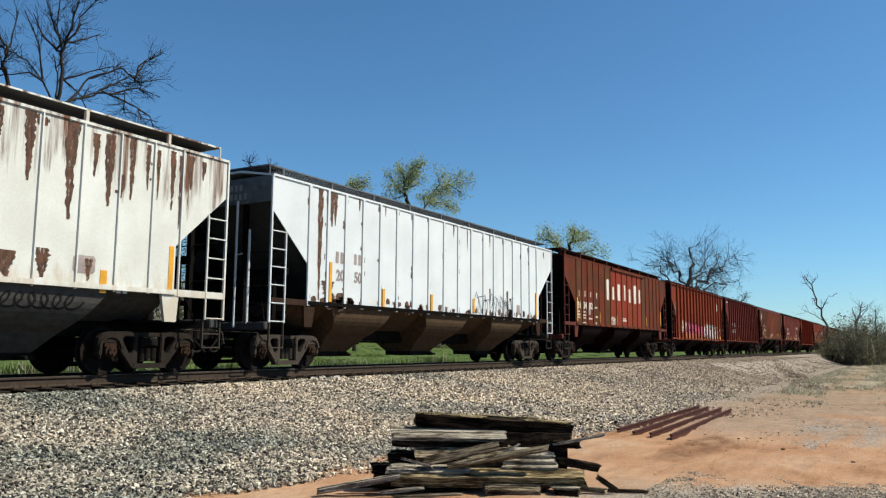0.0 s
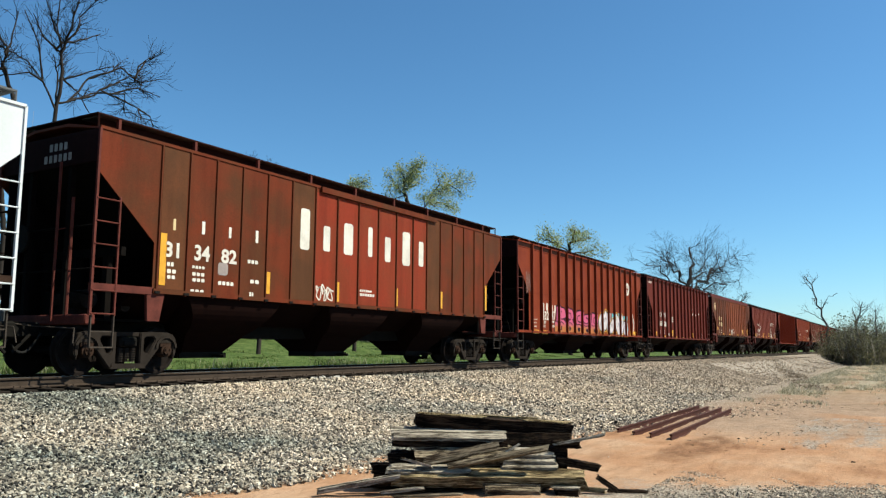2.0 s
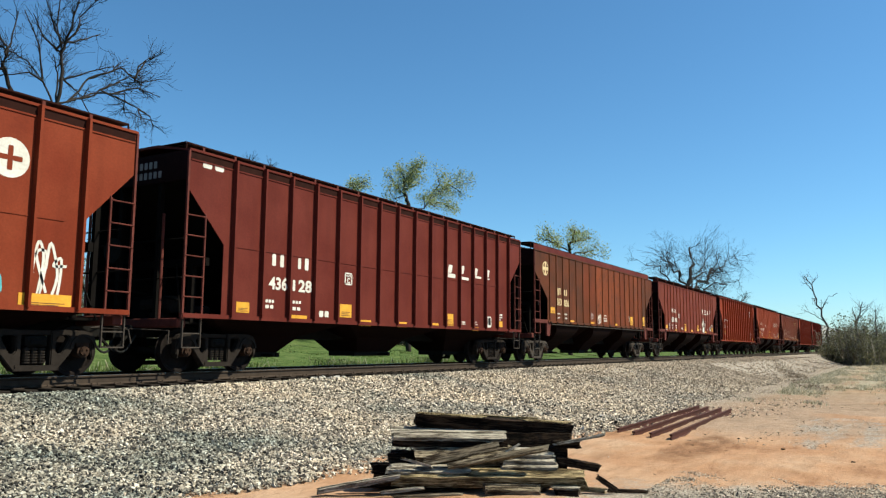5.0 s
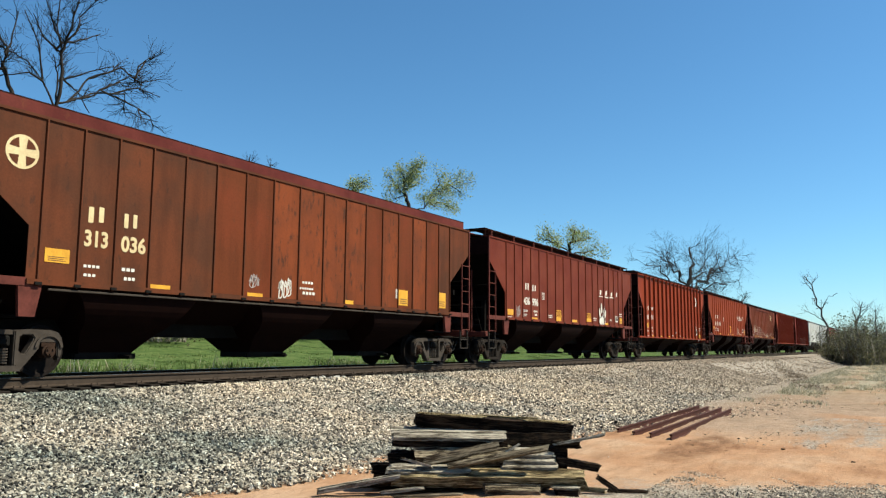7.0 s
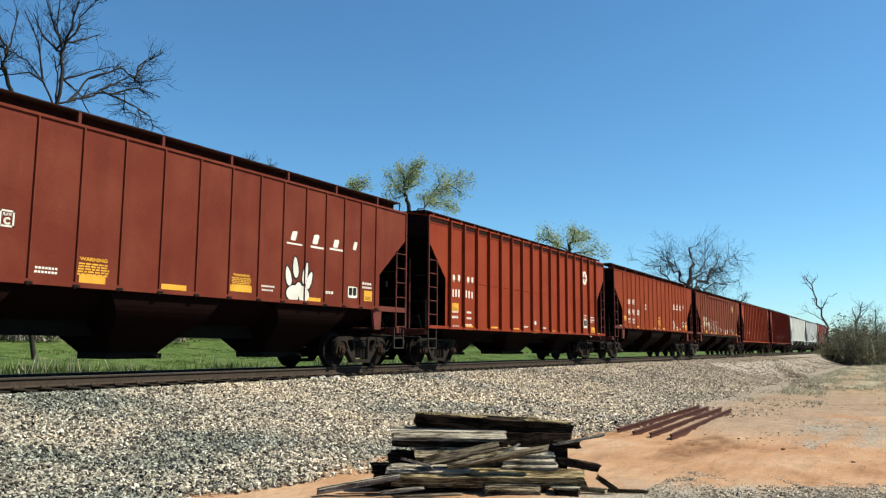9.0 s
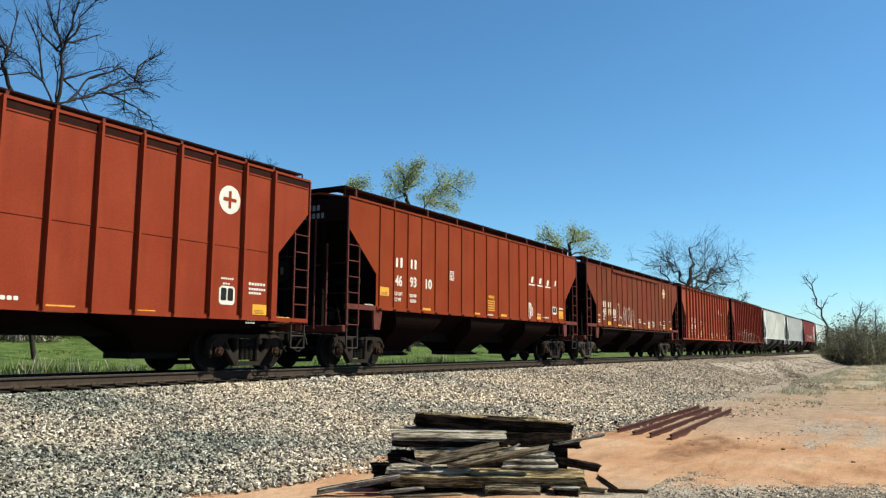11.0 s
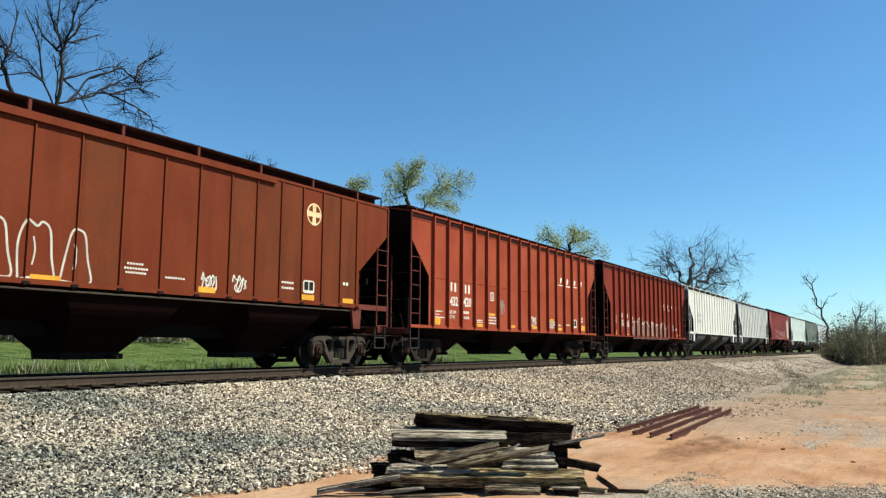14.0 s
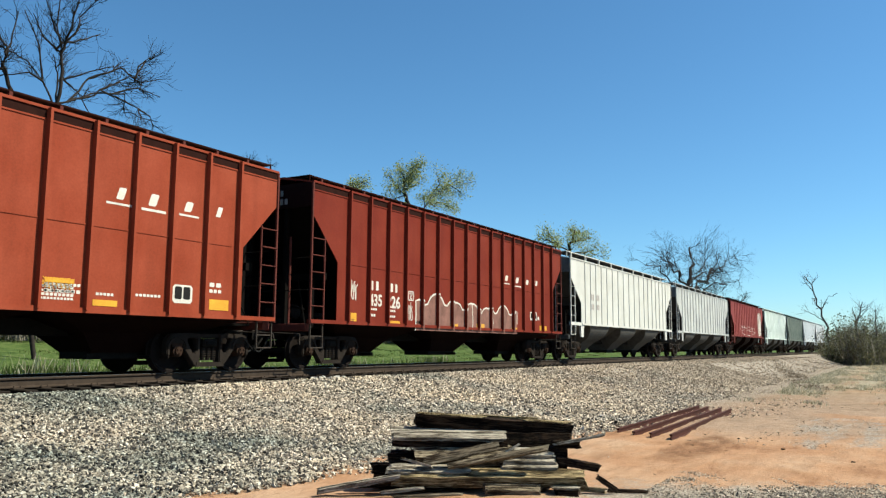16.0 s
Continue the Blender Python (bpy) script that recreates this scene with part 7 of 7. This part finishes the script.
tree(upright(30, [
    [(19.0, 11.2), (19.0, 12.6), (19.0, 13.7), (19.1, 14.8), (19.2, 16.6)],
    [(18.7, 11.3), (18.3, 12.3), (17.6, 12.9), (16.3, 13.1)],
    [(19.2, 11.4), (19.1, 12.9), (18.9, 13.7)],
    [(18.9, 13.8), (18.3, 14.2), (17.5, 14.8)],
    [(19.0, 13.9), (19.6, 14.9), (20.1, 15.8), (20.8, 17.2)],
    [(19.1, 14.1), (20.1, 14.7), (21.1, 15.4)],
    [(19.0, 14.3), (18.6, 15.2), (18.4, 16.1)],
    [(19.7, 11.5), (20.4, 12.2), (21.5, 13.1), (22.6, 13.6), (24.1, 14.0)],
    [(22.6, 13.6), (23.1, 14.5), (23.7, 15.2)],
    [(21.1, 12.6), (22.1, 12.6), (22.8, 12.3), (22.9, 11.6)],
    [(19.5, 12.5), (20.2, 13.2), (21.5, 13.9)],
    [(19.4, 12.6), (20.1, 12.4), (20.5, 11.5)],
    [(18.2, 12.3), (17.6, 12.4), (16.7, 12.1)],
    [(19.0, 13.7), (18.9, 14.9), (18.8, 16.6)],
    [(18.4, 12.5), (18.0, 13.6), (17.4, 15.0)],
    [(22.8, 12.2), (23.7, 12.2), (24.1, 11.8)],
    [(19.4, 11.7), (20.5, 13.1), (21.7, 13.9), (22.6, 13.7), (23.6, 13.8), (24.1, 14.1)],
    [(19.6, 11.6), (21.0, 12.6), (22.1, 12.8), (22.9, 12.3), (23.3, 11.7)],
    [(22.6, 13.7), (23.4, 14.8), (23.8, 15.3)],
    [(21.7, 12.9), (22.8, 13.3), (23.8, 13.1)],
    [(21.0, 12.6), (21.7, 13.2), (22.5, 13.8)],
    [(20.5, 13.1), (21.2, 13.5), (22.0, 14.3)]
]), 0.085, 4, "tall bare tree with spreading grey limbs behind the train", per=2.8, reach=1.25, levels=2, depth=0.35, rise=0.05, twig_r=0.017, limb=0.42, gnarl=0.02, fan=(1.0, 0.3, 0.9))
tree(upright(30, [
    [(17.2, 11.2), (16.8, 12.4), (16.6, 13.1), (16.2, 14.0)],
    [(16.7, 12.8), (17.0, 13.5), (17.2, 14.9)],
    [(16.7, 12.4), (16.3, 12.0)],
    [(16.9, 12.3), (16.4, 12.7)]
]), 0.1, 8, "slender bare tree beside a taller one", per=2.2, reach=1.3, levels=2, depth=0.3, rise=0.05, twig_r=0.014, limb=0.4, gnarl=0.025, fan=(1.0, 0.3, 0.9))
tree(upright(32, [
    [(49.4, 10.6), (48.9, 12.6), (48.6, 13.7), (48.7, 14.6), (49.0, 15.2)],
    [(48.9, 13.0), (47.5, 13.4), (46.3, 14.2)],
    [(49.0, 13.4), (50.4, 14.2)],
    [(48.8, 13.8), (47.7, 14.4), (47.5, 15.0)],
    [(48.9, 12.8), (47.3, 12.4), (46.6, 12.6)],
    [(49.5, 11.0), (51.4, 12.6), (53.4, 13.8), (55.7, 15.0), (58.4, 15.7)],
    [(52.8, 13.4), (53.5, 14.7), (53.7, 15.7)],
    [(54.3, 14.2), (55.9, 15.6)],
    [(52.1, 12.9), (54.8, 13.2), (57.0, 12.9)],
    [(55.7, 14.9), (57.2, 14.6)],
    [(50.9, 12.2), (51.4, 13.2), (52.1, 13.8)]
]), 0.2, 12, "tree with fresh yellow-green leaves behind the train", leaf=(8, 0.07, 0.22, M_LEAF), per=1.9, reach=1.0, twig_r=0.014, limb=0.22)
tree(upright(32.5, [
    [(43.0, 10.5), (43.0, 12.0), (43.1, 12.6), (43.7, 13.0)],
    [(43.0, 12.4), (42.3, 12.7)],
    [(43.2, 12.5), (44.4, 12.8)]
]), 0.14, 15, "thin tree with sparse young leaves", leaf=(3, 0.065, 0.2, M_LEAF), per=2, reach=0.8, twig_r=0.016)
tree(upright(28, [
    [(72.3, 9.6), (71.7, 11.2), (72.8, 12.7), (74.6, 13.3)],
    [(71.5, 10.9), (67.4, 11.5), (65.2, 12.2)],
    [(72.7, 11.3), (76.4, 12.6), (77.8, 13.1)],
    [(72.4, 10.4), (78.1, 11.5), (82.4, 11.4)],
    [(68.8, 11.3), (66.0, 11.3), (64.6, 11.5)]
]), 0.24, 31, "tree with sparse yellow-green leaves", leaf=(6, 0.085, 0.28, M_LEAF), per=1.3, reach=1.3, twig_r=0.018)
tree([[(107.7, 25, 5.8), (107.2, 25, 9.6), (110, 25, 12.9), (112.4, 25, 15.7)],
      [(107.2, 25, 9.2), (102.9, 25, 11.5), (101.6, 25, 13.4)],
      [(107.5, 25, 8.8), (97.1, 25, 10.3), (89.7, 25, 11.3)],
      [(108.2, 25, 9.2), (116.2, 25, 12.6), (121.2, 25, 15.6), (123.7, 25, 18.4)],
      [(108.7, 25, 8.5), (119.9, 25, 12.1), (135.7, 25, 16.2), (143.5, 25, 17.5)],
      [(108.7, 25, 8.1), (125.9, 25, 11.7), (145.4, 25, 13.6)],
      [(106.4, 25, 10.3), (100, 25, 12), (93.4, 25, 12.4)],
      [(114.1, 25, 10.8), (126.3, 25, 14.4), (128.8, 25, 16.4)]],
     0.45, 41, "broad bare tree with fine grey twigs", per=0.9, reach=4.2, levels=3, twig_r=0.045)
tree([[(146.5, 25, 6.2), (148.4, 25, 9.8), (152.3, 25, 11.5)],
      [(148.2, 25, 8.7), (142, 25, 10.4)]],
     0.2, 43, "small bare tree with fine grey twigs", per=1.2, reach=2.6, twig_r=0.05)
tree([[(32.2, 31, 8.2), (31.9, 31, 10.8), (31.6, 31, 12.1)],
      [(31.9, 31, 10.5), (32.8, 31, 11.6), (33.2, 31, 12)]],
     0.12, 23, "thin bare tree behind the train", per=2, reach=0.9)
tree([[(100, 7.6, 0.1), (100, 7.7, 4), (100, 8.4, 6.6), (100, 9, 8.9), (100, 8.9, 10)],
      [(100, 8.8, 7.9), (100, 9.7, 9.3), (100, 10.2, 10.1)],
      [(100, 8.3, 6.3), (100, 7.7, 7.2), (100, 6.8, 7.9)],
      [(100, 7.8, 4.3), (100, 9.2, 5.6), (100, 10.6, 6.1)],
      [(100, 9, 8.7), (100, 8.4, 9.9)]],
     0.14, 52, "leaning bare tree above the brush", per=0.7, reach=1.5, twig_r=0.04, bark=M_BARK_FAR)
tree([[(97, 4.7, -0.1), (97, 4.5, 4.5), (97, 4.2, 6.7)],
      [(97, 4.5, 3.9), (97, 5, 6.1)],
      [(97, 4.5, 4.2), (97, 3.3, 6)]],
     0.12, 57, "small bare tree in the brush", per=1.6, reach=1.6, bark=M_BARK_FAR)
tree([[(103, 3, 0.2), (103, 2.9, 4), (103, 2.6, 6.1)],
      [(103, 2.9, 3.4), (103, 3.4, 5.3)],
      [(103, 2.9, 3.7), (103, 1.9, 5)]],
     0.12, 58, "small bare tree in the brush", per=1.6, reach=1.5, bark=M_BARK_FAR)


def bush(x, y, w, h, seed, leafy=0.6, label="tangled olive-grey bush at the end of the earth track"):
    rng = np.random.default_rng(seed)
    z0 = float(ground_height(np.array(x), np.array(y)))
    ob = tagged(new("bush"), label, "bush", "brush beside the track")
    n = 280
    th, rr = rng.uniform(0, 2 * math.pi, n), np.sqrt(rng.random(n)) * w * 0.45
    foot = np.stack([x + rr * np.cos(th), y + rr * np.sin(th), np.full(n, z0 - 0.05)], -1)
    tall = h * rng.uniform(0.4, 1.0, n) * (0.7 + 0.4 * np.sin(th * 3 + seed)) * (1 - 0.3 * (rr / (w * 0.45)) ** 2)
    top = foot + np.stack([rng.normal(0, w * 0.24, n), rng.normal(0, w * 0.24, n), tall], -1)
    s = rng.uniform(0.008, 0.024, (n, 1))
    side = rng.normal(0, 1, (n, 3)) * s
    v = np.stack([foot - side, foot + side, top + side * 0.3, top - side * 0.3], 1).reshape(-1, 3)
    joined("stem_tangle", v, np.arange(4 * n).reshape(-1, 4), M_TWIG, ob)
    mid = foot + (top - foot) * rng.uniform(0.08, 0.98, (n, 1))
    tips = [(Vector(p), None) for p in mid]
    joined("foliage", *leaves(tips, int(18 * leafy), 0.10, w * 0.11, seed), M_BUSH, ob)
    return ob


rngb = random.Random(77)
for i in range(46):
    x = 84 + 52 * rngb.random()
    w = rngb.uniform(2.2, 4.0)
    y = 0.088 * x - 1.0 - w * 0.75 - 14.0 * rngb.random() ** 1.3
    bush(x, y, w, rngb.uniform(2.3, 6.5), 100 + i, rngb.uniform(0.4, 1.0))
for x, y, w, h in ((92, 5.6, 3.4, 4.2), (97, 6.0, 3.8, 4.8), (103, 6.3, 4.0, 5.0), (109, 6.6, 4.0, 5.2)):
    bush(x, y, w, h, int(x), 1.0)
for i in range(40):
    bush(14 + 4.6 * i + rngb.uniform(-1.5, 1.5), rngb.uniform(36, 44), rngb.uniform(4, 6.5), rngb.uniform(8.5, 12.0) if i < 9 else rngb.uniform(4.5, 9.0), 200 + i, 1.0, "tall grey-green thicket behind the bank")


def blades(count, x0, x1, y0, y1, h, seed, material, name, label, clump=0.0):
    rng = np.random.default_rng(seed)
    x = x0 + (x1 - x0) * rng.random(count)
    y = y0 + (y1 - y0) * rng.random(count)
    if clump:
        field = rng.normal(0, 0.35, count)
        for k in range(9):
            a, wave = rng.uniform(0, 2 * math.pi), rng.uniform(0.5, 5.0)
            field += 0.5 * np.sin((x * math.cos(a) * 0.5 + y * math.sin(a)) * 2 * math.pi / wave + rng.uniform(0, 6))
        # sparser towards the near edge
        keep = field > clump + 1.2 * np.clip((x0 + 14 - x) / 14, 0, 1)
        x, y = x[keep], y[keep]
    n = len(x)
    z = ground_height(x, y)
    p = np.stack([x, y, z - 0.02], -1)
    a = rng.uniform(0, 2 * math.pi, n)
    w = np.stack([np.cos(a), np.sin(a), 0 * a], -1) * rng.uniform(0.012, 0.03, (n, 1))
    hh = h * rng.uniform(0.4, 1.3, (n, 1)) * (0.6 + 0.5 * (np.sin(x * 1.3) * np.sin(y * 1.1))[:, None] ** 2)
    tip = p + np.concatenate([rng.normal(0, 0.35, (n, 2)) * hh, hh], 1)
    v = np.stack([p - w, p + w, tip], 1).reshape(-1, 3)
    ob = joined(name, v, np.arange(3 * n).reshape(-1, 3), material)
    return tagged(ob, label, "grass", kind="stuff")


blades(110000, 9, 75, 17.2, 30, 0.035, 5, M_GRASS, "green_grass", "bright green spring grass on the bank behind the track")
blades(40000, 9, 90, 25, 36, 0.12, 6, M_GRASS, "tall_weeds", "tall green and yellow weeds along the bank", 0.6)
blades(170000, 25, 95, -8, 4.4, 0.15, 8, M_DRY, "dry_grass", "pale dry grass tufts on the earth", 0.15)

blades(26000, 20, 48, -3, 6.0, 0.035, 14, M_DEAD, "dead_grass", "low grey-brown dead grass in streaks on the sand", 1.0)


def gully_grass():
    """Dead grass caught in the washed-out gullies that run down the slope."""
    rng = np.random.default_rng(21)
    feet = []
    for line, n, wide in ((((39.5, 8.9), (36.0, 7.6), (33.3, 6.8), (31.4, 5.9)), 1500, 0.16), (((60.0, 8.0), (54.0, 6.6), (49.9, 5.7), (42.0, 4.4), (34.0, 3.0)), 4200, 0.3)):
        p = np.array(line)
        t = rng.random(n) * (len(p) - 1)
        k = t.astype(int)
        q = p[k] + (p[k + 1] - p[k]) * (t - k)[:, None] + rng.normal(0, wide, (n, 2))
        feet.append(q[np.sin(q[:, 0] * 2.1) + rng.normal(0, 0.8, n) > -0.4])
    q = np.concatenate(feet)
    n = len(q)
    foot = np.stack([q[:, 0], q[:, 1], ground_height(q[:, 0], q[:, 1]) - 0.01], -1)
    a = rng.uniform(0, 2 * math.pi, n)
    side = np.stack([np.cos(a), np.sin(a), 0 * a], -1) * rng.uniform(0.015, 0.035, (n, 1))
    tip = foot + np.concatenate([rng.normal(0, 0.06, (n, 2)), rng.uniform(0.03, 0.10, (n, 1))], 1)
    tagged(joined("gully_grass", np.stack([foot - side, foot + side, tip], 1).reshape(-1, 3), np.arange(3 * n).reshape(-1, 3), M_DEAD), "brown dead grass along washed-out gullies", "grass", kind="stuff")


gully_grass()


def weed_clump(x, y, h, seed):
    """Dead pale stalks leaning every way over a tuft of fresh green."""
    rng = np.random.default_rng(seed)
    z0 = float(ground_height(np.array(x), np.array(y)))
    ob = tagged(new("weed_clump"), "clump of pale dead stalks and green weeds on the bank", "weeds", "weeds along the bank")
    n = 60
    foot = np.stack([x + rng.normal(0, 0.55, n), y + rng.normal(0, 0.4, n), np.full(n, z0 - 0.05)], -1)
    top = foot + np.stack([rng.normal(0, 0.22, n), rng.normal(0, 0.2, n), h * rng.uniform(0.15, 0.8, n)], -1)
    side = rng.normal(0, 1, (n, 3)) * rng.uniform(0.006, 0.014, (n, 1))
    tagged(joined("stalk_tuft", np.stack([foot - side, foot + side, top + side * 0.4, top - side * 0.4], 1).reshape(-1, 3), np.arange(4 * n).reshape(-1, 4), M_DRY, ob), kind="stuff")
    n = 420
    foot = np.stack([x + rng.normal(0, 0.8, n), y + rng.normal(0, 0.5, n), np.full(n, z0 - 0.05)], -1)
    top = foot + np.stack([rng.normal(0, 0.15, n), rng.normal(0, 0.15, n), h * rng.uniform(0.15, 0.6, n)], -1)
    side = rng.normal(0, 1, (n, 3)) * 0.03
    tagged(joined("grass_tuft", np.stack([foot - side, foot + side, top], 1).reshape(-1, 3), np.arange(3 * n).reshape(-1, 3), M_GRASS, ob), kind="stuff")


rngw = random.Random(9)
weed_clump(14.75, 23.5, 1.15, 147)
for x in (14.2, 15.4, 17.0, 18.4, 22.4, 23.4, 29.6, 31.0, 33.2, 37.6, 39.0):
    weed_clump(x, 23 + rngw.uniform(-0.8, 0.8), rngw.uniform(0.8, 1.25), int(x * 10))


def motions():
    """The train rolls by, slowing a little; its wheels turn with it."""
    # a little faster at the start, then an even roll
    gone = lambda t: -SPEED * t + SLOWING * t * t + float(np.interp(t, [0, 0.25, 0.5, 0.75, 1.0], [0.46, 0.22, 0.06, 0.02, 0]))
    times = [i / 4 for i in range(9)] + list(range(3, 17))
    for c in CARS:
        start = c["ob"]["start"]
        walk(c["ob"], [(float(t), pose(start + gone(t), TRACK_Y, RAIL_Z)) for t in times])
    for c in CARS:
        for w in c["wheels"]:
            walk(w, [(i / 30, pose(w["axle"], 0, 0.457, 0, math.degrees(gone(i / 30) / 0.457), 0)) for i in range(481)])


motions()
